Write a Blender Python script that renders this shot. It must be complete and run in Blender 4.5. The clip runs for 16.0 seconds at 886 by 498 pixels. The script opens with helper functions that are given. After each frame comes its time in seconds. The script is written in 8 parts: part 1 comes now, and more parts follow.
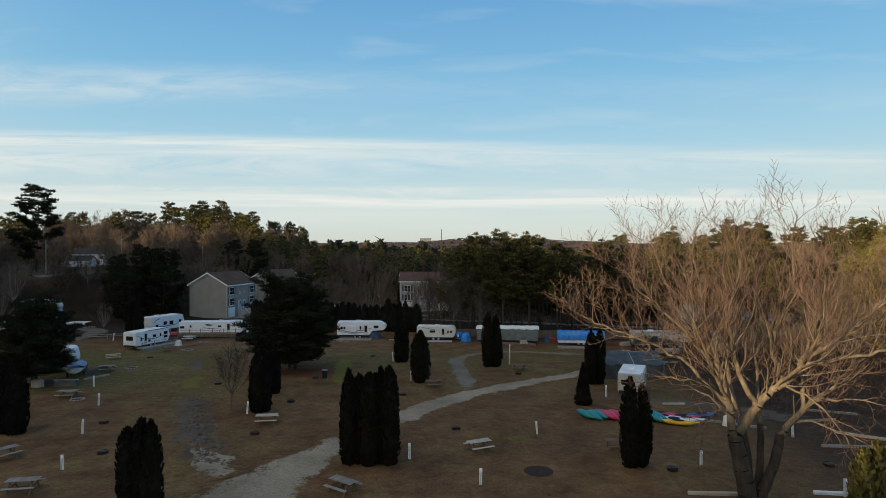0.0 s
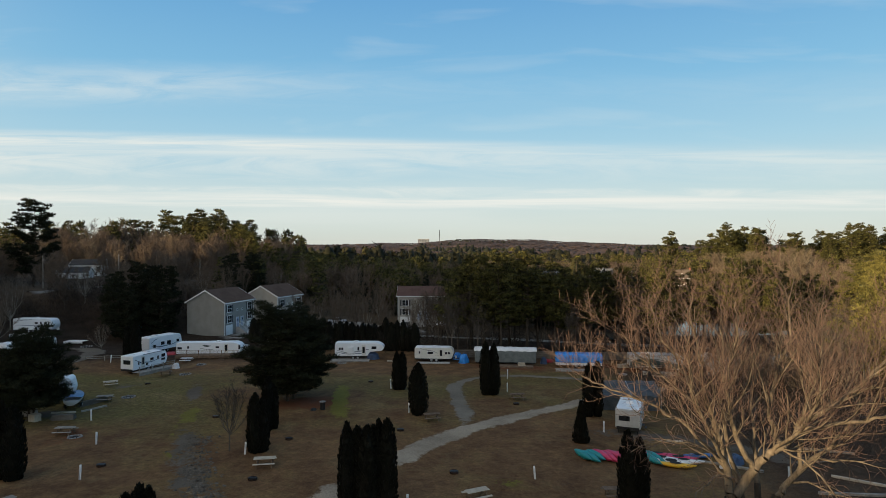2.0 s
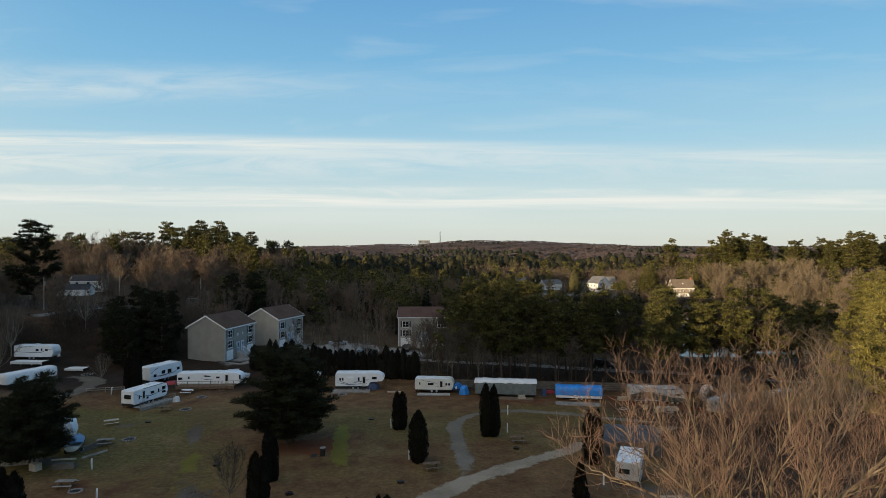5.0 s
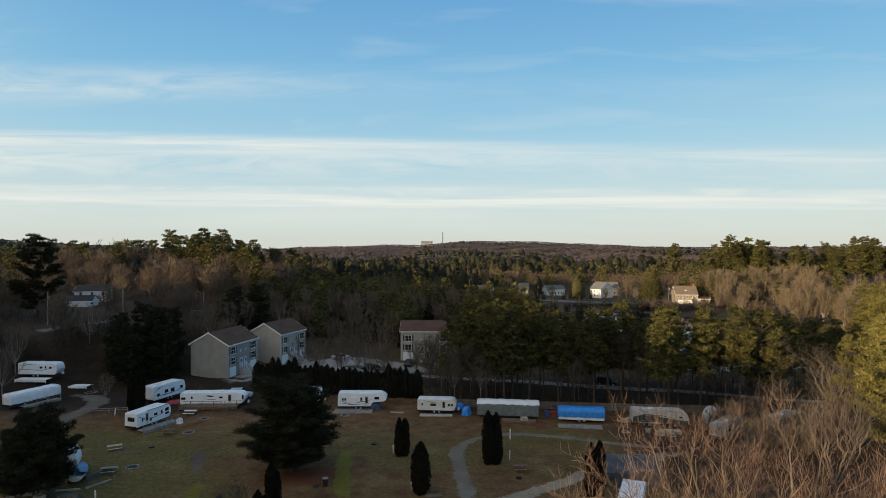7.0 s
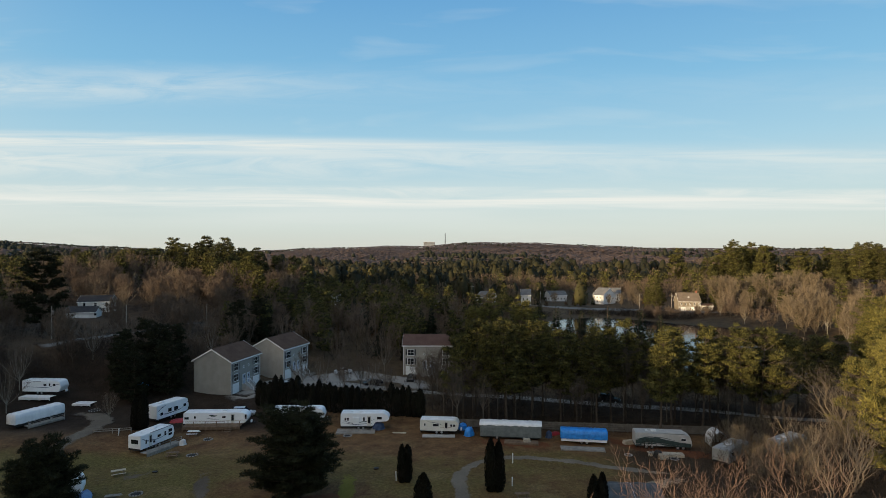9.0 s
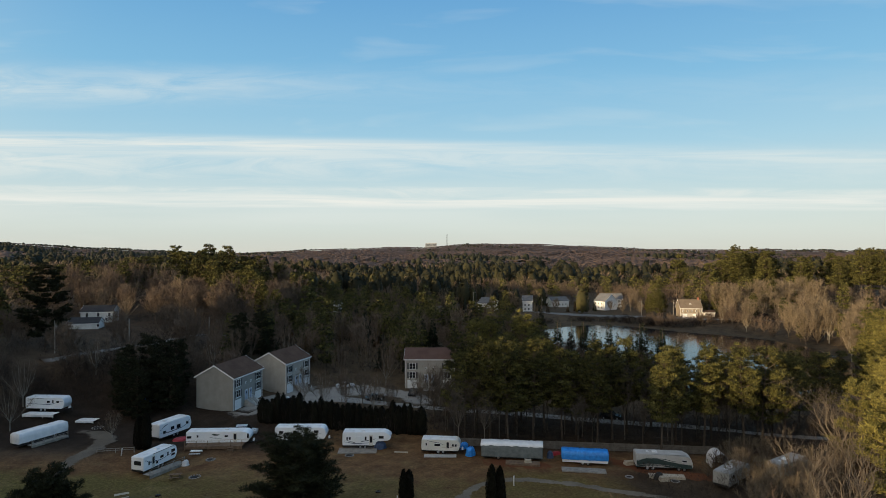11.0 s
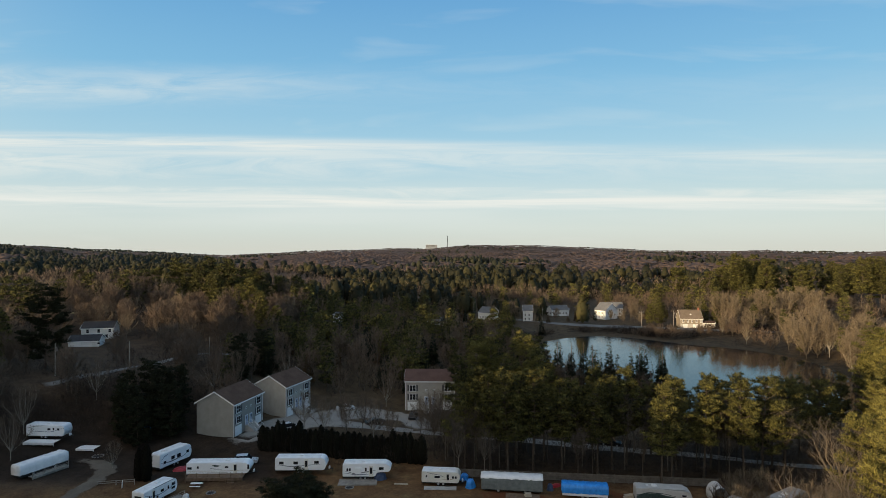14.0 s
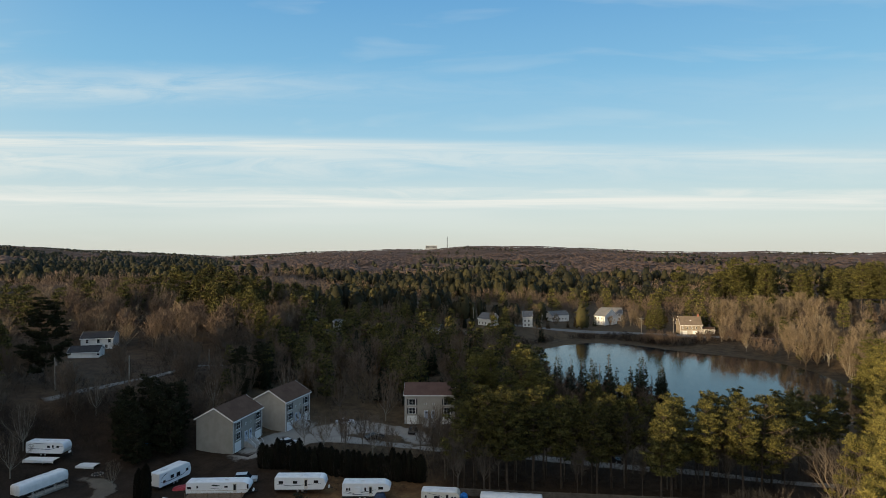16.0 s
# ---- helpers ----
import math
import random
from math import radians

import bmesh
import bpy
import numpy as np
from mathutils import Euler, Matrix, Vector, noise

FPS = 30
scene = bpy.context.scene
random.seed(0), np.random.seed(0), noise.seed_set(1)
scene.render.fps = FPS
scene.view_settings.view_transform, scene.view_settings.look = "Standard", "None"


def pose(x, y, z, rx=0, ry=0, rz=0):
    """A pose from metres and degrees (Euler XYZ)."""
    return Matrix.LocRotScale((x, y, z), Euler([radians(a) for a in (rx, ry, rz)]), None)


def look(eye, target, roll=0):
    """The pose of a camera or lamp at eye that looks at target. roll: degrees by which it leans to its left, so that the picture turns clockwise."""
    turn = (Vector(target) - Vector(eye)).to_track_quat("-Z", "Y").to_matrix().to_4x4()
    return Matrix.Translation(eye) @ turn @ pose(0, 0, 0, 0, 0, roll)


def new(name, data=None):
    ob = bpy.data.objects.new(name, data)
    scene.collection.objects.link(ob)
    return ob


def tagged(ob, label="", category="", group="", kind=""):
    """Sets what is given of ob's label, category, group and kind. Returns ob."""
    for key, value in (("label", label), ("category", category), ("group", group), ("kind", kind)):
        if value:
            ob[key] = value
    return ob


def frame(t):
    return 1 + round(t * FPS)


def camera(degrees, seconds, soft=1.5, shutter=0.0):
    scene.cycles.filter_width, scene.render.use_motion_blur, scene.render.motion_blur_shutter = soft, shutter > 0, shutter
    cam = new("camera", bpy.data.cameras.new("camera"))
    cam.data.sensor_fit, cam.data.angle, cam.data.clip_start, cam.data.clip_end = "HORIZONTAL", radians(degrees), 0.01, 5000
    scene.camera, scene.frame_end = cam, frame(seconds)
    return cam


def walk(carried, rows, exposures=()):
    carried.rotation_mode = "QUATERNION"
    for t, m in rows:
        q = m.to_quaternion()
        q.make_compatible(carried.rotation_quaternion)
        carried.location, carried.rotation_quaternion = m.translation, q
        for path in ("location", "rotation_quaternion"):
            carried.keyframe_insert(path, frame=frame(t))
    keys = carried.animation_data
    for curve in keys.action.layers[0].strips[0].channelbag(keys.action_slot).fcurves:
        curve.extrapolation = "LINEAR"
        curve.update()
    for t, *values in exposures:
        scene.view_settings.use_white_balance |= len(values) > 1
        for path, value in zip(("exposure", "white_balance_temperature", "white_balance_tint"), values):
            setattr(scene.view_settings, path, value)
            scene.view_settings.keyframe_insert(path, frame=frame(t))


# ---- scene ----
cam = camera(73.75, 16.0, 0.5)
ROWS = [
    (0, 0.000, 0.000, 16.200, -0.000, 0.035, -0.034),
    (0.5, -0.011, 0.002, 17.093, -0.057, 0.036, -0.031),
    (1, -0.013, -0.008, 17.993, -0.117, 0.038, -0.028),
    (1.5, -0.035, -0.028, 18.936, -0.158, 0.045, -0.026),
    (2, -0.012, -0.045, 19.884, -0.210, 0.051, -0.026),
    (2.5, 0.015, -0.058, 20.825, -0.257, 0.053, -0.026),
    (3, 0.021, -0.066, 21.733, -0.272, 0.050, -0.026),
    (3.5, 0.030, -0.073, 22.626, -0.269, 0.046, -0.026),
    (4, 0.046, -0.079, 23.526, -0.244, 0.042, -0.025),
    (6.5, 0.087, -0.127, 28.092, 0.062, 0.007, -0.009),
    (7, 0.108, -0.147, 29.000, 0.120, 0.006, -0.009),
    (7.5, 0.147, -0.172, 29.925, 0.173, 0.010, -0.011),
    (8, 0.149, -0.169, 30.863, 0.235, 0.019, -0.012),
    (8.5, 0.117, -0.184, 31.739, 0.302, 0.024, -0.013),
    (9, 0.085, -0.252, 32.562, 0.355, 0.028, -0.011),
    (11.5, 0.161, -0.654, 36.958, 0.548, 0.079, -0.002),
    (12, 0.181, -0.676, 37.898, 0.559, 0.083, -0.002),
    (12.5, 0.193, -0.695, 38.808, 0.562, 0.079, -0.001),
    (13, 0.200, -0.710, 39.721, 0.563, 0.076, -0.000),
    (13.5, 0.196, -0.710, 40.697, 0.568, 0.077, 0.003),
    (14, 0.211, -0.697, 41.647, 0.567, 0.076, 0.004),
    (14.5, 0.222, -0.684, 42.559, 0.565, 0.073, 0.008),
    (15, 0.246, -0.673, 43.458, 0.557, 0.071, 0.010),
    (15.5, 0.267, -0.678, 44.354, 0.554, 0.072, 0.013),
    (16, 0.290, -0.706, 45.200, 0.552, 0.069, 0.015),
]
walk(cam, [(t, pose(x, y, z, 90 + pitch, roll, yaw)) for t, x, y, z, yaw, pitch, roll in ROWS])

# ---- sky and sun ----
SUN_TO = Vector((-0.77, -0.64, 0.0)).normalized()
SUN_ELEV = radians(6.5)
SUN_TO = Vector((SUN_TO.x * math.cos(SUN_ELEV), SUN_TO.y * math.cos(SUN_ELEV), math.sin(SUN_ELEV)))


def srgb(r, g, b):
    return tuple((c / 12.92 if c <= 0.04045 else ((c + 0.055) / 1.055) ** 2.4) for c in (r / 255, g / 255, b / 255)) + (1.0,)


class Nodes:
    """Short hand for building node trees."""

    def __init__(self, tree):
        self.tree = tree
        self.tree.nodes.clear()

    def add(self, kind):
        return self.tree.nodes.new(kind)

    def link(self, a, b):
        self.tree.links.new(a, b)

    def put(self, socket, value):
        if isinstance(value, bpy.types.NodeSocket):
            self.link(value, socket)
        else:
            socket.default_value = (*value, 1.0) if socket.type == "RGBA" and len(value) == 3 else value

    def math(self, op, a, b=0.0, clamp=False):
        node = self.add("ShaderNodeMath")
        node.operation, node.use_clamp = op, clamp
        self.put(node.inputs[0], a)
        self.put(node.inputs[1], b)
        return node.outputs[0]

    def mix(self, fac, a, b, blend="MIX"):
        node = self.add("ShaderNodeMix")
        node.data_type, node.blend_type = "RGBA", blend
        self.put(node.inputs[0], fac)
        self.put(node.inputs[6], a)
        self.put(node.inputs[7], b)
        return node.outputs[2]

    def ramp(self, fac, stops, smooth=False):
        node = self.add("ShaderNodeValToRGB")
        node.color_ramp.interpolation = "EASE" if smooth else "LINEAR"
        els = node.color_ramp.elements
        while len(els) < len(stops):
            els.new(0.5)
        for el, (pos, colour) in zip(els, stops):
            el.position = pos
            el.color = colour if len(colour) == 4 else (*colour, 1)
        self.put(node.inputs[0], fac)
        return node.outputs[0]

    def noise(self, vector, scale, detail=4.0, rough=0.55, distort=0.0):
        node = self.add("ShaderNodeTexNoise")
        node.inputs["Scale"].default_value = scale
        node.inputs["Detail"].default_value = detail
        node.inputs["Roughness"].default_value = rough
        node.inputs["Distortion"].default_value = distort
        if vector is not None:
            self.link(vector, node.inputs["Vector"])
        return node.outputs[0]

    def span(self, value, a, b, c=0.0, d=1.0):
        node = self.add("ShaderNodeMapRange")
        node.interpolation_type = "SMOOTHSTEP"
        self.put(node.inputs[0], value)
        for k, v in zip((1, 2, 3, 4), (a, b, c, d)):
            node.inputs[k].default_value = v
        return node.outputs[0]

    def combine(self, x, y, z):
        node = self.add("ShaderNodeCombineXYZ")
        for s, v in zip(node.inputs, (x, y, z)):
            self.put(s, v)
        return node.outputs[0]


def build_world():
    world = bpy.data.worlds.new("sky")
    scene.world = world
    world.use_nodes = True
    n = Nodes(world.node_tree)
    coord = n.add("ShaderNodeTexCoord").outputs["Generated"]
    split = n.add("ShaderNodeSeparateXYZ")
    n.link(coord, split.inputs[0])
    x, y, z = split.outputs
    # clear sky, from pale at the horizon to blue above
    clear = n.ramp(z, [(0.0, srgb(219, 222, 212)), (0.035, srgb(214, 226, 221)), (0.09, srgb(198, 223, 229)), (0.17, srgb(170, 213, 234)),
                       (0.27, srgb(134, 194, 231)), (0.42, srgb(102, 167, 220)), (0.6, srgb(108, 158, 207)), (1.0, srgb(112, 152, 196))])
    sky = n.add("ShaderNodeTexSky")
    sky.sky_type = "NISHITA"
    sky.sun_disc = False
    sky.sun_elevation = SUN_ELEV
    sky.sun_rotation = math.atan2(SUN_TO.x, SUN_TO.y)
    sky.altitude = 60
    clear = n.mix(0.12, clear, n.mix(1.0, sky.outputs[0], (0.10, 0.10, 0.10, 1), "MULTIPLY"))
    # cirrus in long level bands
    az = n.math("DIVIDE", x, n.math("MAXIMUM", n.math("ABSOLUTE", y), 0.15))
    level = n.math("DIVIDE", z, n.math("MAXIMUM", n.math("ABSOLUTE", y), 0.3))
    level = n.math("ADD", level, n.math("MULTIPLY", az, 0.006))
    wisp = n.noise(n.combine(n.math("MULTIPLY", az, 2.2), n.math("MULTIPLY", level, 60.0), 3.0), 1.0, 5.0, 0.6, 0.5)
    soft = n.noise(n.combine(n.math("MULTIPLY", az, 1.4), n.math("MULTIPLY", level, 16.0), 9.0), 1.0, 4.0, 0.5, 0.3)

    def band(middle, below, above, amount, edge, tilt=0.0):
        at = n.math("ADD", level, n.math("MULTIPLY", az, tilt))
        up = n.span(at, middle - below, middle)
        down = n.span(at, middle, middle + above, 1.0, 0.0)
        w = n.math("MULTIPLY", up, down)
        tex = n.ramp(edge, [(0.32, (0.15,) * 3), (0.62, (1,) * 3)])
        return n.math("MULTIPLY", n.math("MULTIPLY", w, tex), amount)

    left = n.span(az, -0.7, 0.5, 1.0, 0.5)
    fray = n.noise(n.combine(n.math("MULTIPLY", az, 5.0), n.math("MULTIPLY", level, 34.0), 31.0), 1.0, 6.0, 0.65, 0.9)
    cloud = n.math("MAXIMUM", band(0.170, 0.036, 0.022, 1.0, wisp, 0.016), n.math("MULTIPLY", band(0.160, 0.075, 0.03, 0.8, fray), 0.85))
    cloud = n.math("MAXIMUM", n.math("MULTIPLY", cloud, left), n.math("MAXIMUM", band(0.082, 0.024, 0.026, 1.0, wisp, -0.004), band(0.100, 0.03, 0.012, 0.6, fray)))
    cloud = n.math("MAXIMUM", cloud, n.math("MULTIPLY", band(0.065, 0.06, 0.08, 0.5, soft), left))
    cloud = n.math("MAXIMUM", cloud, n.math("MULTIPLY", band(0.275, 0.05, 0.05, 0.7, fray), n.math("MULTIPLY", n.span(az, -0.75, 0.1, 1.0, 0.15), 0.7)))
    streak = n.ramp(n.noise(n.combine(n.math("MULTIPLY", az, 3.0), n.math("MULTIPLY", level, 20.0), 21.0), 1.0, 4.0, 0.5, 0.4), [(0.56, (0,) * 3), (0.82, (0.22,) * 3)])
    cloud = n.math("MAXIMUM", cloud, streak, True)
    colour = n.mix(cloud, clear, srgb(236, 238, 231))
    # the sunset side of the sky is brighter and warmer
    dot = n.add("ShaderNodeVectorMath")
    dot.operation = "DOT_PRODUCT"
    n.link(coord, dot.inputs[0])
    dot.inputs[1].default_value = SUN_TO
    glow = n.span(dot.outputs["Value"], -0.15, 1.0)
    colour = n.mix(glow, colour, (0.96, 0.90, 0.80, 1.0))
    back = n.add("ShaderNodeBackground")
    n.link(colour, back.inputs[0])
    back.inputs[1].default_value = 1.0
    out = n.add("ShaderNodeOutputWorld")
    n.link(back.outputs[0], out.inputs[0])


build_world()
sun = new("sun", bpy.data.lights.new("sun", "SUN"))
sun.data.energy, sun.data.angle, sun.data.color = 7.2, radians(0.6), (1.0, 0.75, 0.44)
sun.matrix_world = look(tuple(SUN_TO * 100), (0, 0, 0))

# ---- materials ----
MATS = {}


def principled(n, colour, rough=0.8, metal=0.0, bump=None, strength=0.3, spec=0.3, dist=0.02):
    p = n.add("ShaderNodeBsdfPrincipled")
    n.put(p.inputs["Base Color"], colour)
    n.put(p.inputs["Roughness"], rough)
    p.inputs["Metallic"].default_value = metal
    p.inputs["Specular IOR Level"].default_value = spec
    if bump is not None:
        b = n.add("ShaderNodeBump")
        b.inputs["Strength"].default_value = strength
        b.inputs["Distance"].default_value = dist
        n.link(bump, b.inputs["Height"])
        n.link(b.outputs[0], p.inputs["Normal"])
    out = n.add("ShaderNodeOutputMaterial")
    n.link(p.outputs[0], out.inputs[0])
    return p


def material(name):
    m = bpy.data.materials.new(name)
    m.use_nodes = True
    MATS[name] = m
    return Nodes(m.node_tree)


def plain(name, a, b, scale=3.0, rough=0.6, metal=0.0, fine=30.0, strength=0.15, spec=0.3):
    """A surface of two close colours, mottled at two scales."""
    n = material(name)
    at = n.add("ShaderNodeTexCoord").outputs["Object"]
    big, small = n.noise(at, scale, 4), n.noise(at, fine, 3)
    fac = n.math("ADD", n.math("MULTIPLY", big, 0.7), n.math("MULTIPLY", small, 0.3))
    principled(n, n.ramp(fac, [(0.35, a), (0.65, b)]), rough, metal, small, strength, spec)


def foliage(name, dark, light, warm=None, spread=0.6, power=1.6):
    """Leaves: each tuft and each plant takes its own shade; a joined wood keeps one shade for each tree."""
    n = material(name)
    geo = n.add("ShaderNodeNewGeometry")
    info = n.add("ShaderNodeObjectInfo")
    own = n.add("ShaderNodeAttribute")
    own.attribute_name = "shade"
    fac = n.math("ADD", n.math("MULTIPLY", geo.outputs["Random Per Island"], spread), n.math("MULTIPLY", info.outputs["Random"], 1 - spread))
    fac = n.math("ADD", fac, own.outputs["Fac"], True)
    big = n.noise(geo.outputs["Position"], 0.55, 4)
    col = n.ramp(n.math("POWER", fac, power), [(0.0, dark), (1.0, light)])
    if warm:
        col = n.mix(n.ramp(big, [(0.5, (0,) * 3), (0.75, (0.6,) * 3)]), col, warm)
    p = principled(n, col, 0.75, spec=0.15)
    return p


foliage("pine_needles", (0.008, 0.011, 0.005), (0.195, 0.178, 0.050), (0.130, 0.122, 0.034), 0.8, 2.1)
foliage("spruce_needles", (0.010, 0.015, 0.009), (0.034, 0.042, 0.020))
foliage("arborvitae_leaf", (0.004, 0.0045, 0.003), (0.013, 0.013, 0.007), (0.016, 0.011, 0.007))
foliage("far_pine", (0.011, 0.013, 0.008), (0.058, 0.053, 0.019), (0.066, 0.050, 0.022), 0.45)
foliage("far_bare", (0.070, 0.053, 0.042), (0.190, 0.140, 0.100), (0.145, 0.097, 0.068), 0.6)
foliage("ridge_bare", (0.082, 0.056, 0.044), (0.125, 0.086, 0.066), None, 0.4)
foliage("ridge_pine", (0.019, 0.021, 0.014), (0.044, 0.042, 0.023), None, 0.5)
# pine_needles with shade put into the colour
foliage("shaded_needles", (0.006, 0.008, 0.004), (0.032, 0.034, 0.013), (0.024, 0.024, 0.009), 0.7)
# pine_needles with the low sun's gold put into the colour
foliage("sunlit_needles", (0.028, 0.032, 0.010), (0.240, 0.208, 0.058), (0.185, 0.160, 0.042), 0.6, 1.6)
# far_bare lightened to paint sunlight on bare trees; pale shrubs share it
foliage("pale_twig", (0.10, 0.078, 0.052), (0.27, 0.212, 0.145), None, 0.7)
foliage("larch_needles", (0.040, 0.026, 0.012), (0.125, 0.076, 0.032))
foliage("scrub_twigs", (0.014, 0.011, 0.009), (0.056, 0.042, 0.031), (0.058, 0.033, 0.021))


def bark(name, a, b, ridge):
    n = material(name)
    at = n.add("ShaderNodeTexCoord").outputs["Object"]
    mp = n.add("ShaderNodeMapping")
    mp.inputs["Scale"].default_value = (1, 1, 0.18)
    n.link(at, mp.inputs[0])
    small, big = n.noise(mp.outputs[0], ridge, 5, 0.7), n.noise(at, 0.8, 3)
    fac = n.math("ADD", n.math("MULTIPLY", small, 0.6), n.math("MULTIPLY", big, 0.4))
    principled(n, n.ramp(fac, [(0.35, a), (0.65, b)]), 0.9, 0, small, 0.6, 0.2, 0.05)


bark("pine_bark", (0.040, 0.031, 0.024), (0.105, 0.082, 0.063), 9)
bark("silver_bark", (0.032, 0.026, 0.021), (0.215, 0.172, 0.122), 4)
# darker bark: paints shade on the maple's foot; also the young tree's twigs
bark("dark_bark", (0.024, 0.020, 0.016), (0.075, 0.062, 0.048), 5)
bark("grey_bark", (0.070, 0.057, 0.045), (0.17, 0.14, 0.11), 8)
bark("birch_bark", (0.17, 0.155, 0.13), (0.33, 0.305, 0.26), 6)
bark("grey_twig", (0.045, 0.038, 0.032), (0.125, 0.104, 0.084), 3)
bark("red_twig", (0.070, 0.052, 0.039), (0.17, 0.130, 0.096), 6)
bark("gold_twig", (0.050, 0.032, 0.026), (0.165, 0.112, 0.088), 2)


def turf(n):
    """Winter turf: worn brown, dull green patches, straw; leaf litter further off; shade painted into dark zones. Gives
    its colour and height.
    """
    v = n.add("ShaderNodeNewGeometry").outputs["Position"]
    big, mid, small, tiny = n.noise(v, 0.06, 4), n.noise(v, 0.35, 6, 0.68), n.noise(v, 2.2, 5, 0.75), n.noise(v, 9.0, 3, 0.75)
    brown = n.ramp(mid, [(0.3, (0.080, 0.042, 0.020)), (0.5, (0.136, 0.074, 0.034)), (0.7, (0.196, 0.115, 0.051))])
    green = n.ramp(small, [(0.3, (0.068, 0.059, 0.017)), (0.7, (0.145, 0.122, 0.038))])
    split = n.add("ShaderNodeSeparateXYZ")
    n.link(v, split.inputs[0])
    # the west and the far side of the field are greener
    west = n.span(split.outputs[0], -12.0, -38.0)
    far = n.span(split.outputs[1], 52.0, 86.0)
    bias = n.math("MULTIPLY", n.math("MAXIMUM", n.math("MULTIPLY", n.math("MULTIPLY", west, n.span(split.outputs[1], 55.0, 70.0)), 0.22), n.math("MULTIPLY", far, 0.15)), n.span(split.outputs[1], 88.0, 101.0, 1.0, -1.0))
    fac = n.math("ADD", n.math("ADD", n.math("MULTIPLY", big, 0.6), n.math("MULTIPLY", mid, 0.4)), bias)
    col = n.mix(n.ramp(fac, [(0.52, (0,) * 3), (0.74, (0.85,) * 3)]), brown, green)
    straw = n.ramp(n.noise(v, 0.19, 5, 0.7), [(0.54, (0,) * 3), (0.70, (0.7,) * 3)])
    col = n.mix(straw, col, (0.190, 0.132, 0.060, 1))
    bare = n.ramp(n.noise(v, 0.5, 5, 0.75), [(0.60, (0,) * 3), (0.74, (0.6,) * 3)])
    col = n.mix(bare, col, (0.052, 0.037, 0.025, 1))
    woods = n.span(split.outputs[1], 108.0, 125.0)
    col = n.mix(woods, col, n.ramp(mid, [(0.3, (0.045, 0.032, 0.020)), (0.7, (0.115, 0.082, 0.048))]))
    # hill and yard earth darkened to paint in the shade of surrounding trees
    hill = n.math("MULTIPLY", n.span(split.outputs[0], -52.0, -66.0), n.span(split.outputs[1], 92.0, 104.0))
    col = n.mix(hill, col, n.ramp(mid, [(0.3, (0.036, 0.026, 0.018)), (0.7, (0.088, 0.062, 0.040))]))
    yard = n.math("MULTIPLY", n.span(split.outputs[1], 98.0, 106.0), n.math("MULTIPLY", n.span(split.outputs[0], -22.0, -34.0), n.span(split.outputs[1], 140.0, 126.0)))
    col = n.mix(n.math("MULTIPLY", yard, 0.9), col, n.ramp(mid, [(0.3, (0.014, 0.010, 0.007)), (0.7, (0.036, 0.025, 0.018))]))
    # under the pine row: dark needle litter with the crowns' shade painted in
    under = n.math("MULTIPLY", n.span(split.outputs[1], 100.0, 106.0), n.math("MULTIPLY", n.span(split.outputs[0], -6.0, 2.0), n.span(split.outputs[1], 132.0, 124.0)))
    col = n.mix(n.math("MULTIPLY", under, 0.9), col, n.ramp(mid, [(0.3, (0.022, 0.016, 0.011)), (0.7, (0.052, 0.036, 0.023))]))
    # behind the maple: dark soil and litter, shade put into the colour too
    litter = n.math("MULTIPLY", n.span(n.math("ADD", split.outputs[0], n.math("MULTIPLY", n.math("SUBTRACT", mid, 0.5), 14.0)), 23.0, 30.0), n.span(split.outputs[1], 100.0, 92.0))
    col = n.mix(n.math("MULTIPLY", litter, 0.9), col, n.ramp(mid, [(0.3, (0.028, 0.020, 0.014)), (0.7, (0.070, 0.046, 0.030))]))
    away = n.add("ShaderNodeVectorMath")
    away.operation = "LENGTH"
    n.link(v, away.inputs[0])
    col = n.mix(n.span(away.outputs["Value"], 560.0, 800.0), col, n.ramp(n.noise(v, 0.012, 4), [(0.35, (0.072, 0.050, 0.039)), (0.65, (0.105, 0.073, 0.056))]))
    speck = n.ramp(n.math("ADD", n.math("MULTIPLY", tiny, 0.5), n.math("MULTIPLY", small, 0.5)), [(0.34, (0.52,) * 3), (0.5, (0.95,) * 3), (0.66, (1.45,) * 3)])
    col = n.mix(1.0, col, speck, "MULTIPLY")
    return v, col, n.math("ADD", n.math("MULTIPLY", small, 0.6), n.math("MULTIPLY", tiny, 0.4))


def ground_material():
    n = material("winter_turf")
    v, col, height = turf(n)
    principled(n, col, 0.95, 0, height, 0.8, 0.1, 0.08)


def worn(name, a, b, amount=0.55, rough=0.5):
    """A surface worn into the turf; it breaks up toward the edge of its strip."""
    n = material(name)
    v, col, height = turf(n)
    edge = n.add("ShaderNodeAttribute")
    edge.attribute_name = "wear"
    patchy = n.math("ADD", n.math("MULTIPLY", n.noise(v, 0.55, 5, 0.7), 0.7), n.math("MULTIPLY", n.noise(v, 4.0, 4, 0.7), 0.3))
    fac = n.math("ADD", n.math("MULTIPLY", edge.outputs["Fac"], 1.0), n.math("MULTIPLY", n.math("SUBTRACT", patchy, 0.5), 3.0 * rough))
    mask = n.span(fac, amount - 0.22, amount + 0.16)
    grit, stain = n.noise(v, 7.0, 4, 0.75), n.noise(v, 0.25, 4, 0.6)
    own = n.ramp(n.math("ADD", n.math("MULTIPLY", grit, 0.5), n.math("MULTIPLY", stain, 0.5)), [(0.32, a), (0.68, b)])
    principled(n, n.mix(mask, col, own), 0.95, 0, n.math("ADD", height, grit), 0.7, 0.1, 0.05)


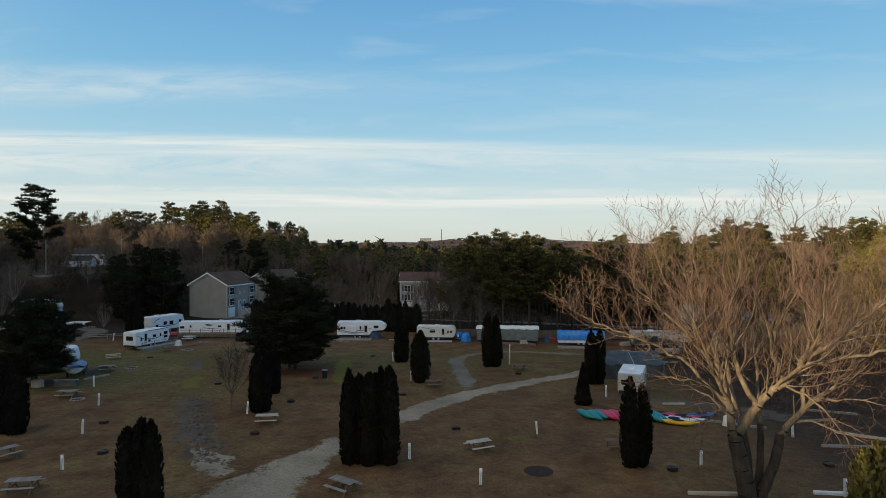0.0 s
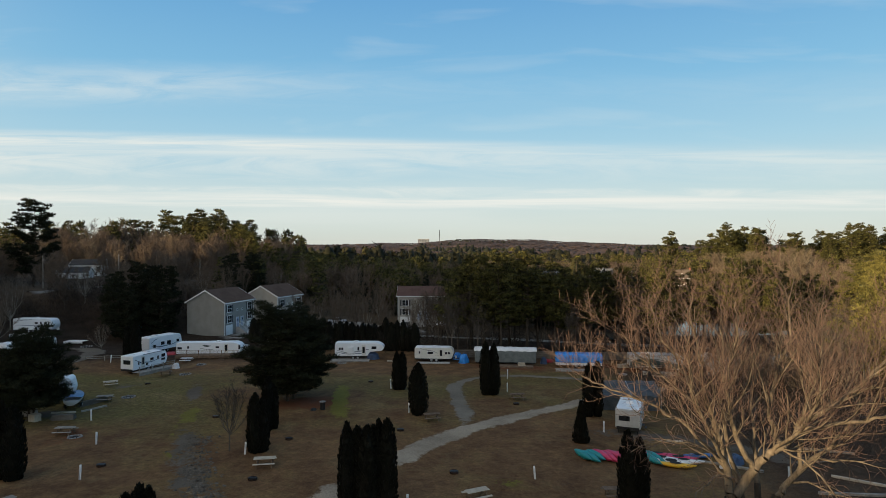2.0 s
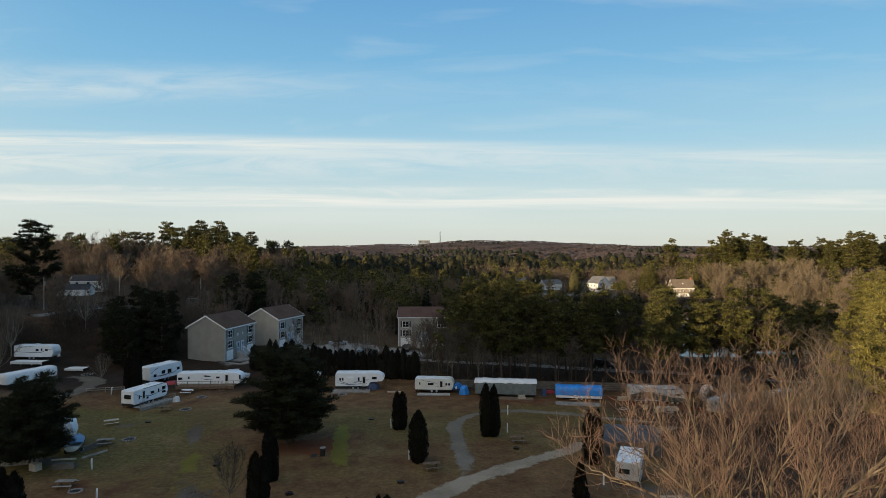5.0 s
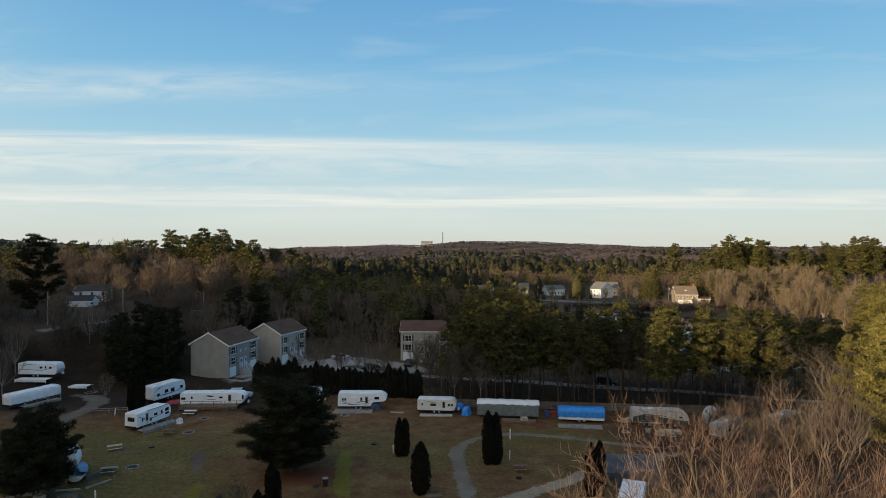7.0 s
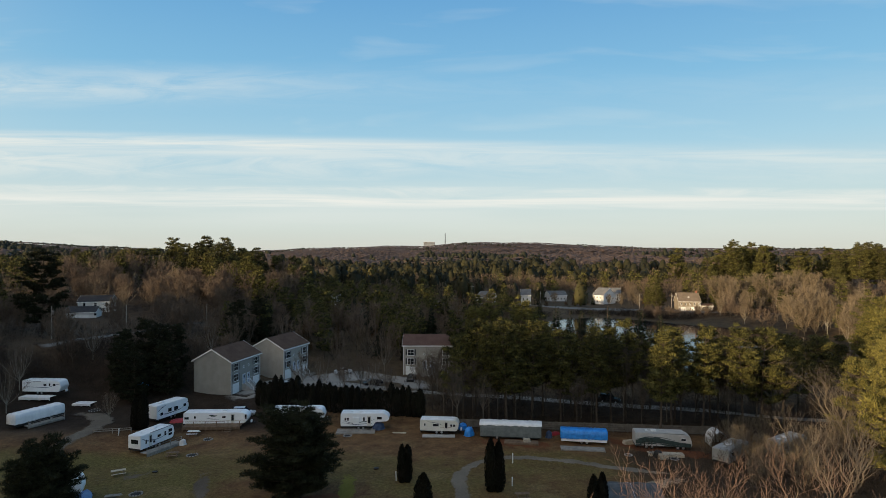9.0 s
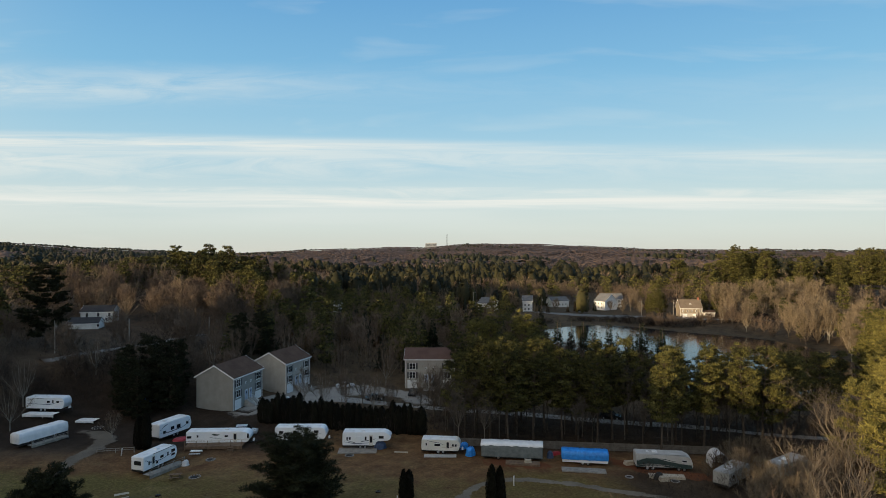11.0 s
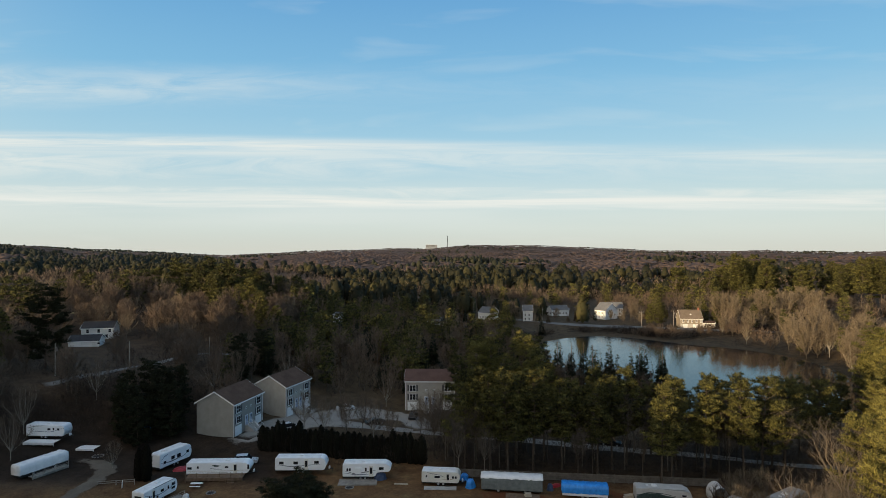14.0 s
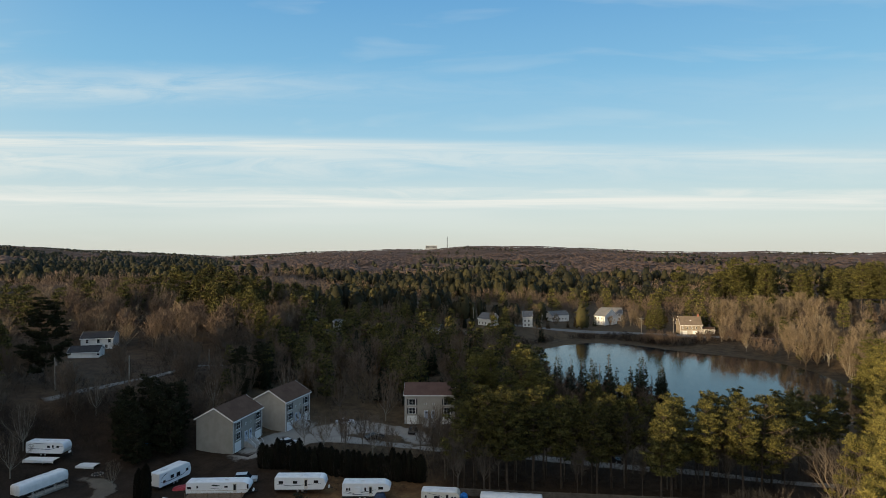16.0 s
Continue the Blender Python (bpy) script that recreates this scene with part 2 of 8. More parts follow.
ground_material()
worn("gravel", (0.095, 0.078, 0.058), (0.235, 0.196, 0.150), 0.5, 0.95)
worn("street_gravel", (0.18, 0.163, 0.142), (0.32, 0.292, 0.255), 0.42, 0.4)
worn("packed_dirt", (0.145, 0.110, 0.078), (0.44, 0.355, 0.255), 0.46, 0.95)
worn("loop_dirt", (0.085, 0.070, 0.054), (0.19, 0.16, 0.125), 0.48, 0.8)
worn("needle_litter", (0.095, 0.034, 0.016), (0.155, 0.062, 0.028), 0.46, 0.8)
worn("moss_patch", (0.088, 0.078, 0.014), (0.18, 0.150, 0.030), 0.58, 1.2)
worn("stony_rut", (0.048, 0.038, 0.028), (0.145, 0.120, 0.090), 0.80, 1.7)
worn("mud", (0.062, 0.047, 0.034), (0.145, 0.116, 0.088), 0.72, 1.4)
worn("dry_meadow", (0.21, 0.165, 0.07), (0.36, 0.29, 0.13), 0.2, 0.3)
worn("asphalt", (0.12, 0.12, 0.118), (0.21, 0.205, 0.195), 0.3, 0.25)
plain("white_gelcoat", (0.73, 0.745, 0.76), (0.83, 0.845, 0.855), 0.6, 0.35, 0, 6.0, 0.03, 0.5)
plain("hill_block", (0.17, 0.19, 0.22), (0.22, 0.24, 0.27), 0.1, 0.8, 0, 1.0, 0.0)
plain("dull_gelcoat", (0.26, 0.255, 0.24), (0.36, 0.35, 0.33), 0.6, 0.5, 0, 6.0, 0.03)
plain("camper_paint", (0.36, 0.355, 0.34), (0.50, 0.49, 0.47), 0.8, 0.45, 0, 6.0, 0.05)
plain("cream_gelcoat", (0.58, 0.56, 0.50), (0.70, 0.68, 0.62), 0.6, 0.35, 0, 6.0, 0.03, 0.5)
plain("white_membrane", (0.62, 0.63, 0.64), (0.80, 0.80, 0.79), 0.9, 0.6, 0, 12.0, 0.2)
plain("grey_fabric", (0.10, 0.115, 0.115), (0.17, 0.19, 0.185), 1.2, 0.8, 0, 6.0, 0.5)
plain("dark_tarp", (0.012, 0.014, 0.015), (0.030, 0.033, 0.034), 1.2, 0.7, 0, 6.0, 0.5)
plain("shelter_fabric", (0.034, 0.039, 0.042), (0.082, 0.090, 0.095), 1.2, 0.7, 0, 6.0, 0.5)
plain("pale_fabric", (0.50, 0.50, 0.50), (0.66, 0.66, 0.66), 1.2, 0.7, 0, 6.0, 0.5)
plain("blue_tarp", (0.012, 0.16, 0.52), (0.035, 0.30, 0.80), 1.4, 0.45, 0, 5.0, 0.6, 0.5)
plain("dark_glass", (0.012, 0.014, 0.017), (0.022, 0.025, 0.030), 2.0, 0.08, 0, 10.0, 0.0, 0.6)
plain("rubber", (0.012, 0.012, 0.012), (0.025, 0.024, 0.023), 5.0, 0.8)
plain("aluminium", (0.45, 0.46, 0.47), (0.62, 0.63, 0.64), 4.0, 0.35, 0.9)
plain("dark_metal", (0.02, 0.02, 0.021), (0.045, 0.043, 0.04), 6.0, 0.55, 0.5)
plain("rusty_iron", (0.018, 0.013, 0.011), (0.06, 0.032, 0.02), 8.0, 0.85, 0.3)
plain("swoosh_grey", (0.10, 0.11, 0.13), (0.17, 0.18, 0.20), 3.0, 0.4)
plain("swoosh_blue", (0.03, 0.05, 0.10), (0.06, 0.09, 0.16), 3.0, 0.4)
plain("swoosh_green", (0.022, 0.040, 0.040), (0.05, 0.075, 0.07), 2.0, 0.4)
plain("swoosh_tan", (0.32, 0.26, 0.18), (0.42, 0.35, 0.26), 2.0, 0.4)
plain("weathered_wood", (0.16, 0.145, 0.125), (0.30, 0.275, 0.24), 2.0, 0.85, 0, 25.0, 0.5)
plain("old_boards", (0.075, 0.064, 0.052), (0.15, 0.132, 0.11), 1.2, 0.9, 0, 18.0, 0.5)
plain("brown_wood", (0.10, 0.065, 0.04), (0.19, 0.13, 0.085), 2.0, 0.85, 0, 25.0, 0.5)
plain("pale_wood", (0.34, 0.29, 0.22), (0.48, 0.42, 0.33), 2.0, 0.85, 0, 25.0, 0.4)
plain("white_paint", (0.70, 0.70, 0.69), (0.82, 0.82, 0.81), 2.0, 0.5, 0, 20.0, 0.1)
plain("white_plastic", (0.62, 0.63, 0.64), (0.78, 0.78, 0.78), 3.0, 0.4)
# distance haze mixed into the hills' own colour
plain("hazy_hill", (0.36, 0.40, 0.42), (0.44, 0.47, 0.48), 0.002, 1.0, 0, 0.01, 0.0, 0.0)
plain("concrete", (0.28, 0.27, 0.25), (0.44, 0.42, 0.39), 1.0, 0.9, 0, 15.0, 0.4)
plain("stone_grey", (0.13, 0.122, 0.112), (0.31, 0.29, 0.27), 3.0, 0.9, 0, 12.0, 0.5)
plain("clod", (0.030, 0.024, 0.018), (0.15, 0.125, 0.095), 1.5, 0.95, 0, 9.0, 0.5)
plain("shutter_paint", (0.035, 0.037, 0.042), (0.06, 0.062, 0.068), 3.0, 0.6)
plain("door_blue", (0.30, 0.36, 0.46), (0.38, 0.44, 0.54), 3.0, 0.5)
plain("brick_red", (0.22, 0.085, 0.055), (0.34, 0.14, 0.09), 3.0, 0.9, 0, 15.0, 0.4)
plain("red_paint", (0.30, 0.025, 0.03), (0.42, 0.045, 0.05), 3.0, 0.4)
plain("kayak_teal", (0.006, 0.16, 0.17), (0.015, 0.26, 0.27), 2.0, 0.35, 0, 9.0, 0.05, 0.5)
plain("kayak_red", (0.42, 0.022, 0.07), (0.60, 0.05, 0.13), 2.0, 0.35, 0, 9.0, 0.05, 0.5)
plain("kayak_white", (0.60, 0.58, 0.55), (0.74, 0.72, 0.68), 2.0, 0.35, 0, 9.0, 0.05, 0.5)
plain("kayak_yellow", (0.62, 0.33, 0.015), (0.78, 0.46, 0.03), 2.0, 0.35, 0, 9.0, 0.05, 0.5)
plain("kayak_blue", (0.02, 0.07, 0.19), (0.04, 0.12, 0.30), 2.0, 0.35, 0, 9.0, 0.05, 0.5)
plain("car_black", (0.010, 0.011, 0.013), (0.018, 0.020, 0.023), 3.0, 0.2, 0.2, 9.0, 0.0, 0.5)
plain("car_silver", (0.50, 0.51, 0.53), (0.60, 0.61, 0.62), 3.0, 0.3, 0.3, 9.0, 0.0, 0.5)


def siding(name, a, b, step):
    """Lapped boards: a fine shadow line at every course."""
    n = material(name)
    at = n.add("ShaderNodeTexCoord").outputs["Object"]
    split = n.add("ShaderNodeSeparateXYZ")
    n.link(at, split.inputs[0])
    saw = n.math("FRACT", n.math("DIVIDE", split.outputs[2], step))
    big = n.noise(at, 0.6, 4)
    principled(n, n.ramp(big, [(0.3, a), (0.7, b)]), 0.7, 0, saw, 0.7, 0.3, 0.02)


siding("grey_siding", (0.235, 0.228, 0.212), (0.295, 0.286, 0.264), 0.11)
siding("tan_siding", (0.325, 0.305, 0.27), (0.40, 0.375, 0.335), 0.11)
siding("stone_siding", (0.19, 0.158, 0.118), (0.26, 0.217, 0.163), 0.25)
siding("dull_siding", (0.34, 0.32, 0.29), (0.44, 0.42, 0.38), 0.25)
siding("white_siding", (0.62, 0.62, 0.61), (0.74, 0.74, 0.73), 0.12)


def shingles(name, a, b):
    n = material(name)
    at = n.add("ShaderNodeTexCoord").outputs["Object"]
    small, big = n.noise(at, 9.0, 3), n.noise(at, 0.5, 3)
    split = n.add("ShaderNodeSeparateXYZ")
    n.link(at, split.inputs[0])
    course = n.math("FRACT", n.math("DIVIDE", split.outputs[2], 0.09))
    fac = n.math("ADD", n.math("MULTIPLY", small, 0.55), n.math("MULTIPLY", big, 0.45))
    principled(n, n.ramp(fac, [(0.35, a), (0.65, b)]), 0.95, 0, n.math("ADD", n.math("MULTIPLY", course, 0.5), small), 0.6, 0.1, 0.03)


shingles("roof_brown", (0.070, 0.043, 0.031), (0.120, 0.078, 0.058))
shingles("roof_red", (0.085, 0.050, 0.040), (0.135, 0.082, 0.066))
shingles("roof_dark", (0.028, 0.029, 0.032), (0.055, 0.056, 0.060))
shingles("roof_grey", (0.10, 0.10, 0.105), (0.17, 0.17, 0.17))
shingles("roof_tan", (0.125, 0.098, 0.072), (0.19, 0.15, 0.115))


def water_material():
    n = material("pond_water")
    geo = n.add("ShaderNodeNewGeometry")
    at = geo.outputs["Position"]
    # small waves lean the surface this way and that; the lee of the east shore lies calmer
    wave = n.add("ShaderNodeTexNoise")
    n.link(at, wave.inputs["Vector"])
    wave.inputs["Scale"].default_value, wave.inputs["Detail"].default_value, wave.inputs["Roughness"].default_value = 3.2, 4.0, 0.65
    lean = n.add("ShaderNodeVectorMath")
    lean.operation = "SUBTRACT"
    n.link(wave.outputs["Color"], lean.inputs[0])
    lean.inputs[1].default_value = (0.5, 0.5, 0.5)
    split = n.add("ShaderNodeSeparateXYZ")
    n.link(at, split.inputs[0])
    lee = n.math("ADD", n.span(split.outputs[0], 84.0, 116.0, 0.20, 0.05), n.math("MULTIPLY", n.math("SUBTRACT", n.noise(at, 0.035, 3), 0.5), 0.35))
    size = n.add("ShaderNodeVectorMath")
    size.operation = "SCALE"
    n.link(lean.outputs[0], size.inputs[0])
    n.link(n.math("MULTIPLY", n.math("MAXIMUM", lee, 0.03), 1.0), size.inputs["Scale"])
    total = n.add("ShaderNodeVectorMath")
    total.operation = "ADD"
    n.link(size.outputs[0], total.inputs[0])
    n.link(geo.outputs["Normal"], total.inputs[1])
    unit = n.add("ShaderNodeVectorMath")
    unit.operation = "NORMALIZE"
    n.link(total.outputs[0], unit.inputs[0])
    p = principled(n, (0.010, 0.014, 0.016, 1), 0.05, spec=0.5)
    p.inputs["IOR"].default_value = 1.33
    n.link(unit.outputs[0], p.inputs["Normal"])


water_material()
# ---- helpers for geometry ----
def rounded(t):
    t = np.clip(t, 0, 1)
    return t * t * (3 - 2 * t)


class Shape:
    """Collects vertices and faces of one part."""

    def __init__(self):
        self.v, self.f = [], []

    def add(self, verts, faces):
        base = len(self.v)
        self.v.extend(tuple(p) for p in verts)
        self.f.extend(tuple(base + i for i in face) for face in faces)
        return self

    def box(self, x0, x1, y0, y1, z0, z1, m=None, chamfer=0.0):
        if chamfer:
            c = min(chamfer, (x1 - x0) / 3, (y1 - y0) / 3, (z1 - z0) / 3)
            bm = bmesh.new()
            bmesh.ops.create_cube(bm, size=1)
            for v in bm.verts:
                v.co = Vector(((x0 + x1) / 2 + v.co.x * (x1 - x0), (y0 + y1) / 2 + v.co.y * (y1 - y0), (z0 + z1) / 2 + v.co.z * (z1 - z0)))
            bmesh.ops.bevel(bm, geom=bm.edges[:], offset=c, segments=1, affect="EDGES")
            pts = [v.co.copy() for v in bm.verts]
            faces = [[v.index for v in f.verts] for f in bm.faces]
            bm.free()
        else:
            pts = [Vector((x, y, z)) for z in (z0, z1) for y in (y0, y1) for x in (x0, x1)]
            faces = [(0, 2, 3, 1), (4, 5, 7, 6), (0, 1, 5, 4), (2, 6, 7, 3), (0, 4, 6, 2), (1, 3, 7, 5)]
        if m is not None:
            pts = [m @ p for p in pts]
        return self.add(pts, faces)

    def tube(self, a, b, ra, rb, sides=6, cap=True):
        a, b = Vector(a), Vector(b)
        axis = (b - a).normalized()
        side = axis.orthogonal().normalized()
        up = axis.cross(side)
        ring = [side * math.cos(2 * math.pi * k / sides) + up * math.sin(2 * math.pi * k / sides) for k in range(sides)]
        pts = [a + r * ra for r in ring] + [b + r * rb for r in ring]
        faces = [(k, (k + 1) % sides, sides + (k + 1) % sides, sides + k) for k in range(sides)]
        if cap:
            faces += [tuple(reversed(range(sides))), tuple(range(sides, 2 * sides))]
        return self.add(pts, faces)

    def prism(self, outline, y0, y1, inset=0.0):
        """An outline in x and z, drawn out along y; inset rounds its two rims."""
        k = len(outline)
        mx, mz = sum(p[0] for p in outline) / k, sum(p[1] for p in outline) / k

        def shrunk(y):
            out = []
            for x, z in outline:
                d = max(0.001, math.hypot(x - mx, z - mz))
                out.append((x - (x - mx) / d * inset, y, z - (z - mz) / d * inset))
            return out

        if inset:
            rows = [shrunk(y0), [(x, y0 + inset, z) for x, z in outline], [(x, y1 - inset, z) for x, z in outline], shrunk(y1)]
        else:
            rows = [[(x, y0, z) for x, z in outline], [(x, y1, z) for x, z in outline]]
        faces = [tuple(range(k))]
        for r in range(len(rows) - 1):
            faces += [(r * k + i, (r + 1) * k + i, (r + 1) * k + (i + 1) % k, r * k + (i + 1) % k) for i in range(k)]
        faces.append(tuple(reversed(range((len(rows) - 1) * k, len(rows) * k))))
        return self.add([p for row in rows for p in row], faces)

    def lathe(self, profile, sides=12, centre=(0, 0)):
        rows = [[(centre[0] + r * math.cos(2 * math.pi * k / sides), centre[1] + r * math.sin(2 * math.pi * k / sides), z) for k in range(sides)] for r, z in profile]
        faces = [(i * sides + k, i * sides + (k + 1) % sides, (i + 1) * sides + (k + 1) % sides, (i + 1) * sides + k) for i in range(len(rows) - 1) for k in range(sides)]
        faces += [tuple(reversed(range(sides))), tuple(range((len(rows) - 1) * sides, len(rows) * sides))]
        return self.add([p for row in rows for p in row], faces)

    def mesh(self, name, mat, smooth=False, turn=True):
        me = bpy.data.meshes.new(name)
        me.from_pydata(self.v, [], self.f)
        me.materials.append(MATS[mat])
        if turn and len(self.f) < 4000:
            bm = bmesh.new()
            bm.from_mesh(me)
            bmesh.ops.recalc_face_normals(bm, faces=bm.faces)
            bm.to_mesh(me)
            bm.free()
        if smooth:
            me.polygons.foreach_set("use_smooth", [True] * len(me.polygons))
        me.update()
        return me


def part(name, shape, mat, parent=None, label="", smooth=False, m=None):
    """Links a shape, or a mesh that is there already, as one mesh object under a thing or a part."""
    data = shape.mesh(name, mat, smooth) if isinstance(shape, Shape) else shape
    ob = new(name, data)
    if parent is not None:
        ob.parent = parent
    if m is not None:
        ob.matrix_basis = m
    if label:
        ob["label"] = label
    return ob


def thing(name, m, label, category, group=""):
    return tagged(bpy.data.objects.new(name, None), label, category, group) if m is None else place(tagged(new(name), label, category, group), m)


def place(ob, m):
    ob.matrix_basis = m
    return ob


# ---- lie of the land ----
SPOTS = [(0, -40, 1.4), (0, 20, 1.2), (0, 45, 1.15), (-28, 48, 1.2), (25, 48, 1.1), (60, 60, 0.8), (-60, 60, 1.0), (0, 66, 1.05), (-40, 75, 0.95), (30, 72, 0.9),
         (-50, 93, 0.35), (-50, 115, 0.2), (-18, 106, 0.2), (2, 103, 0.3), (20, 99, 0.3), (35, 97, 0.2), (57, 98, 0.0), (-80, 110, 0.4), (-74, 113, 0.6), (-82, 119, 2.6), (-90, 122, 3.6), (-70, 117, 0.9), (-92, 128, 4.6),
         (-48, 125, 1.5), (-38, 145, 1.2), (-8, 147, 0.6), (-26, 160, 1.2), (10, 130, 0.4), (40, 118, 0.2), (-74, 137, 8.5), (-86, 140, 10.5), (-70, 167, 11.0), (-98, 150, 10.8), (-78, 150, 10.8), (-60, 150, 6.5), (-64, 138, 5.0),
         (-118, 187, 10.6), (-122, 206, 10.6), (-130, 140, 10.5), (-112, 138, 10.6), (-100, 136, 10.4), (-52, 170, 6.0), (-85, 220, 13.0), (-100, 268, 12.0), (-140, 240, 15.0), (-30, 230, 2.0), (-60, 330, 3.0),
         (0, 300, 0.5), (50, 345, -0.3), (120, 312, -0.5), (95, 365, -1.0), (160, 280, 0.5), (150, 210, 0.5), (100, 110, -0.5), (75, 120, -0.8), (30, 150, -0.6), (70, 150, -1.6),
         (200, 350, 4.0), (0, 420, 0.0), (-110, 90, 2.0), (-90, 60, 2.0)]
SPOT = np.array(SPOTS, float)


def lie(x, y):
    """Height of the ground, for arrays of x and y."""
    x, y = np.atleast_1d(np.asarray(x, float)), np.atleast_1d(np.asarray(y, float))
    near = np.zeros_like(x)
    total = np.zeros_like(x)
    for sx, sy, sz in SPOT:
        w = 1.0 / (np.hypot(x - sx, y - sy) ** 2 + 12.0) ** 1.7
        near += w * sz
        total += w
    near /= total
    # the pond's basin
    basin = pond_depth(x, y)
    near = np.where(basin > 0, np.minimum(near, -2.4) - 1.6 * basin, near * (1 - rounded(1 + basin / 0.35)) + -2.4 * rounded(1 + basin / 0.35))
    # rolling woods and the long ridge on the skyline
    ahead = np.maximum(y, 1.0)
    az = x / np.maximum(ahead, 60.0)
    crest = 25 + 28 * np.exp(-((az - 0.09) / 0.17) ** 2) - 17 * np.exp(-((az + 0.37) / 0.13) ** 2) + 18 * rounded((-az - 0.48) / 0.3) - 1 * np.exp(-((az - 0.60) / 0.15) ** 2) + 6 * rounded((az - 0.6) / 0.25)
    crest += 1.6 * np.sin(az * 23 + 1) + 1.0 * np.sin(az * 51)
    rise = rounded((np.hypot(x, y) - 900) / 1500)
    far = crest * rise + 3.0 * np.sin(x / 140.0 + 0.6) * np.cos(y / 170.0) + 6.0 * rounded((x - 160) / 260) * rounded((y - 300) / 200) + 9 * rounded((-x - 90) / 160)
    far = np.where(np.hypot(x, y) > 2600, far - 0.03 * (np.hypot(x, y) - 2600), far)
    t = rounded((np.hypot(x, y - 150) - 230) / 200)
    z = near * (1 - t) + far * t
    # unseen wooded rise to the west, its bumps added to keep low sun off the field
    west = 22 * np.exp(-(((x + 165) / 75) ** 2 + ((y - 40) / 90) ** 2)) + 9.6 * np.exp(-(((x + 140) / 60) ** 2 + ((y + 70) / 70) ** 2)) + 8 * np.exp(-(((x + 188) / 26) ** 2 + ((y - 88) / 24) ** 2)) + 1.4 * np.exp(-(((x + 132) / 28) ** 2 + ((y + 5) / 28) ** 2)) + 6.5 * np.exp(-(((x + 127) / 17) ** 2 + ((y + 32) / 17) ** 2))
    z = z + west * rounded((-x - 62 - 0.72 * np.maximum(y, 0) * 0.35) / 45)
    return z


def pond_depth(x, y):
    """Above zero inside the pond, below it outside; about 1 in the middle."""
    ang = np.arctan2((y - 222) / 82.0, (x - 86) / 57.0)
    edge = 1 + 0.10 * np.sin(2 * ang + 0.5) + 0.07 * np.sin(3 * ang + 1.4) + 0.04 * np.sin(5 * ang)
    tilt = (x - 88) * 0.45
    return edge - np.hypot((x - 86) / 57.0, (y - 224 + tilt) / 84.0)


def at(x, y):
    return float(lie(x, y)[0])


def stand(x, y, turn=0.0, scale=1.0, sink=0.0):
    return Matrix.Translation((x, y, at(x, y) - sink)) @ Matrix.Rotation(radians(turn), 4, "Z") @ Matrix.Scale(scale, 4)


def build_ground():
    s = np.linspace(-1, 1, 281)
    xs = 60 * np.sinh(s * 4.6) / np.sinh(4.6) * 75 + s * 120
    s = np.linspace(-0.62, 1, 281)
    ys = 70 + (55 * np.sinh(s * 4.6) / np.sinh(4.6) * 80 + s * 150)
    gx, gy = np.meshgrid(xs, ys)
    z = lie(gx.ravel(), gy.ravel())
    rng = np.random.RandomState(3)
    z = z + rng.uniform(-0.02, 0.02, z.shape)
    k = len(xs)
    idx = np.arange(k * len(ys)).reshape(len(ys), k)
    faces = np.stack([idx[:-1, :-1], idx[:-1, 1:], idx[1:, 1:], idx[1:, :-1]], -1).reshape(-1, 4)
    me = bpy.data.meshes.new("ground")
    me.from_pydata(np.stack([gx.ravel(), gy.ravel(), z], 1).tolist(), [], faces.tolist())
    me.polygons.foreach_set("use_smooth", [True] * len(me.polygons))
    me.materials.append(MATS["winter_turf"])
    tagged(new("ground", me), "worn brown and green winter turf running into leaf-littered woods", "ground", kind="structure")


build_ground()


def draped(name, outline_rows, mat, label, category, lift=0.05, jitter=0.25, seed=1):
    """A strip laid on the ground: rows of (x, y, half width) along its middle line."""
    rng = random.Random(seed)
    pts = []
    for (x0, y0, w0), (x1, y1, w1) in zip(outline_rows, outline_rows[1:]):
        k = max(2, int(math.hypot(x1 - x0, y1 - y0) / 1.2))
        pts += [(x0 + (x1 - x0) * i / k, y0 + (y1 - y0) * i / k, w0 + (w1 - w0) * i / k) for i in range(k)]
    pts.append(outline_rows[-1])
    for _ in range(3):
        pts = [pts[0]] + [tuple((a + 2 * b + c) / 4 for a, b, c in zip(p, q, r)) for p, q, r in zip(pts, pts[1:], pts[2:])] + [pts[-1]]
    verts, faces, across, wear = [], [], 13, []
    for i, (x, y, w) in enumerate(pts):
        dx, dy = pts[min(i + 1, len(pts) - 1)][0] - pts[max(i - 1, 0)][0], pts[min(i + 1, len(pts) - 1)][1] - pts[max(i - 1, 0)][1]
        d = max(1e-6, math.hypot(dx, dy))
        a, b = (w + 0.3) * 1.22 + rng.uniform(-jitter, jitter), (w + 0.3) * 1.22 + rng.uniform(-jitter, jitter)
        for j in range(across):
            t = -a + (a + b) * j / (across - 1)
            px, py = x - dy / d * t, y + dx / d * t
            edge = abs(j - (across - 1) / 2) / ((across - 1) / 2)
            verts.append((px, py, at(px, py) + lift - (lift + 0.03) * (edge ** 8)))
            wear.append((1 - edge ** 2) * min(1, 0.15 + i / 5, 0.15 + (len(pts) - 1 - i) / 5))
        if i:
            faces += [((i - 1) * across + j, (i - 1) * across + j + 1, i * across + j + 1, i * across + j) for j in range(across - 1)]
    s = Shape()
    s.add(verts, faces)
    me = s.mesh(name, mat, True, False)
    me.attributes.new("wear", "FLOAT", "POINT").data.foreach_set("value", wear)
    return tagged(new(name, me), label, category, kind="structure")


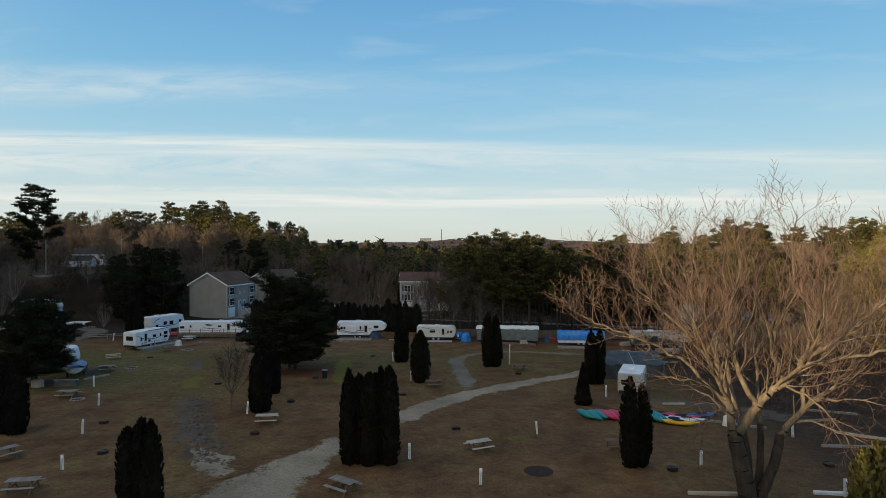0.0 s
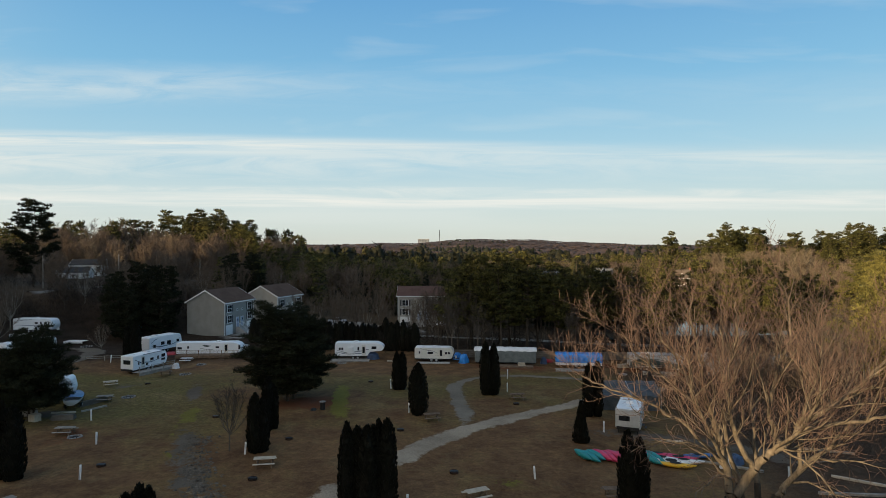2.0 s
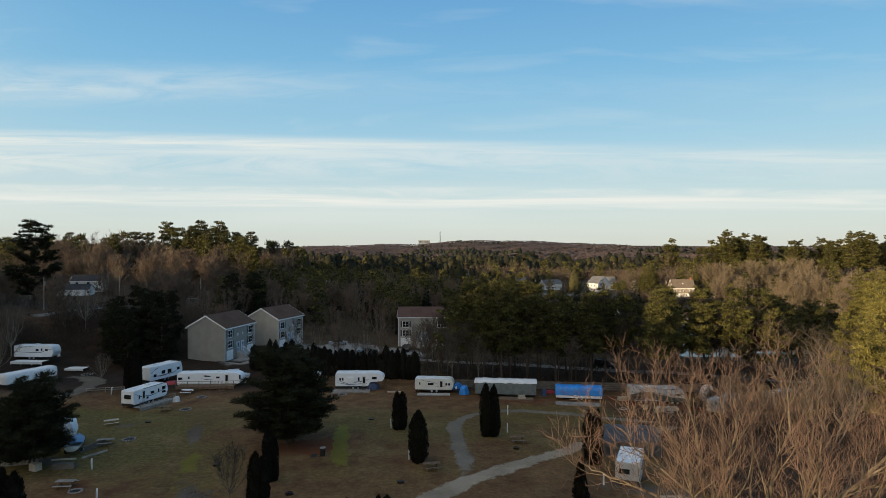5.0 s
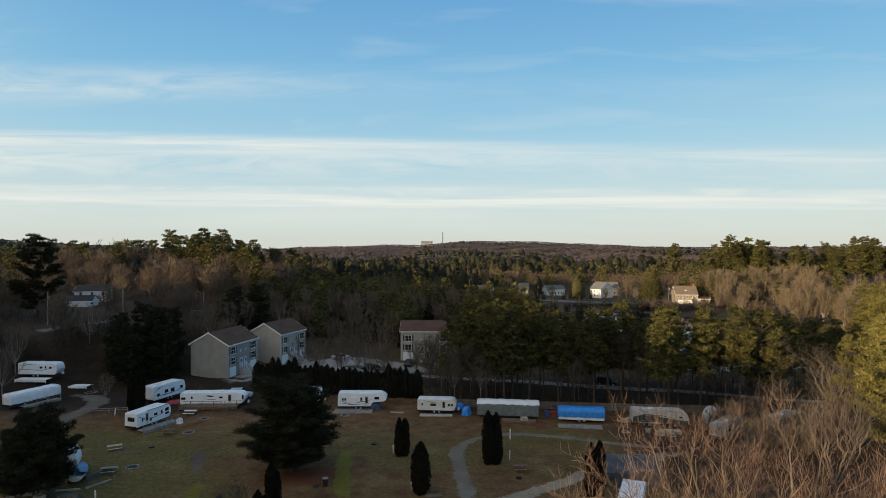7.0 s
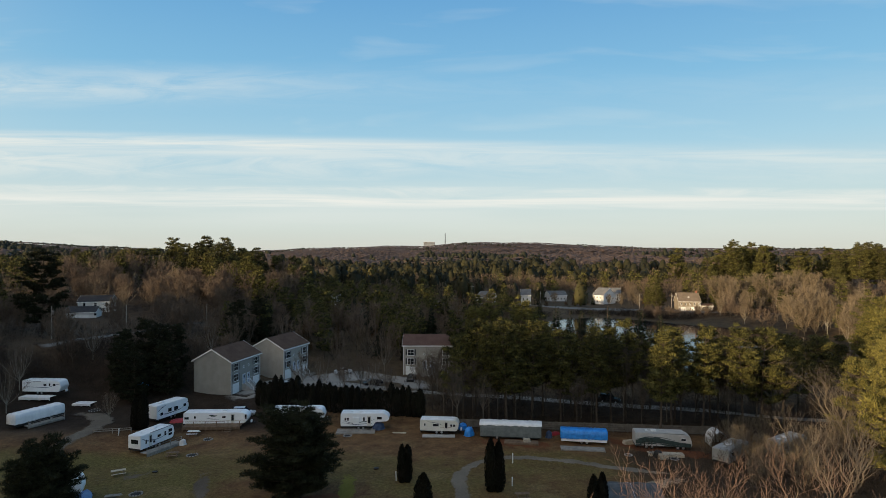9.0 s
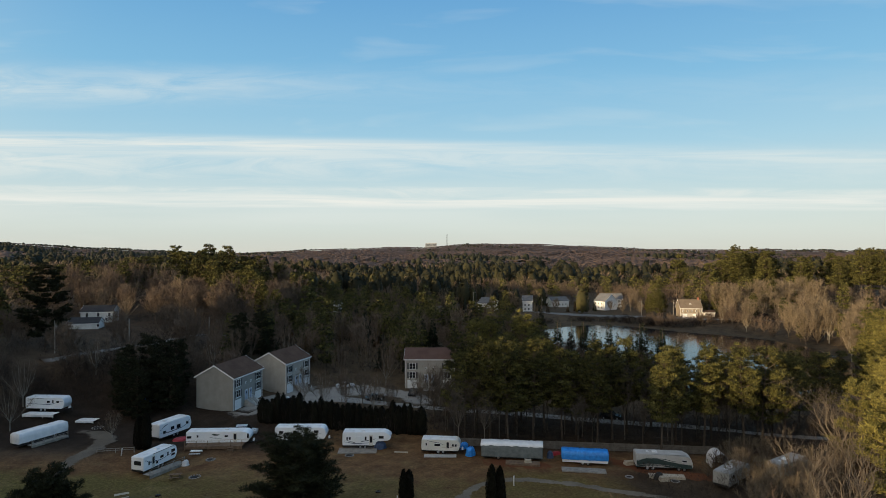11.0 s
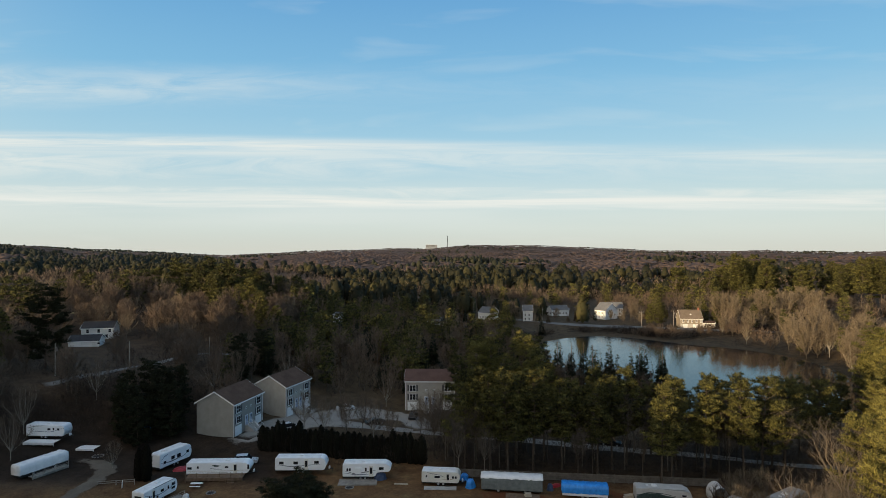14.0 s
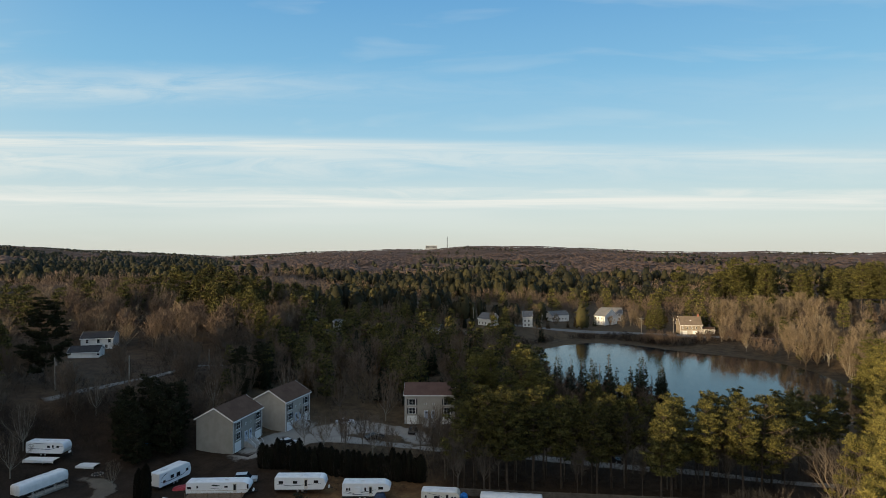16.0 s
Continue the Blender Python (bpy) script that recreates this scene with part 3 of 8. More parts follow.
draped("road", [(-15, 24, 4.2), (-13.5, 32, 3.6), (-12.1, 36, 2.9), (-10.7, 39.3, 1.9), (-9.3, 43.3, 1.25), (-7.4, 47.0, 1.1), (-3.3, 53.8, 1.0), (0.3, 59.1, 1.1), (4.7, 63.9, 1.0), (9.3, 66.8, 0.8), (16.4, 72.8, 0.75), (24, 77.5, 0.9), (33, 82, 1.2)],
       "packed_dirt", "pale packed gravel lane crossing the campground field", "road", 0.05, 0.3, 2)
draped("road", [(3.5, 61.5, 0.8), (2.7, 66.5, 0.8), (2.1, 74.5, 0.75), (1.8, 81, 0.7), (2.6, 86, 0.6), (5.4, 89.5, 0.4), (10, 91.3, 0.45), (15, 90.7, 0.55), (20.7, 88.8, 0.6), (26, 86.2, 0.6), (33, 83.5, 0.6)],
       "gravel", "grey gravel track curving through the field", "road", 0.045, 0.3, 3)
draped("road", [(-14.5, 38.5, 1.6), (-15.8, 40.5, 1.5), (-18.4, 44, 0.8), (-19.8, 46.5, 0.4)], "packed_dirt", "worn gravel patch fading into the turf", "road", 0.035, 0.5, 4)
draped("road", [(-60.5, 86, 0.5), (-62, 92.6, 0.9), (-62.4, 98, 1.0), (-61.6, 102.3, 1.2), (-61.9, 106.1, 1.5), (-63.9, 109.1, 1.5), (-67.5, 111.7, 1.2), (-72, 113.4, 0.7)],
       "loop_dirt", "pale dirt loop track beside the trailers", "road", 0.16, 0.3, 5)
draped("road", [(-46, 122, 3.0), (-30, 136, 3.0), (-16, 134, 1.6), (0, 130.5, 0.9), (14, 128, 1.4), (28, 124, 1.4), (40, 121, 1.4), (60, 117, 1.0), (95, 112, 0.8)], "street_gravel", "pale gravel street behind the pine row", "road", 0.12, 0.2, 6)
draped("road", [(-95.5, 137.5, 1.2), (-92, 142, 1.5), (-86, 152, 1.5), (-78.8, 165.8, 1.5), (-72.5, 176, 1.5), (-64, 190, 1.4)], "asphalt", "grey asphalt road climbing past the white house", "road", 0.32, 0.05, 7)
draped("road", [(20, 372, 3), (60, 336, 3), (95, 324, 3), (118, 316, 3), (150, 302, 3), (190, 276, 3), (220, 240, 3)], "asphalt", "pale road along the far pond shore", "road", 0.35, 0.1, 8)
for rows, seed in (([(-38, 133, 3.2), (-30, 140, 5.5), (-22, 146, 5), (-12, 144, 3.4), (-8, 141, 3.0), (-5, 133, 3.0)], 9), ([(-44, 124, 2.2), (-41, 132, 2.2), (-37, 142, 2.4), (-34, 150, 2.2)], 10)):
    draped("driveway", rows, "street_gravel", "pale gravel parking yard beside the houses", "driveway", 0.13, 0.4, seed)
for rows, mat, label, seed in (([(-22, 69.5, 1.5), (-18, 72, 3.2), (-13, 73.5, 2.6), (-10, 73.5, 1.2)], "needle_litter", "rust-red pine needle litter under the tree", 12), ([(-38, 56, 1.2), (-37, 59, 2.0), (-38, 63, 1.6)], "needle_litter", "rust-red needle litter on turf", 13),
                               ([(-11.0, 63.4, 0.8), (-12.4, 72.7, 1.2), (-14.0, 84.8, 0.7)], "moss_patch", "yellow-green moss strip in the turf", 14), ([(-22.3, 50, 0.9), (-24.5, 56, 1.1), (-27, 62, 0.9), (-30, 72, 0.7)], "moss_patch", "yellow-green weeds on the old track", 15),
                               ([(2.6, 47.3, 0.8), (5.0, 47.2, 1.3), (7.5, 46.8, 0.7)], "moss_patch", "yellow-green moss patch in the turf", 16), ([(-48, 80, 1.4), (-44, 82, 2.0), (-39, 83.5, 1.0)], "mud", "muddy pale camp pad on the grass", 17),
                               ([(-16.0, 40.0, 1.6), (-18.4, 44.5, 1.7), (-20.8, 49.0, 1.6), (-23.2, 54, 1.4), (-25.5, 59, 1.2), (-27.5, 64, 1.0)], "stony_rut", "stony ruts of the old track", 18), ([(-30, 70, 0.5), (-32.5, 78, 0.9), (-35, 86, 0.5)], "mud", "worn wheel ruts in green turf", 19),
                               ([(-9.6, 43.4, 0.7), (-8.2, 45.8, 0.9), (-6.8, 48.3, 0.6)], "mud", "dark damp stretch across the lane", 20), ([(-12, 30, 1.5), (0, 33, 2.5), (10, 31, 2.0)], "needle_litter", "reddish leaf litter on the turf", 21),
                               ([(13, 63, 0.8), (20, 60, 1.6), (28, 56, 1.5), (34, 50, 2.0)], "mud", "bare dark earth along the yard", 22), ([(-50, 68, 1.5), (-44, 67, 2.0), (-40, 66, 1.0)], "mud", "bare trodden earth at a camp", 23),
                               ([(26, 101, 1.5), (34, 94.5, 1.6), (44, 92, 1.6)], "needle_litter", "reddish bare earth before the trailers", 24), ([(4, 99, 1.5), (12, 98, 1.8), (19, 97, 1.3)], "needle_litter", "reddish bare earth before the covers", 25)):
    draped("turf_patch", rows, mat, label, "ground patch", 0.024 + seed * 0.0006, 0.3, seed)


def build_pond():
    ang = np.linspace(0, 2 * math.pi, 96, endpoint=False)
    s = Shape()
    pts = []
    for a in ang:
        r = 200.0
        for r in np.linspace(20, 140, 121):
            x, y = 88 + r * math.cos(a), 222 + r * math.sin(a)
            if pond_depth(np.array([x]), np.array([y]))[0] < -0.02:
                break
        pts.append((88 + r * math.cos(a), 222 + r * math.sin(a), -2.55))
    s.add([(88, 222, -2.55)] + pts, [(0, 1 + i, 1 + (i + 1) % len(pts)) for i in range(len(pts))])
    tagged(new("water", s.mesh("water", "pond_water")), "still pond reflecting blue sky and brown woods", "pond", kind="structure")


build_pond()
draped("meadow", [(-168, 286, 5), (-186, 288, 9), (-210, 291, 10), (-235, 294, 10), (-255, 296, 6)], "dry_meadow", "straw-yellow hay meadow on the hill among bare trees", "meadow", 0.5, 0.4, 40)

# ---- trees ----
def bend(d, amount, rng, lift=0.0):
    v = Vector((d.x + rng.uniform(-amount, amount), d.y + rng.uniform(-amount, amount), d.z + rng.uniform(-amount, amount) + lift))
    return v.normalized()


def tuft(shape, p, size, d, rng, blades=5, wide=0.2):
    """A spray of needles: slender blades that fan out round d."""
    for _ in range(blades):
        v = Vector((d.x + rng.uniform(-0.8, 0.8), d.y + rng.uniform(-0.8, 0.8), d.z + rng.uniform(-0.5, 0.8))).normalized() * size * rng.uniform(0.7, 1.25)
        w = v.cross(Vector((rng.uniform(-1, 1), rng.uniform(-1, 1), rng.uniform(-1, 1)))).normalized() * size * wide
        q = p - v * 0.1
        shape.add([q - w, q + w, p + v], [(0, 1, 2)])


def sprays(shape, centres, radii, seed, leaves=34, flat=0.6, blade=0.55, wide=0.26, core=True):
    """Cushions of needles: blades that stand out of a flattened dome, over a small closed heart."""
    rg = np.random.RandomState(seed)
    c, r = np.asarray(centres, float), np.asarray(radii, float)
    n = len(c)
    a = rg.uniform(0, 2 * np.pi, (n, leaves))
    up = rg.uniform(-0.45, 1.0, (n, leaves))
    flatness = np.sqrt(1 - np.clip(up, -1, 1) ** 2)
    d = np.stack([flatness * np.cos(a), flatness * np.sin(a), up], -1)
    p = c[:, None] + d * np.array([1, 1, flat]) * (r[:, None] * rg.uniform(0.6, 0.98, (n, leaves)))[..., None]
    v = d * 0.75 + np.array([0, 0, 0.55]) + rg.normal(0, 0.38, d.shape)
    v /= np.linalg.norm(v, axis=-1, keepdims=True)
    w = np.cross(v, rg.normal(0, 1, d.shape))
    w /= np.linalg.norm(w, axis=-1, keepdims=True) + 1e-6
    size = (r[:, None] * blade * rg.uniform(0.7, 1.25, (n, leaves)))[..., None]
    tri = np.stack([p - v * size * 0.15 - w * size * wide, p - v * size * 0.15 + w * size * wide, p + v * size], 2).reshape(-1, 3)
    base = len(shape.v)
    shape.v.extend(map(tuple, tri.tolist()))
    shape.f.extend((base + i, base + i + 1, base + i + 2) for i in range(0, len(tri), 3))
    if core:
        heart = np.array([(1, 0, 0), (-0.5, 0.87, 0), (-0.5, -0.87, 0), (0, 0, 0.9), (0, 0, -0.6)]) * np.array([0.74, 0.74, 0.74 * flat])
        for q, k in zip(c.tolist(), r.tolist()):
            turn = rg.uniform(0, 6.28)
            co, si = math.cos(turn), math.sin(turn)
            shape.add([(q[0] + k * (h[0] * co - h[1] * si), q[1] + k * (h[0] * si + h[1] * co), q[2] + k * h[2]) for h in heart], [(0, 1, 3), (1, 2, 3), (2, 0, 3), (1, 0, 4), (2, 1, 4), (0, 2, 4)])


def pine(height, seed, bare=0.35, reach=0.24, layers=10, size=1.0, leaves=34, trunks=1, top=0.45, wide=0.26, flat=0.6, needles="pine_needles", limbs=5, low=0.7, dead=10):
    """A white pine: bare lower trunk with snags, whorls of rising limbs, cushions of needles with dark gaps between.
    top: how broad the head stays; low: how broad the foot of the crown is."""
    rng = random.Random(seed)
    wood, crown = Shape(), Shape()
    centres, radii = [], []
    for k in range(trunks):
        p = Vector((rng.uniform(-0.5, 0.5) * (trunks - 1), rng.uniform(-0.5, 0.5) * (trunks - 1), -0.3))
        d = Vector((rng.uniform(-0.04, 0.04) + 0.1 * k, rng.uniform(-0.04, 0.04), 1)).normalized()
        r = height * 0.0145
        steps = 10
        axis = [p.copy()]
        for i in range(steps):
            q = p + d * (height / steps) * (0.96 if k == 0 else 0.85)
            wood.tube(p, q, r, r * 0.84, 7, False)
            p, r = q, r * 0.84
            axis.append(p.copy())
            d = bend(d, 0.05, rng, 0.05)
        for _ in range(dead):
            t = rng.uniform(bare * 0.3, bare + 0.1)
            j = min(steps - 1, int(t * steps))
            base = axis[j].lerp(axis[j + 1], t * steps - j)
            a = rng.uniform(0, 6.28)
            wood.tube(base, base + Vector((math.cos(a), math.sin(a), rng.uniform(-0.3, 0.4))) * height * rng.uniform(0.04, 0.12), 0.035, 0.01, 3, False)
        lobes = [rng.uniform(0.7, 1.15) for _ in range(7)]
        for i in range(layers):
            t = bare + (1 - bare) * (i + rng.uniform(0.1, 0.9)) / layers
            j = min(steps - 1, int(t * steps))
            base = axis[j].lerp(axis[j + 1], t * steps - j) if t < 1 else axis[-1]
            u = (t - bare) / (1 - bare)
            girth = (low + (1 - low) * min(1, u / 0.3)) if u < 0.3 else 1 - (1 - top) * ((u - 0.3) / 0.7) ** 1.5
            start = rng.uniform(0, 6.28)
            for a in range(limbs):
                ang = start + a * 6.283 / limbs + rng.uniform(-0.4, 0.4)
                length = height * reach * girth * lobes[int(ang % 6.283 / 6.284 * 7)] * rng.choice((0.6, 0.85, 1.0, 1.0, 1.12))
                dirn = Vector((math.cos(ang), math.sin(ang), rng.uniform(0.0, 0.35) + 0.7 * u ** 2)).normalized()
                mid = base + dirn * length * 0.55
                tip = mid + (dirn + Vector((0, 0, 0.35))).normalized() * length * 0.45
                rr = 0.045 + 0.003 * height * (1 - u)
                wood.tube(base, mid, rr, rr * 0.6, 3, False)
                wood.tube(mid, tip, rr * 0.6, rr * 0.2, 3, False)
                side = Vector((-dirn.y, dirn.x, 0))
                count = max(1, round(length / size * 0.85))
                for m in range(count):
                    f = 1 - 0.72 * m / max(1, count)
                    q = base.lerp(mid, f / 0.55) if f < 0.55 else mid.lerp(tip, (f - 0.55) / 0.45)
                    q = q + side * rng.uniform(-0.5, 0.5) * size * (0.4 + 0.6 * (m > 0)) + Vector((0, 0, rng.uniform(0, 0.35) * size))
                    centres.append(tuple(q))
                    radii.append(size * rng.uniform(0.62, 1.12) * (0.8 + 0.2 * (1 - u)))
        centres.append(tuple(axis[-1]))
        radii.append(size * 0.7)
    sprays(crown, centres, radii, seed, leaves, flat, 0.55, wide)
    return wood.mesh("trunk", "pine_bark", False, False), crown.mesh("crown", needles, False, False)


def round_tree(height, seed, trunk_mat="grey_bark", twig_mat="far_bare", wide=0.36, limbs=11, twigs=64, low=0.22, fine=0.0045, trunk=0.011, weep=0.0):
    """A leafless tree with a domed crown: forking limbs and a haze of fine twigs."""
    rng = random.Random(seed)
    wood, twig = Shape(), Shape()
    wood.tube((0, 0, -0.3), (0, 0, height * low), height * trunk, height * trunk * 0.85, 6, False)
    for k in range(limbs):
        a = 6.283 * k / limbs * 2.4 + rng.uniform(-0.3, 0.3)
        u = k / (limbs - 1)
        out = height * wide * (1.0 - 0.75 * u) * rng.uniform(0.75, 1.1)
        top = height * (0.60 + 0.36 * u ** 0.6) * rng.uniform(0.92, 1.04)
        p = Vector((0, 0, height * low * rng.uniform(0.75, 1.0)))
        r = height * trunk * rng.uniform(0.35, 0.6)
        pts = [p]
        for f in (0.3, 0.6, 0.85, 1.0):
            pts.append(Vector((out * f ** 0.8 * math.cos(a), out * f ** 0.8 * math.sin(a), p.z + (top - p.z) * f ** (1.15 + 0.4 * u))) + Vector((rng.uniform(-1, 1), rng.uniform(-1, 1), rng.uniform(-1, 1))) * height * 0.02 * (f < 1))
        for i in range(4):
            wood.tube(pts[i], pts[i + 1], r * (1 - 0.22 * i), r * (0.78 - 0.2 * i), 4 if i < 2 else 3, False)
        for _ in range(twigs):
            f = 0.6 + 3.4 * rng.random() ** 0.7
            i = min(3, int(f))
            q = pts[i].lerp(pts[i + 1], f - i)
            d = (pts[i + 1] - pts[i]).normalized() + Vector((rng.uniform(-1.1, 1.1), rng.uniform(-1.1, 1.1), rng.uniform(-0.4, 0.8) - weep))
            d = d.normalized() * height * rng.uniform(0.07, 0.19)
            w = d.orthogonal().normalized()
            w.rotate(Matrix.Rotation(rng.uniform(0, 6.28), 3, d.normalized()))
            w = w * height * fine
            twig.add([q - w, q + w, q + d], [(0, 1, 2)])
            for _ in range(3):
                s = rng.uniform(0.25, 0.8)
                e = (d.normalized() + Vector((rng.uniform(-0.9, 0.9), rng.uniform(-0.9, 0.9), rng.uniform(-0.5, 0.8) - weep))).normalized() * height * rng.uniform(0.04, 0.10)
                twig.add([q + d * s - w * 0.7, q + d * s + w * 0.7, q + d * s + e], [(0, 1, 2)])
    return wood.mesh("trunk", trunk_mat, False, False), twig.mesh("crown", twig_mat, False, False)


def spruce(height, seed, mat="spruce_needles", girth=0.2, tufts=700, size=0.5, gaps=0.0):
    rng = random.Random(seed)
    wood, crown = Shape(), Shape()
    wood.tube((0, 0, -0.3), (0, 0, height * 0.97), height * 0.014, 0.02, 6, False)
    for _ in range(tufts):
        t = 1 - math.sqrt(rng.random()) * 0.93
        ang = rng.uniform(0, 6.28)
        layer = 0.72 + 0.28 * math.sin(t * 70 + rng.uniform(-0.8, 0.8))
        r = height * girth * (1 - t) * (0.35 + 0.65 * rng.random() ** 0.5) * layer + 0.06
        if gaps and rng.random() < gaps * (0.5 + 0.5 * math.sin(ang * 3 + t * 20)):
            continue
        p = Vector((r * math.cos(ang), r * math.sin(ang), t * height - r * 0.28))
        tuft(crown, p, size * (0.5 + 0.7 * (1 - t)), Vector((math.cos(ang), math.sin(ang), -0.15)), rng, 4, 0.2)
    return wood.mesh("trunk", "pine_bark", False, False), crown.mesh("crown", mat, False, False)


def column(shape, x, y, height, radius, rng, flakes=1500, flake=0.26, point=0.5):
    """One stem of arborvitae: a dense body with upright sprays over all of it."""
    phase = rng.uniform(0, 6)

    def girth(t, a):
        base = min(1.0, 0.62 + t * 2.2) * (1 - max(0, (t - point) / (1 - point)) ** 1.9) ** 0.75
        if point < 0.2:
            base = min(1.0, 0.7 + t * 3) * (1.02 - t) ** 0.9
        return radius * base * (1 + 0.10 * math.sin(3 * a + phase + 4 * t) + 0.07 * math.sin(7 * a + 9 * t + phase))

    sides, rows = 14, 14
    pts = []
    for i in range(rows):
        t = i / (rows - 1)
        pts += [(x + 0.86 * girth(t, 6.28 * k / sides) * math.cos(6.28 * k / sides), y + 0.86 * girth(t, 6.28 * k / sides) * math.sin(6.28 * k / sides), t * height * 0.97) for k in range(sides)]
    shape.add(pts, [(i * sides + k, i * sides + (k + 1) % sides, (i + 1) * sides + (k + 1) % sides, (i + 1) * sides + k) for i in range(rows - 1) for k in range(sides)])
    for _ in range(flakes):
        t, a = rng.random() ** 1.05, rng.uniform(0, 6.28)
        r = girth(t, a) * rng.uniform(0.86, 1.07)
        p = Vector((x + r * math.cos(a), y + r * math.sin(a), t * height))
        out = Vector((math.cos(a) * 0.45, math.sin(a) * 0.45, 1.0)).normalized()
        side = Vector((-math.sin(a), math.cos(a), rng.uniform(-0.3, 0.3))).normalized()
        side.rotate(Matrix.Rotation(rng.uniform(-0.9, 0.9), 3, out))
        s = flake * rng.uniform(0.6, 1.3)
        shape.add([p - out * s * 0.5, p + side * s * 0.36, p + out * s * 0.8, p - side * s * 0.36], [(0, 1, 2, 3)])


def arborvitae(stems, seed, label, x, y, turn=0.0, mat="arborvitae_leaf", flakes=1500, group="arborvitae on the field", point=None):
    """stems: rows of (x, y, height, radius)."""
    rng = random.Random(seed)
    t = thing("arborvitae", stand(x, y, turn), label, "tree", group)
    for sx, sy, h, r in stems:
        s = Shape()
        column(s, sx, sy, h, r, rng, int(flakes * h * r / 5), 0.26, point or rng.uniform(0.45, 0.72))
        part("crown", s.mesh("crown", mat, False, False), mat, t)
        w = Shape()
        w.tube((sx, sy, -0.2), (sx, sy, 0.5), 0.11, 0.09, 7)
        part("trunk", w, "pine_bark", t)
    return t


def tree(meshes, m, label, group="", name="tree"):
    t = thing(name, m, label, "tree", group)
    part("trunk", meshes[0], "", t)
    part("crown", meshes[1], "", t)
    return t

# ---- single trees of the campground ----
PINES = [pine(18, 11, 0.36, 0.20, 12, 0.85, 72, top=0.5, wide=0.13), pine(18, 12, 0.33, 0.19, 12, 0.85, 72, top=0.4, wide=0.13), pine(14, 13, 0.32, 0.25, 10, 0.8, 72, top=0.5, wide=0.13),
         pine(14, 14, 0.28, 0.26, 10, 0.8, 72, top=0.42, wide=0.13), pine(16, 15, 0.10, 0.24, 12, 1.0, 50, top=0.4, wide=0.2)]
SHADED_PINE = pine(16, 18, 0.04, 0.31, 12, 1.2, 44, top=0.6, low=0.85, needles="shaded_needles")
SUNLIT_PINES = [pine(15, 16, 0.12, 0.27, 12, 0.85, 64, top=0.4, wide=0.15, needles="sunlit_needles"), pine(15, 17, 0.06, 0.29, 12, 0.85, 64, top=0.45, wide=0.15, needles="sunlit_needles")]
GREEN_PINE = "white pine with a bare lower trunk and dark green needles"
rng = random.Random(5)
# tall row behind the trailers, one tree to every four metres or so
for x, y, h in ((3.2, 111, 16), (5.6, 114, 17.5), (8.0, 109, 17.5), (11.0, 107, 18), (13.0, 113, 18), (16.0, 110, 18), (18.8, 114.5, 17.5), (21.5, 110.5, 17.2), (24.8, 113.5, 17), (27.5, 108, 16.5),
                (31.0, 111, 17.5), (34.5, 113.5, 18.2), (36.8, 101.5, 17.2), (40.0, 105, 17.8), (43.0, 111, 17), (46.5, 107, 17.5), (50.0, 112, 17), (53.5, 106.5, 17.4), (57.8, 108.5, 18.8), (62.0, 113, 17.5), (66.5, 117, 16), (72.0, 121, 15), (77.5, 124, 15), (83.0, 129, 15), (90, 136, 14.5),
                (6.5, 121, 15), (15, 120.5, 15.5), (25.5, 121, 14.5), (32.7, 130.5, 14.8), (41, 119, 14.5), (48, 122, 14), (57, 120.5, 14.5)):
    kind = rng.choice((0, 1, 2, 3))
    tree(PINES[kind], stand(x, y, rng.uniform(0, 360), (h + 0.3) / (18, 18, 14.5, 14.5)[kind] * rng.uniform(0.97, 1.03)), GREEN_PINE, "pines behind the trailers", "pine_tree")
# toward the pond; those beyond y 150 have sunlight put into their needles
for x, y, h in ((3, 148, 14), (8, 157, 15.5), (11.1, 159, 16.5), (15, 143, 14), (20.0, 153.6, 18), (25, 147, 13), (64, 141, 12), (71, 146, 12), (78, 139, 13), (86, 146, 12)):
    tree(rng.choice(SUNLIT_PINES) if y > 150 else PINES[rng.choice((2, 3))], stand(x, y, rng.uniform(0, 360), (h + 0.8) / (15 if y > 150 else 14) * rng.uniform(0.97, 1.03)), "broad white pine with sunlit golden-green top", "pines by the pond", "pine_tree")
# pines at the east edge, sunlight put into the colour of their needles
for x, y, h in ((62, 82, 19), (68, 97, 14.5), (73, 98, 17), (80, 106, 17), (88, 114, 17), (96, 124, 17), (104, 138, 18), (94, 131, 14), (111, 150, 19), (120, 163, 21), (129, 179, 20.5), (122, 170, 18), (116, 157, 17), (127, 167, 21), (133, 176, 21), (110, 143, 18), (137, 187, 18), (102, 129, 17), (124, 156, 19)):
    tree(rng.choice(SUNLIT_PINES), stand(x, y, rng.uniform(0, 360), h / 15.0), "tall pine with the low sun's gold put into its needles", "pines at the east edge", "pine_tree")
# tall stand on the rise beyond the shore house
for k in range(44):
    x, y = rng.uniform(160, 330), rng.uniform(378, 470)
    if x / y < 0.385:
        x = y * rng.uniform(0.385, 0.72)
    tree(PINES[rng.choice((0, 1, 3, 4))], stand(x, y, rng.uniform(0, 360), (rng.uniform(27, 34.5) + (y - 380) * 0.02 - at(x, y)) / 16.5), "very tall dark green pine on the rise", "tall pines beyond the pond", "pine_tree")
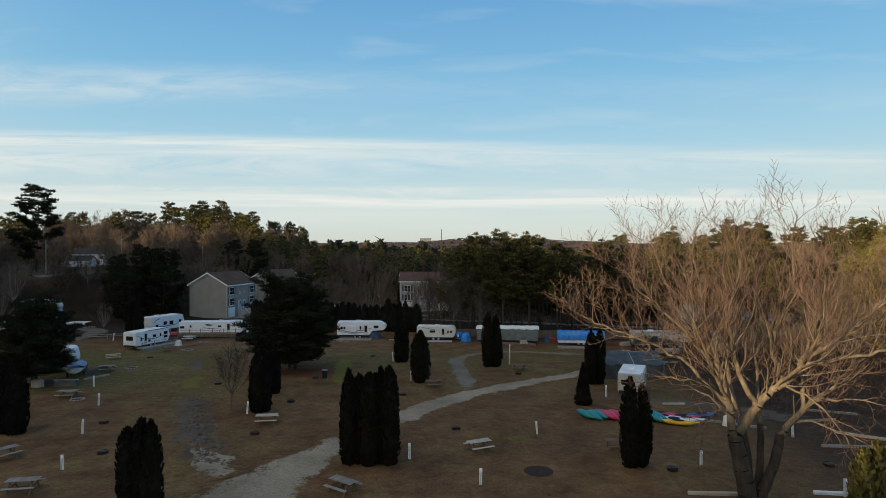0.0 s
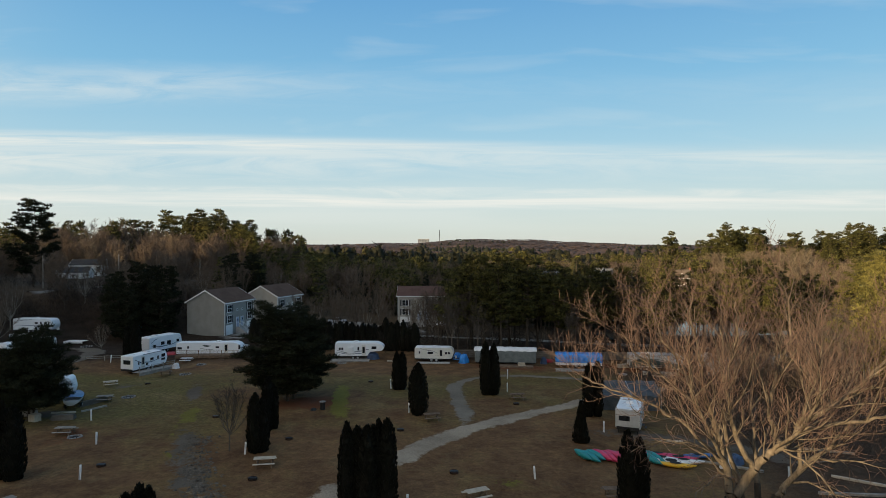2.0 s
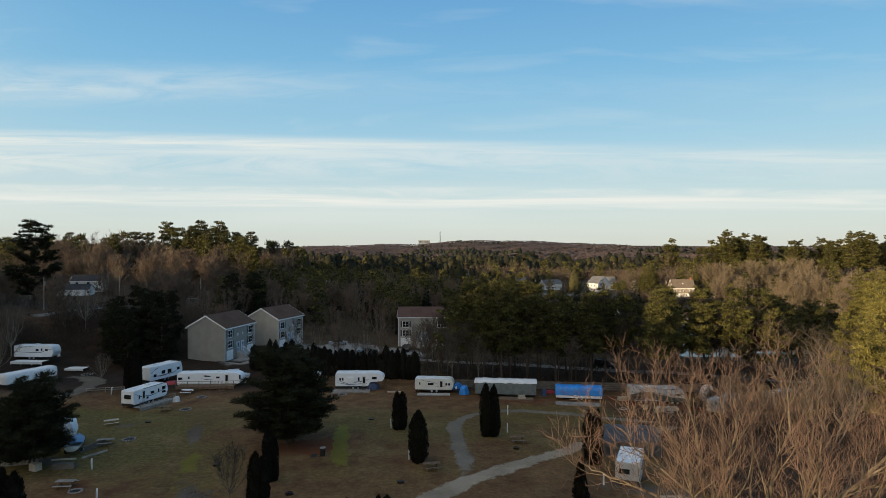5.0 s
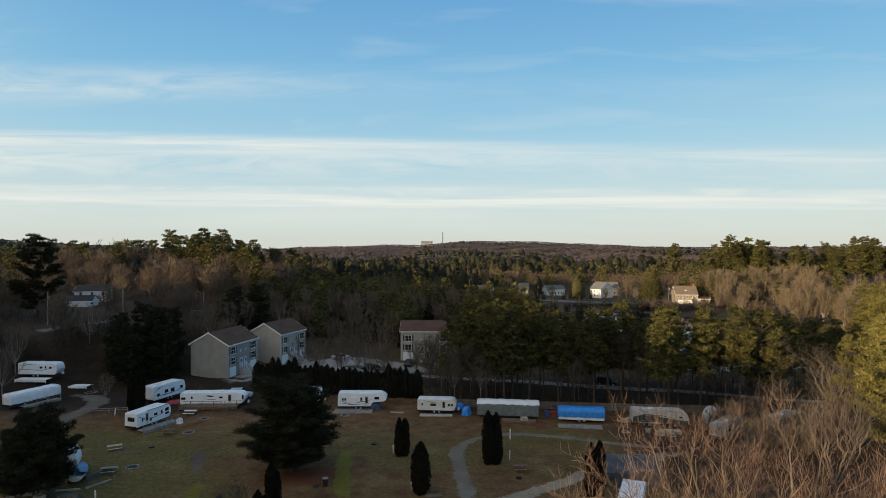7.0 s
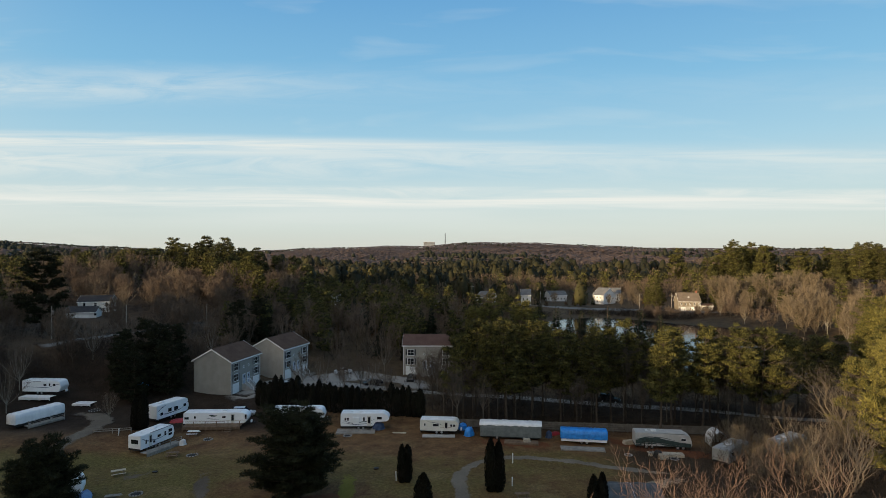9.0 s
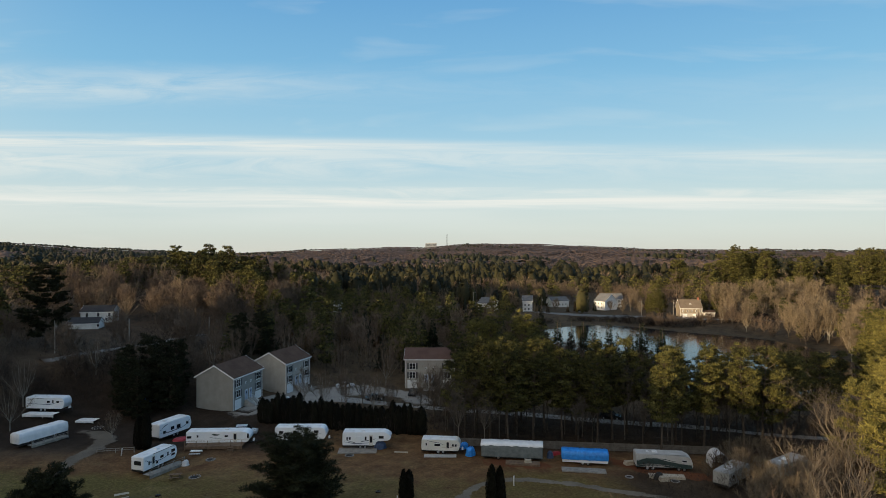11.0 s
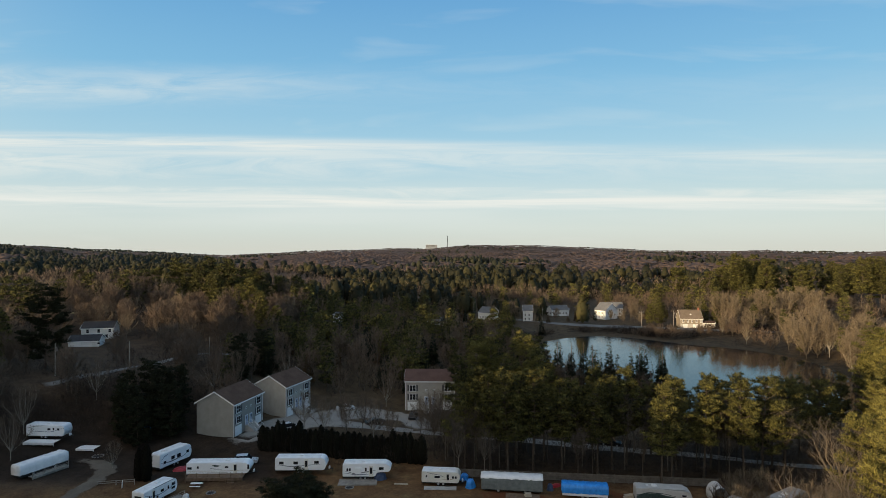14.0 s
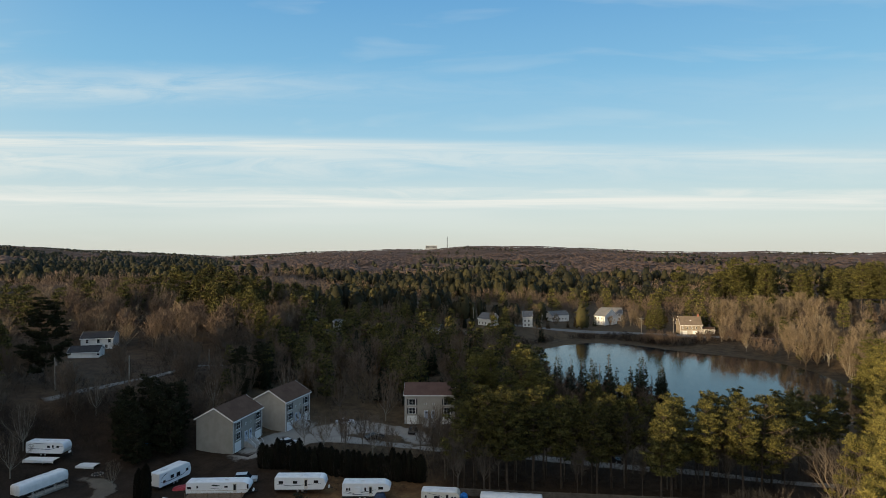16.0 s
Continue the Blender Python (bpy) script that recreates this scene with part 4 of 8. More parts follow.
# pines by the west track, their needles darkened to hold the shade
for x, y, h in ((-67, 123, 11), (-62.5, 126, 12.2), (-58.5, 123.5, 10.5), (-71, 128, 9.5), (-66, 131, 11), (-63.5, 119.5, 9.5), (-60.5, 130, 11), (-57.5, 160, 11), (-53, 166, 12), (-55, 156, 8)):
    tree(SHADED_PINE, stand(x, y, rng.uniform(0, 360), h / 16), "dense dark pine with branches to the ground", "pines by the west track", "pine_tree")
# single pines, shade likewise put into the needle colour
field_pine = pine(13.2, 31, 0.10, 0.39, 14, 0.8, 130, 2, 0.62, 0.085, 0.6, "shaded_needles", 7, 0.8)
tree(field_pine, stand(-18.9, 74.0, 40) @ Matrix.Diagonal((1.1, 1.1, 0.84, 1.0)), "broad dark two-trunked pine on rust-red needles", name="pine_tree")
tree(pine(9.4, 33, 0.10, 0.46, 10, 0.8, 130, 2, 0.45, 0.085, 0.5, "shaded_needles", 7, 0.95), stand(-45.6, 66.0), "broad dark pine over parked campers", name="pine_tree")
tree(pine(22, 35, 0.14, 0.32, 11, 1.15, 80, 1, 0.34, 0.16, 0.34, "shaded_needles", 7, 0.8), stand(-104, 151, 20), "lone tall pine with tiered limbs", name="pine_tree")
for x, y, h in ((-121, 156, 15), (-128, 150, 17), (-110, 141, 9)):
    tree(PINES[4], stand(x, y, h * 31, h / 16), "dark pine beside the hill road", "pines on the hill", "pine_tree")

ROOT = "columnar dark green arborvitae standing on the turf"
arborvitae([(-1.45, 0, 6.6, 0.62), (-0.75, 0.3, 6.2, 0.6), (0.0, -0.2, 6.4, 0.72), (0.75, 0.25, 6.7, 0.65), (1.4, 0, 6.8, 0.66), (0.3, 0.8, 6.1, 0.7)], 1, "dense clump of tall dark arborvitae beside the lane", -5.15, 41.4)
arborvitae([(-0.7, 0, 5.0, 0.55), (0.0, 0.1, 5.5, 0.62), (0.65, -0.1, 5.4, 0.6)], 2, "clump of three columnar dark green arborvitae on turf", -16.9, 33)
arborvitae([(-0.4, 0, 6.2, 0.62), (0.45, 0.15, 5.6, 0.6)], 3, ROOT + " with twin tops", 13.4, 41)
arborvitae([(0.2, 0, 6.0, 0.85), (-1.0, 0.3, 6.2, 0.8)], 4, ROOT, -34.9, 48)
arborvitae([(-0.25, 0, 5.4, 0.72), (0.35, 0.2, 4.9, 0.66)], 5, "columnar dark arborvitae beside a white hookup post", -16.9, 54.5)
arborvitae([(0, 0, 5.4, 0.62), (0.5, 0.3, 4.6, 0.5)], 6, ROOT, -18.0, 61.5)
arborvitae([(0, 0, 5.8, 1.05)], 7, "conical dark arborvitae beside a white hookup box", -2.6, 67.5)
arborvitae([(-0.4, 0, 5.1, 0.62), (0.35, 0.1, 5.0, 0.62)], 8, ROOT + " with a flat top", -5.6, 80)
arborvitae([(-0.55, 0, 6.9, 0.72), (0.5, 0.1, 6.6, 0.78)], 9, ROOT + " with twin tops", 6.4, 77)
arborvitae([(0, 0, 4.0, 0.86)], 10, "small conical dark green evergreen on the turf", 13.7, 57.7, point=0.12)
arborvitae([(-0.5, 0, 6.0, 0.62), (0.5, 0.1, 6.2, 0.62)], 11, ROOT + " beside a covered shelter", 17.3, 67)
# sunlit clump: lighter pine_needles put the sun into its colour
arborvitae([(-0.5, 0, 4.6, 0.6), (0.4, 0.2, 4.9, 0.62), (1.2, 0, 4.3, 0.55)], 12, "arborvitae clump at the yard edge with sunlit gold in its colour", 22.6, 31.0, 0, "pine_needles")
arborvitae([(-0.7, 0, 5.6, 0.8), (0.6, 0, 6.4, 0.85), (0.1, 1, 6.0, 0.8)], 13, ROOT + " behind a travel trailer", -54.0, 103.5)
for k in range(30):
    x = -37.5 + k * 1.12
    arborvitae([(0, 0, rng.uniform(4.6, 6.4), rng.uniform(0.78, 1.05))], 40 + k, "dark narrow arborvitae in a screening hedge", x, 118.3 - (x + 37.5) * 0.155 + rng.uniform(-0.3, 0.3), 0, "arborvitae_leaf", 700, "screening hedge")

# the big bare tree
def limb_line(points, rng, wobble=0.12, cut=4):
    """A limb's middle line through the points, bent and crooked between them."""
    pts = [Vector(p) for p in points]
    out = []
    for i in range(len(pts) - 1):
        a, b, c, d = pts[max(0, i - 1)], pts[i], pts[i + 1], pts[min(len(pts) - 1, i + 2)]
        for k in range(cut):
            t = k / cut
            q = 0.5 * ((2 * b) + (c - a) * t + (2 * a - 5 * b + 4 * c - d) * t * t + (3 * b - a - 3 * c + d) * t ** 3)
            if k:
                q += Vector((rng.uniform(-1, 1), rng.uniform(-1, 1), rng.uniform(-1, 1))) * wobble
            out.append(q)
    out.append(pts[-1])
    return out


def shoots(wood, twig, line, r0, r1, level, rng, first=0.25, droop=0.0, share=1.0):
    """Draws a limb along its line and lets side branches out of it, down to the last spikes."""
    n = len(line) - 1
    total = sum((b - a).length for a, b in zip(line, line[1:]))
    for i in range(n):
        ra, rb = r0 + (r1 - r0) * i / n, r0 + (r1 - r0) * (i + 1) / n
        target = wood if ra > 0.022 else twig
        target.tube(line[i], line[i + 1], ra, rb, 10 if ra > 0.15 else (6 if ra > 0.05 else (4 if ra > 0.022 else 3)), False)
    if level == 0:
        return
    count = max(3, int(total * (0, 3.6, 2.3, 1.6)[level] * share))
    turn = rng.uniform(0, 6.28)
    for k in range(count):
        u = first + (1 - first) * (k + rng.uniform(0.2, 0.9)) / count
        i = min(n - 1, int(u * n))
        p = line[i].lerp(line[i + 1], u * n - i)
        d = (line[i + 1] - line[i]).normalized()
        turn += 2.4 + rng.uniform(-0.6, 0.6)
        side = d.orthogonal().normalized()
        side.rotate(Matrix.Rotation(turn, 3, d))
        f = rng.uniform(0.42, 0.66)
        nd = (d * (1 - f) + side * f + Vector((0, 0, 0.24 - droop))).normalized()
        length = (0, 0.8, 1.9, 3.8)[level] * rng.uniform(0.55, 1.3) * (1.1 - 0.45 * u)
        r = max(0.0125, min((r0 + (r1 - r0) * u) * rng.uniform(0.4, 0.62), (0, 0.0135, 0.024, 0.052)[level]))
        steps = (0, 2, 4, 6)[level]
        pts = [p]
        for _ in range(steps):
            pts.append(pts[-1] + nd * length / steps)
            nd = bend(nd, (0, 0.16, 0.2, 0.2)[level], rng, (0.10 if level > 1 else 0.16) - droop)
        shoots(wood, twig, pts, r, r * 0.42 if level > 1 else 0.006, level - 1, rng, 0.2, droop, share)


def big_tree():
    rng = random.Random(78)
    wood, twig, butt = Shape(), Shape(), Shape()
    # rows of points for each stem and great limb, with its girth at both ends
    stems = ([(0, 0, -0.3), (-0.25, 0, 1.2), (-0.56, 0.05, 2.6), (-0.88, 0.1, 4.2)], 0.56, 0.40), ([(0.55, 0.3, -0.3), (1.1, 0.4, 1.1), (1.8, 0.6, 2.5), (2.2, 0.8, 4.0)], 0.34, 0.26), ([(0.3, 0.6, -0.3), (0.35, 0.9, 2.2), (0.1, 1.2, 4.6)], 0.26, 0.19), ([(0.8, 0.8, 0.0), (1.3, 1.3, 2.4), (1.5, 1.7, 4.4)], 0.24, 0.18)
    for points, a, b in stems:
        line = limb_line(points, rng, 0.03)
        for i in range(len(line) - 1):
            ra, rb = a + (b - a) * i / (len(line) - 1), a + (b - a) * (i + 1) / (len(line) - 1)
            butt.tube(line[i], line[i + 1], ra, rb, 11, False)
    great = (([(-0.88, 0.1, 4.1), (-1.2, 0.3, 6.2), (-1.7, 0.5, 8.4), (-2.2, 0.8, 10.4), (-2.5, 1.0, 13.2), (-3.2, 1.2, 15.6)], 0.30, 0.05),
             ([(-0.85, 0.1, 4.0), (0.3, -0.3, 6.0), (1.2, -0.6, 7.1), (2.0, -0.8, 7.8), (2.7, -1.0, 9.2), (3.2, -1.2, 11.0), (3.5, -1.4, 13.6)], 0.34, 0.06),
             ([(0.2, -0.3, 5.9), (-0.9, -0.5, 7.9), (-1.4, -0.8, 9.9), (-1.6, -0.9, 12.0), (-1.2, -1.2, 14.0), (-1.4, -1.4, 15.8)], 0.20, 0.04),
             ([(1.5, -0.7, 7.4), (1.2, -0.2, 8.9), (1.7, 0.2, 10.7), (2.6, 0.4, 12.9), (2.8, 0.6, 15.2), (3.1, 0.6, 17.2)], 0.20, 0.03),
             ([(2.3, -0.9, 8.5), (3.9, -1.3, 9.8), (5.7, -1.8, 11.4), (7.2, -2.1, 13.4), (8.2, -2.3, 15.8)], 0.21, 0.04),
             ([(2.3, -0.9, 8.4), (4.8, -1.9, 9.2), (7.0, -2.6, 9.8), (9.4, -3.2, 11.2)], 0.16, 0.04),
             ([(2.2, 0.8, 3.9), (3.5, 1.0, 5.2), (5.3, 1.3, 6.4), (7.6, 1.7, 7.9), (10.2, 2.1, 9.8)], 0.25, 0.05),
             ([(3.6, 1.0, 5.3), (4.4, 1.9, 7.6), (5.2, 2.6, 10.0), (5.8, 3.0, 12.6), (6.6, 3.2, 15.4)], 0.17, 0.04),
             ([(0.1, 1.2, 4.5), (-0.2, 2.2, 7.2), (0.1, 3.2, 10.0), (0.4, 3.8, 12.8), (0.3, 4.2, 15.6)], 0.19, 0.04),
             ([(1.5, 1.7, 4.3), (2.0, 3.0, 7.0), (2.6, 4.4, 9.6), (3.2, 5.4, 12.4)], 0.18, 0.04),
             ([(-1.45, 0.4, 7.4), (-2.9, 0.2, 9.4), (-4.6, -0.1, 11.0), (-6.6, -0.5, 12.6), (-7.6, -0.6, 13.9)], 0.15, 0.03),
             ([(-1.1, 0.3, 5.8), (-3.0, 1.0, 8.0), (-5.4, 1.6, 9.4), (-8.0, 2.0, 10.4), (-9.4, 2.2, 11.0)], 0.15, 0.03),
             ([(-1.1, 0.2, 5.9), (-2.8, -1.4, 8.2), (-4.2, -2.6, 10.6), (-5.0, -3.2, 13.2)], 0.14, 0.03),
             ([(-1.9, 0.6, 9.0), (-3.2, 1.8, 11.4), (-4.2, 2.6, 13.6), (-4.8, 3.0, 15.6)], 0.12, 0.03),
             ([(5.0, -1.6, 10.8), (6.2, -2.6, 12.4), (7.0, -3.2, 14.8)], 0.10, 0.03), ([(7.2, 1.6, 7.7), (8.6, 2.4, 10.2), (9.6, 3.0, 13.0)], 0.11, 0.03), ([(5.6, 1.3, 6.6), (6.8, 0.6, 9.0), (7.4, 0.2, 11.6)], 0.11, 0.03),
             ([(1.2, -0.6, 7.1), (1.6, -2.4, 8.8), (1.6, -4.0, 10.8), (1.2, -5.0, 13.2)], 0.15, 0.03))
    for points, a, b in great:
        shoots(wood, twig, limb_line(points, rng), a * 0.84, b * 0.8, 3, rng, 0.18)
    # half-dead low boughs that spread and droop
    for points in ([(-1.2, 0.2, 6.3), (-3.0, 0.0, 7.3), (-5.2, -0.3, 7.6), (-7.0, -0.4, 7.0)], [(-0.8, 0.0, 5.2), (-2.2, -1.2, 6.0), (-3.6, -2.2, 5.7), (-4.6, -2.8, 4.6)], [(1.6, -0.7, 7.3), (2.6, -2.0, 6.6), (3.6, -3.0, 5.0), (4.2, -3.4, 3.2)],
                   [(2.9, 0.9, 4.8), (4.2, 0.2, 4.8), (5.8, -0.6, 4.2), (7.2, -1.0, 3.0)], [(-0.95, 0.2, 4.9), (-1.8, 1.4, 6.2), (-3.2, 2.4, 6.6), (-5.4, 3.0, 6.2)], [(4.6, 1.2, 6.0), (6.6, 0.4, 6.2), (8.4, -0.4, 5.8)]):
        shoots(wood, twig, limb_line(points, rng), 0.075, 0.02, 2, rng, 0.2, 0.22)
    for k in range(7):
        a = k * 0.9
        butt.tube((0.3 * math.cos(a), 0.3 * math.sin(a), 0.6), (1.0 * math.cos(a), 0.9 * math.sin(a), -0.2), 0.27, 0.12, 6, False)
    return wood, twig, butt


wood, twig, butt = big_tree()
t = thing("maple_tree", stand(18.0, 34.6), "huge leafless maple with spreading pale limbs and reddish twigs", "tree")
# stems darker than the limbs, shade put into the bark colour
part("trunk", butt.mesh("trunk", "dark_bark", True, False), "", t)
part("branchwork", wood.mesh("branchwork", "silver_bark", True, False), "", t, "pale grey-tan limbs")
part("crown", twig.mesh("crown", "gold_twig", False, False), "", t)

def crooked_tree(height, seed):
    """An old leafless tree with several leaning stems and crooked limbs."""
    rng = random.Random(seed)
    wood, twig = Shape(), Shape()
    for k in range(5):
        a = k * 1.257 + rng.uniform(-0.4, 0.4)
        pts, out = [(0, 0, -0.3)], 0.0
        for f in (0.18, 0.4, 0.62, 0.82, 1.0):
            out += height * rng.uniform(0.05, 0.11)
            pts.append((out * math.cos(a + rng.uniform(-0.25, 0.25)), out * math.sin(a + rng.uniform(-0.25, 0.25)), height * f * rng.uniform(0.86, 1.0)))
        line = limb_line(pts, rng, 0.14, 3)
        shoots(wood, twig, line, height * 0.016, 0.03, 3, rng, 0.3, share=0.62)
    return wood.mesh("trunk", "grey_bark", False, False), twig.mesh("crown", "grey_twig", False, False)


CROOKED = [crooked_tree(9, 201), crooked_tree(9, 202)]
for x, y, h in ((60, 86, 9.5), (66, 99, 10.5), (54, 78, 8), (71, 105, 10), (75, 97, 11)):
    tree(CROOKED[int(x) % 2], stand(x, y, rng.uniform(0, 360), h / 9), "old leafless tree with crooked grey limbs", "crooked trees at the east edge", "bare_tree")
BARES = [round_tree(12, 21, twig_mat="red_twig", twigs=70, fine=0.0018), round_tree(12, 22, twig_mat="red_twig", wide=0.28, twigs=70, fine=0.0018), round_tree(12, 23, "birch_bark", "red_twig", 0.40, twigs=70, fine=0.0018), round_tree(8, 24, twig_mat="pale_twig", wide=0.5, limbs=13, twigs=64, low=0.04, fine=0.0030, trunk=0.007)]
young = round_tree(6.4, 25, "grey_bark", "dark_bark", 0.30, 11, 44, 0.28, 0.0022, 0.013)
tree(young, stand(-19.6, 54.8), "slender young leafless tree on the turf", name="bare_tree")
for x, y, h in ((47, 71, 8), (58, 66, 8), (51, 84, 8.5), (68, 82, 9.5), (72, 90, 9)):
    tree(CROOKED[int(x) % 2], stand(x, y, rng.uniform(0, 360), h / 9), "leafless grey-barked tree at the field edge", "bare trees at the east edge", "bare_tree")
for x, y, h in ((45, 91, 5.5), (47.5, 99, 6), (50.5, 100, 6.5), (54, 101, 6), (58, 95, 6.5), (60, 91, 7), (43, 88, 4.5), (41, 93, 4), (53, 88, 6), (63, 96, 7), (46, 83, 6), (49, 85, 5.5), (52, 87.5, 6), (43.5, 84, 5), (55, 91, 6), (48, 89.5, 5), (44, 80, 6), (51, 82, 6.5), (56, 86, 6), (41, 78, 5), (47, 78, 6)):
    tree(BARES[3], stand(x, y, rng.uniform(0, 360), h * (0.95 if x < 50 and y < 92 else 0.7) / 8), "pale leafless shrub crowding the stored trailers", "shrubs by the trailers", "bare_bush")
for x, y, h in ((-84, 112, 9), (-88, 121, 10), (-95, 118, 10), (-99, 128, 11), (-80, 133, 9), (-72, 134, 9), (-104, 120, 11), (-92, 139, 9), (-66, 140, 8), (-110, 131, 10), (-62, 108, 5),
                (-32, 131, 8), (-27, 128, 8), (-22, 127, 9), (-16, 126, 8.5), (-19, 131, 8), (-12, 122, 8), (-6, 130, 8), (-2, 134, 9), (3, 130, 9), (-3, 126, 10), (0, 117, 9), (-24, 133, 7),
                (-16, 152, 9), (-29, 158, 9), (-44, 160, 10), (6, 136, 9), (-58, 145, 9), (-55, 152, 9)):
    tree(BARES[rng.choice((0, 1, 2, 2))], stand(x, y, rng.uniform(0, 360), h / 12), "leafless grey tree among the houses and trailers", "bare trees by the houses", "bare_tree")

SLIM = [round_tree(12, 91, "pine_bark", "grey_twig", 0.16, 8, 50, 0.5, 0.0018, 0.009), round_tree(12, 92, "grey_bark", "grey_twig", 0.20, 8, 50, 0.4, 0.0018, 0.010)]
for k in range(36):
    x, y = -3 + k * 1.9 + rng.uniform(-1, 1), rng.uniform(105, 120)
    tree(SLIM[k % 2], stand(x, y, rng.uniform(0, 360), rng.uniform(9, 14) / 12), "slim dark-stemmed leafless tree among the pines", "slim trees in the pine row", "bare_tree")

# ---- woods round about, tree by tree ----
MID_PINES = [pine(16, 61, 0.18, 0.21, 9, 1.25, 24, top=0.3, dead=3), pine(16, 62, 0.25, 0.22, 9, 1.25, 24, top=0.4, dead=3), pine(16, 63, 0.12, 0.19, 10, 1.2, 24, top=0.25, dead=3)]
MID_SPRUCE = [spruce(12, 64, tufts=330, size=0.9), spruce(12, 65, girth=0.16, tufts=300, size=0.85)]
SHORE_SPRUCE = [spruce(12, 81, girth=0.15, tufts=640, size=0.6), spruce(12, 82, girth=0.18, tufts=680, size=0.62), spruce(12, 83, girth=0.12, tufts=420, size=0.5, gaps=0.5)]
LARCH = [spruce(11, 66, "larch_needles", 0.24, 330, 0.85, 0.4)]
MID_BARES = [round_tree(13, 71, twigs=46), round_tree(13, 72, wide=0.30, twigs=46), round_tree(13, 74, wide=0.42, limbs=13, twigs=42), round_tree(9, 73, wide=0.5, limbs=12, twigs=44, low=0.04, fine=0.006, trunk=0.007)]
LIGHT_BARES = [round_tree(13, 101, twigs=24, limbs=10, fine=0.0042), round_tree(13, 102, wide=0.30, twigs=24, limbs=9, fine=0.0042), round_tree(13, 103, "grey_bark", "pale_twig", wide=0.40, limbs=11, twigs=22, fine=0.0036)]
# bare trees with sunlight put into the twig colour
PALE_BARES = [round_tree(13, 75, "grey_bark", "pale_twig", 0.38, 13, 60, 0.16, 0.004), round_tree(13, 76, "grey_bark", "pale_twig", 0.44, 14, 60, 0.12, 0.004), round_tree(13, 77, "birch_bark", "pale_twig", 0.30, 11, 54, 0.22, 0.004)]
MASS_PINES = [pine(16, 67, 0.15, 0.21, 7, 1.6, 18, top=0.3, wide=0.3, dead=0, limbs=4), pine(16, 68, 0.2, 0.20, 7, 1.6, 18, top=0.4, wide=0.3, dead=0, limbs=4)]
KEEP_CLEAR = [(-82, 118, 7), (-74, 106, 7), (-62, 100, 4), (-62, 107, 4), (-67, 112, 5), (-73, 117, 4), (-100, 160, 8), (-110, 176, 9), (-113, 182, 9), (-92, 148, 6), (-112, 170, 8), (-120, 196, 10), (-178, 288, 13), (-196, 290, 15), (-214, 292, 15), (-232, 294, 15), (-248, 296, 14), (-52, 120, 14), (-40, 150, 13), (-5, 150, 13), (-118, 187, 15), (-28, 142, 14), (-8, 138, 8), (108, 318, 9), (126, 309, 12), (136, 305, 8), (94, 340, 10), (-89, 147, 5), (-83, 158, 5), (-76, 170, 5), (-70, 180, 5), (-96, 137, 5), (-104, 172, 8), (-102, 180, 8), (46, 335, 9), (22, 343, 10), (70, 365, 12), (95, 352, 12), (60, 352, 8), (104, 368, 9), (110, 345, 10), (85, 345, 9), (20, 352, 8), (46, 347, 8), (72, 378, 10), (104, 384, 10), (22, 334, 12), (46, 322, 13), (68, 358, 12), (94, 350, 14), (36, 306, 11), (12, 318, 10), (60, 330, 12), (100, 336, 14), (82, 362, 12), (19, 322, 11), (17, 306, 10), (16, 292, 9), (62, 344, 12), (56, 318, 11), (-62, 287, 9), (-60, 277, 9), (-58, 267, 8), (-7, 291, 8), (-7, 282, 8), (42, 310, 9)]


def clear(x, y):
    if pond_depth(np.array([x]), np.array([y]))[0] > -0.025:
        return False
    return all(math.hypot(x - a, y - b) > r for a, b, r in KEEP_CLEAR)


def joined(name, items, label):
    """Many trees as one mesh for each of their materials."""
    by = {}
    for mesh_, m in items:
        by.setdefault(mesh_.materials[0].name, []).append((mesh_, m))
    for mat, rows in by.items():
        co, loops, starts, base, first = [], [], [], 0, 0
        for mesh_, m in rows:
            k = len(mesh_.vertices)
            v = np.empty(k * 3)
            mesh_.vertices.foreach_get("co", v)
            a = np.array(m)
            co.append(v.reshape(-1, 3) @ a[:3, :3].T + a[:3, 3])
            li = np.empty(len(mesh_.loops), np.int32)
            mesh_.loops.foreach_get("vertex_index", li)
            ls = np.empty(len(mesh_.polygons), np.int32)
            mesh_.polygons.foreach_get("loop_start", ls)
            loops.append(li + base)
            starts.append(ls + first)
            base += k
            first += len(li)
        me = bpy.data.meshes.new(name)
        co, loops, starts = np.concatenate(co), np.concatenate(loops), np.concatenate(starts)
        me.vertices.add(len(co))
        me.vertices.foreach_set("co", co.ravel())
        me.loops.add(len(loops))
        me.loops.foreach_set("vertex_index", loops)
        me.polygons.add(len(starts))
        me.polygons.foreach_set("loop_start", starts)
        me.update(calc_edges=True)
        me.materials.append(MATS[mat])
        tagged(new(name, me), label, "woods", kind="stuff")


def scatter(count, x0, x1, y0, y1, kinds, seed, group, mass=""):
    """kinds: rows of (share, meshes, native height, low, high, label, name). mass: the label of the one mass that they form."""
    rng = random.Random(seed)
    done, tries, items = 0, 0, []
    while done < count and tries < count * 6:
        tries += 1
        x, y = rng.uniform(x0, x1), rng.uniform(y0, y1)
        if not clear(x, y):
            continue
        pick = rng.random()
        for share, meshes, native, low, high, label, name in kinds:
            pick -= share
            if pick <= 0:
                break
        if mass and meshes is MID_PINES:
            meshes = MASS_PINES
        pair, m = rng.choice(meshes), stand(x, y, rng.uniform(0, 360), rng.uniform(low, high) / native)
        if mass:
            items += [(pair[0], m), (pair[1], m)]
        else:
            tree(pair, m, label, group, name)
        done += 1
    if mass:
        joined("woods", items, mass)


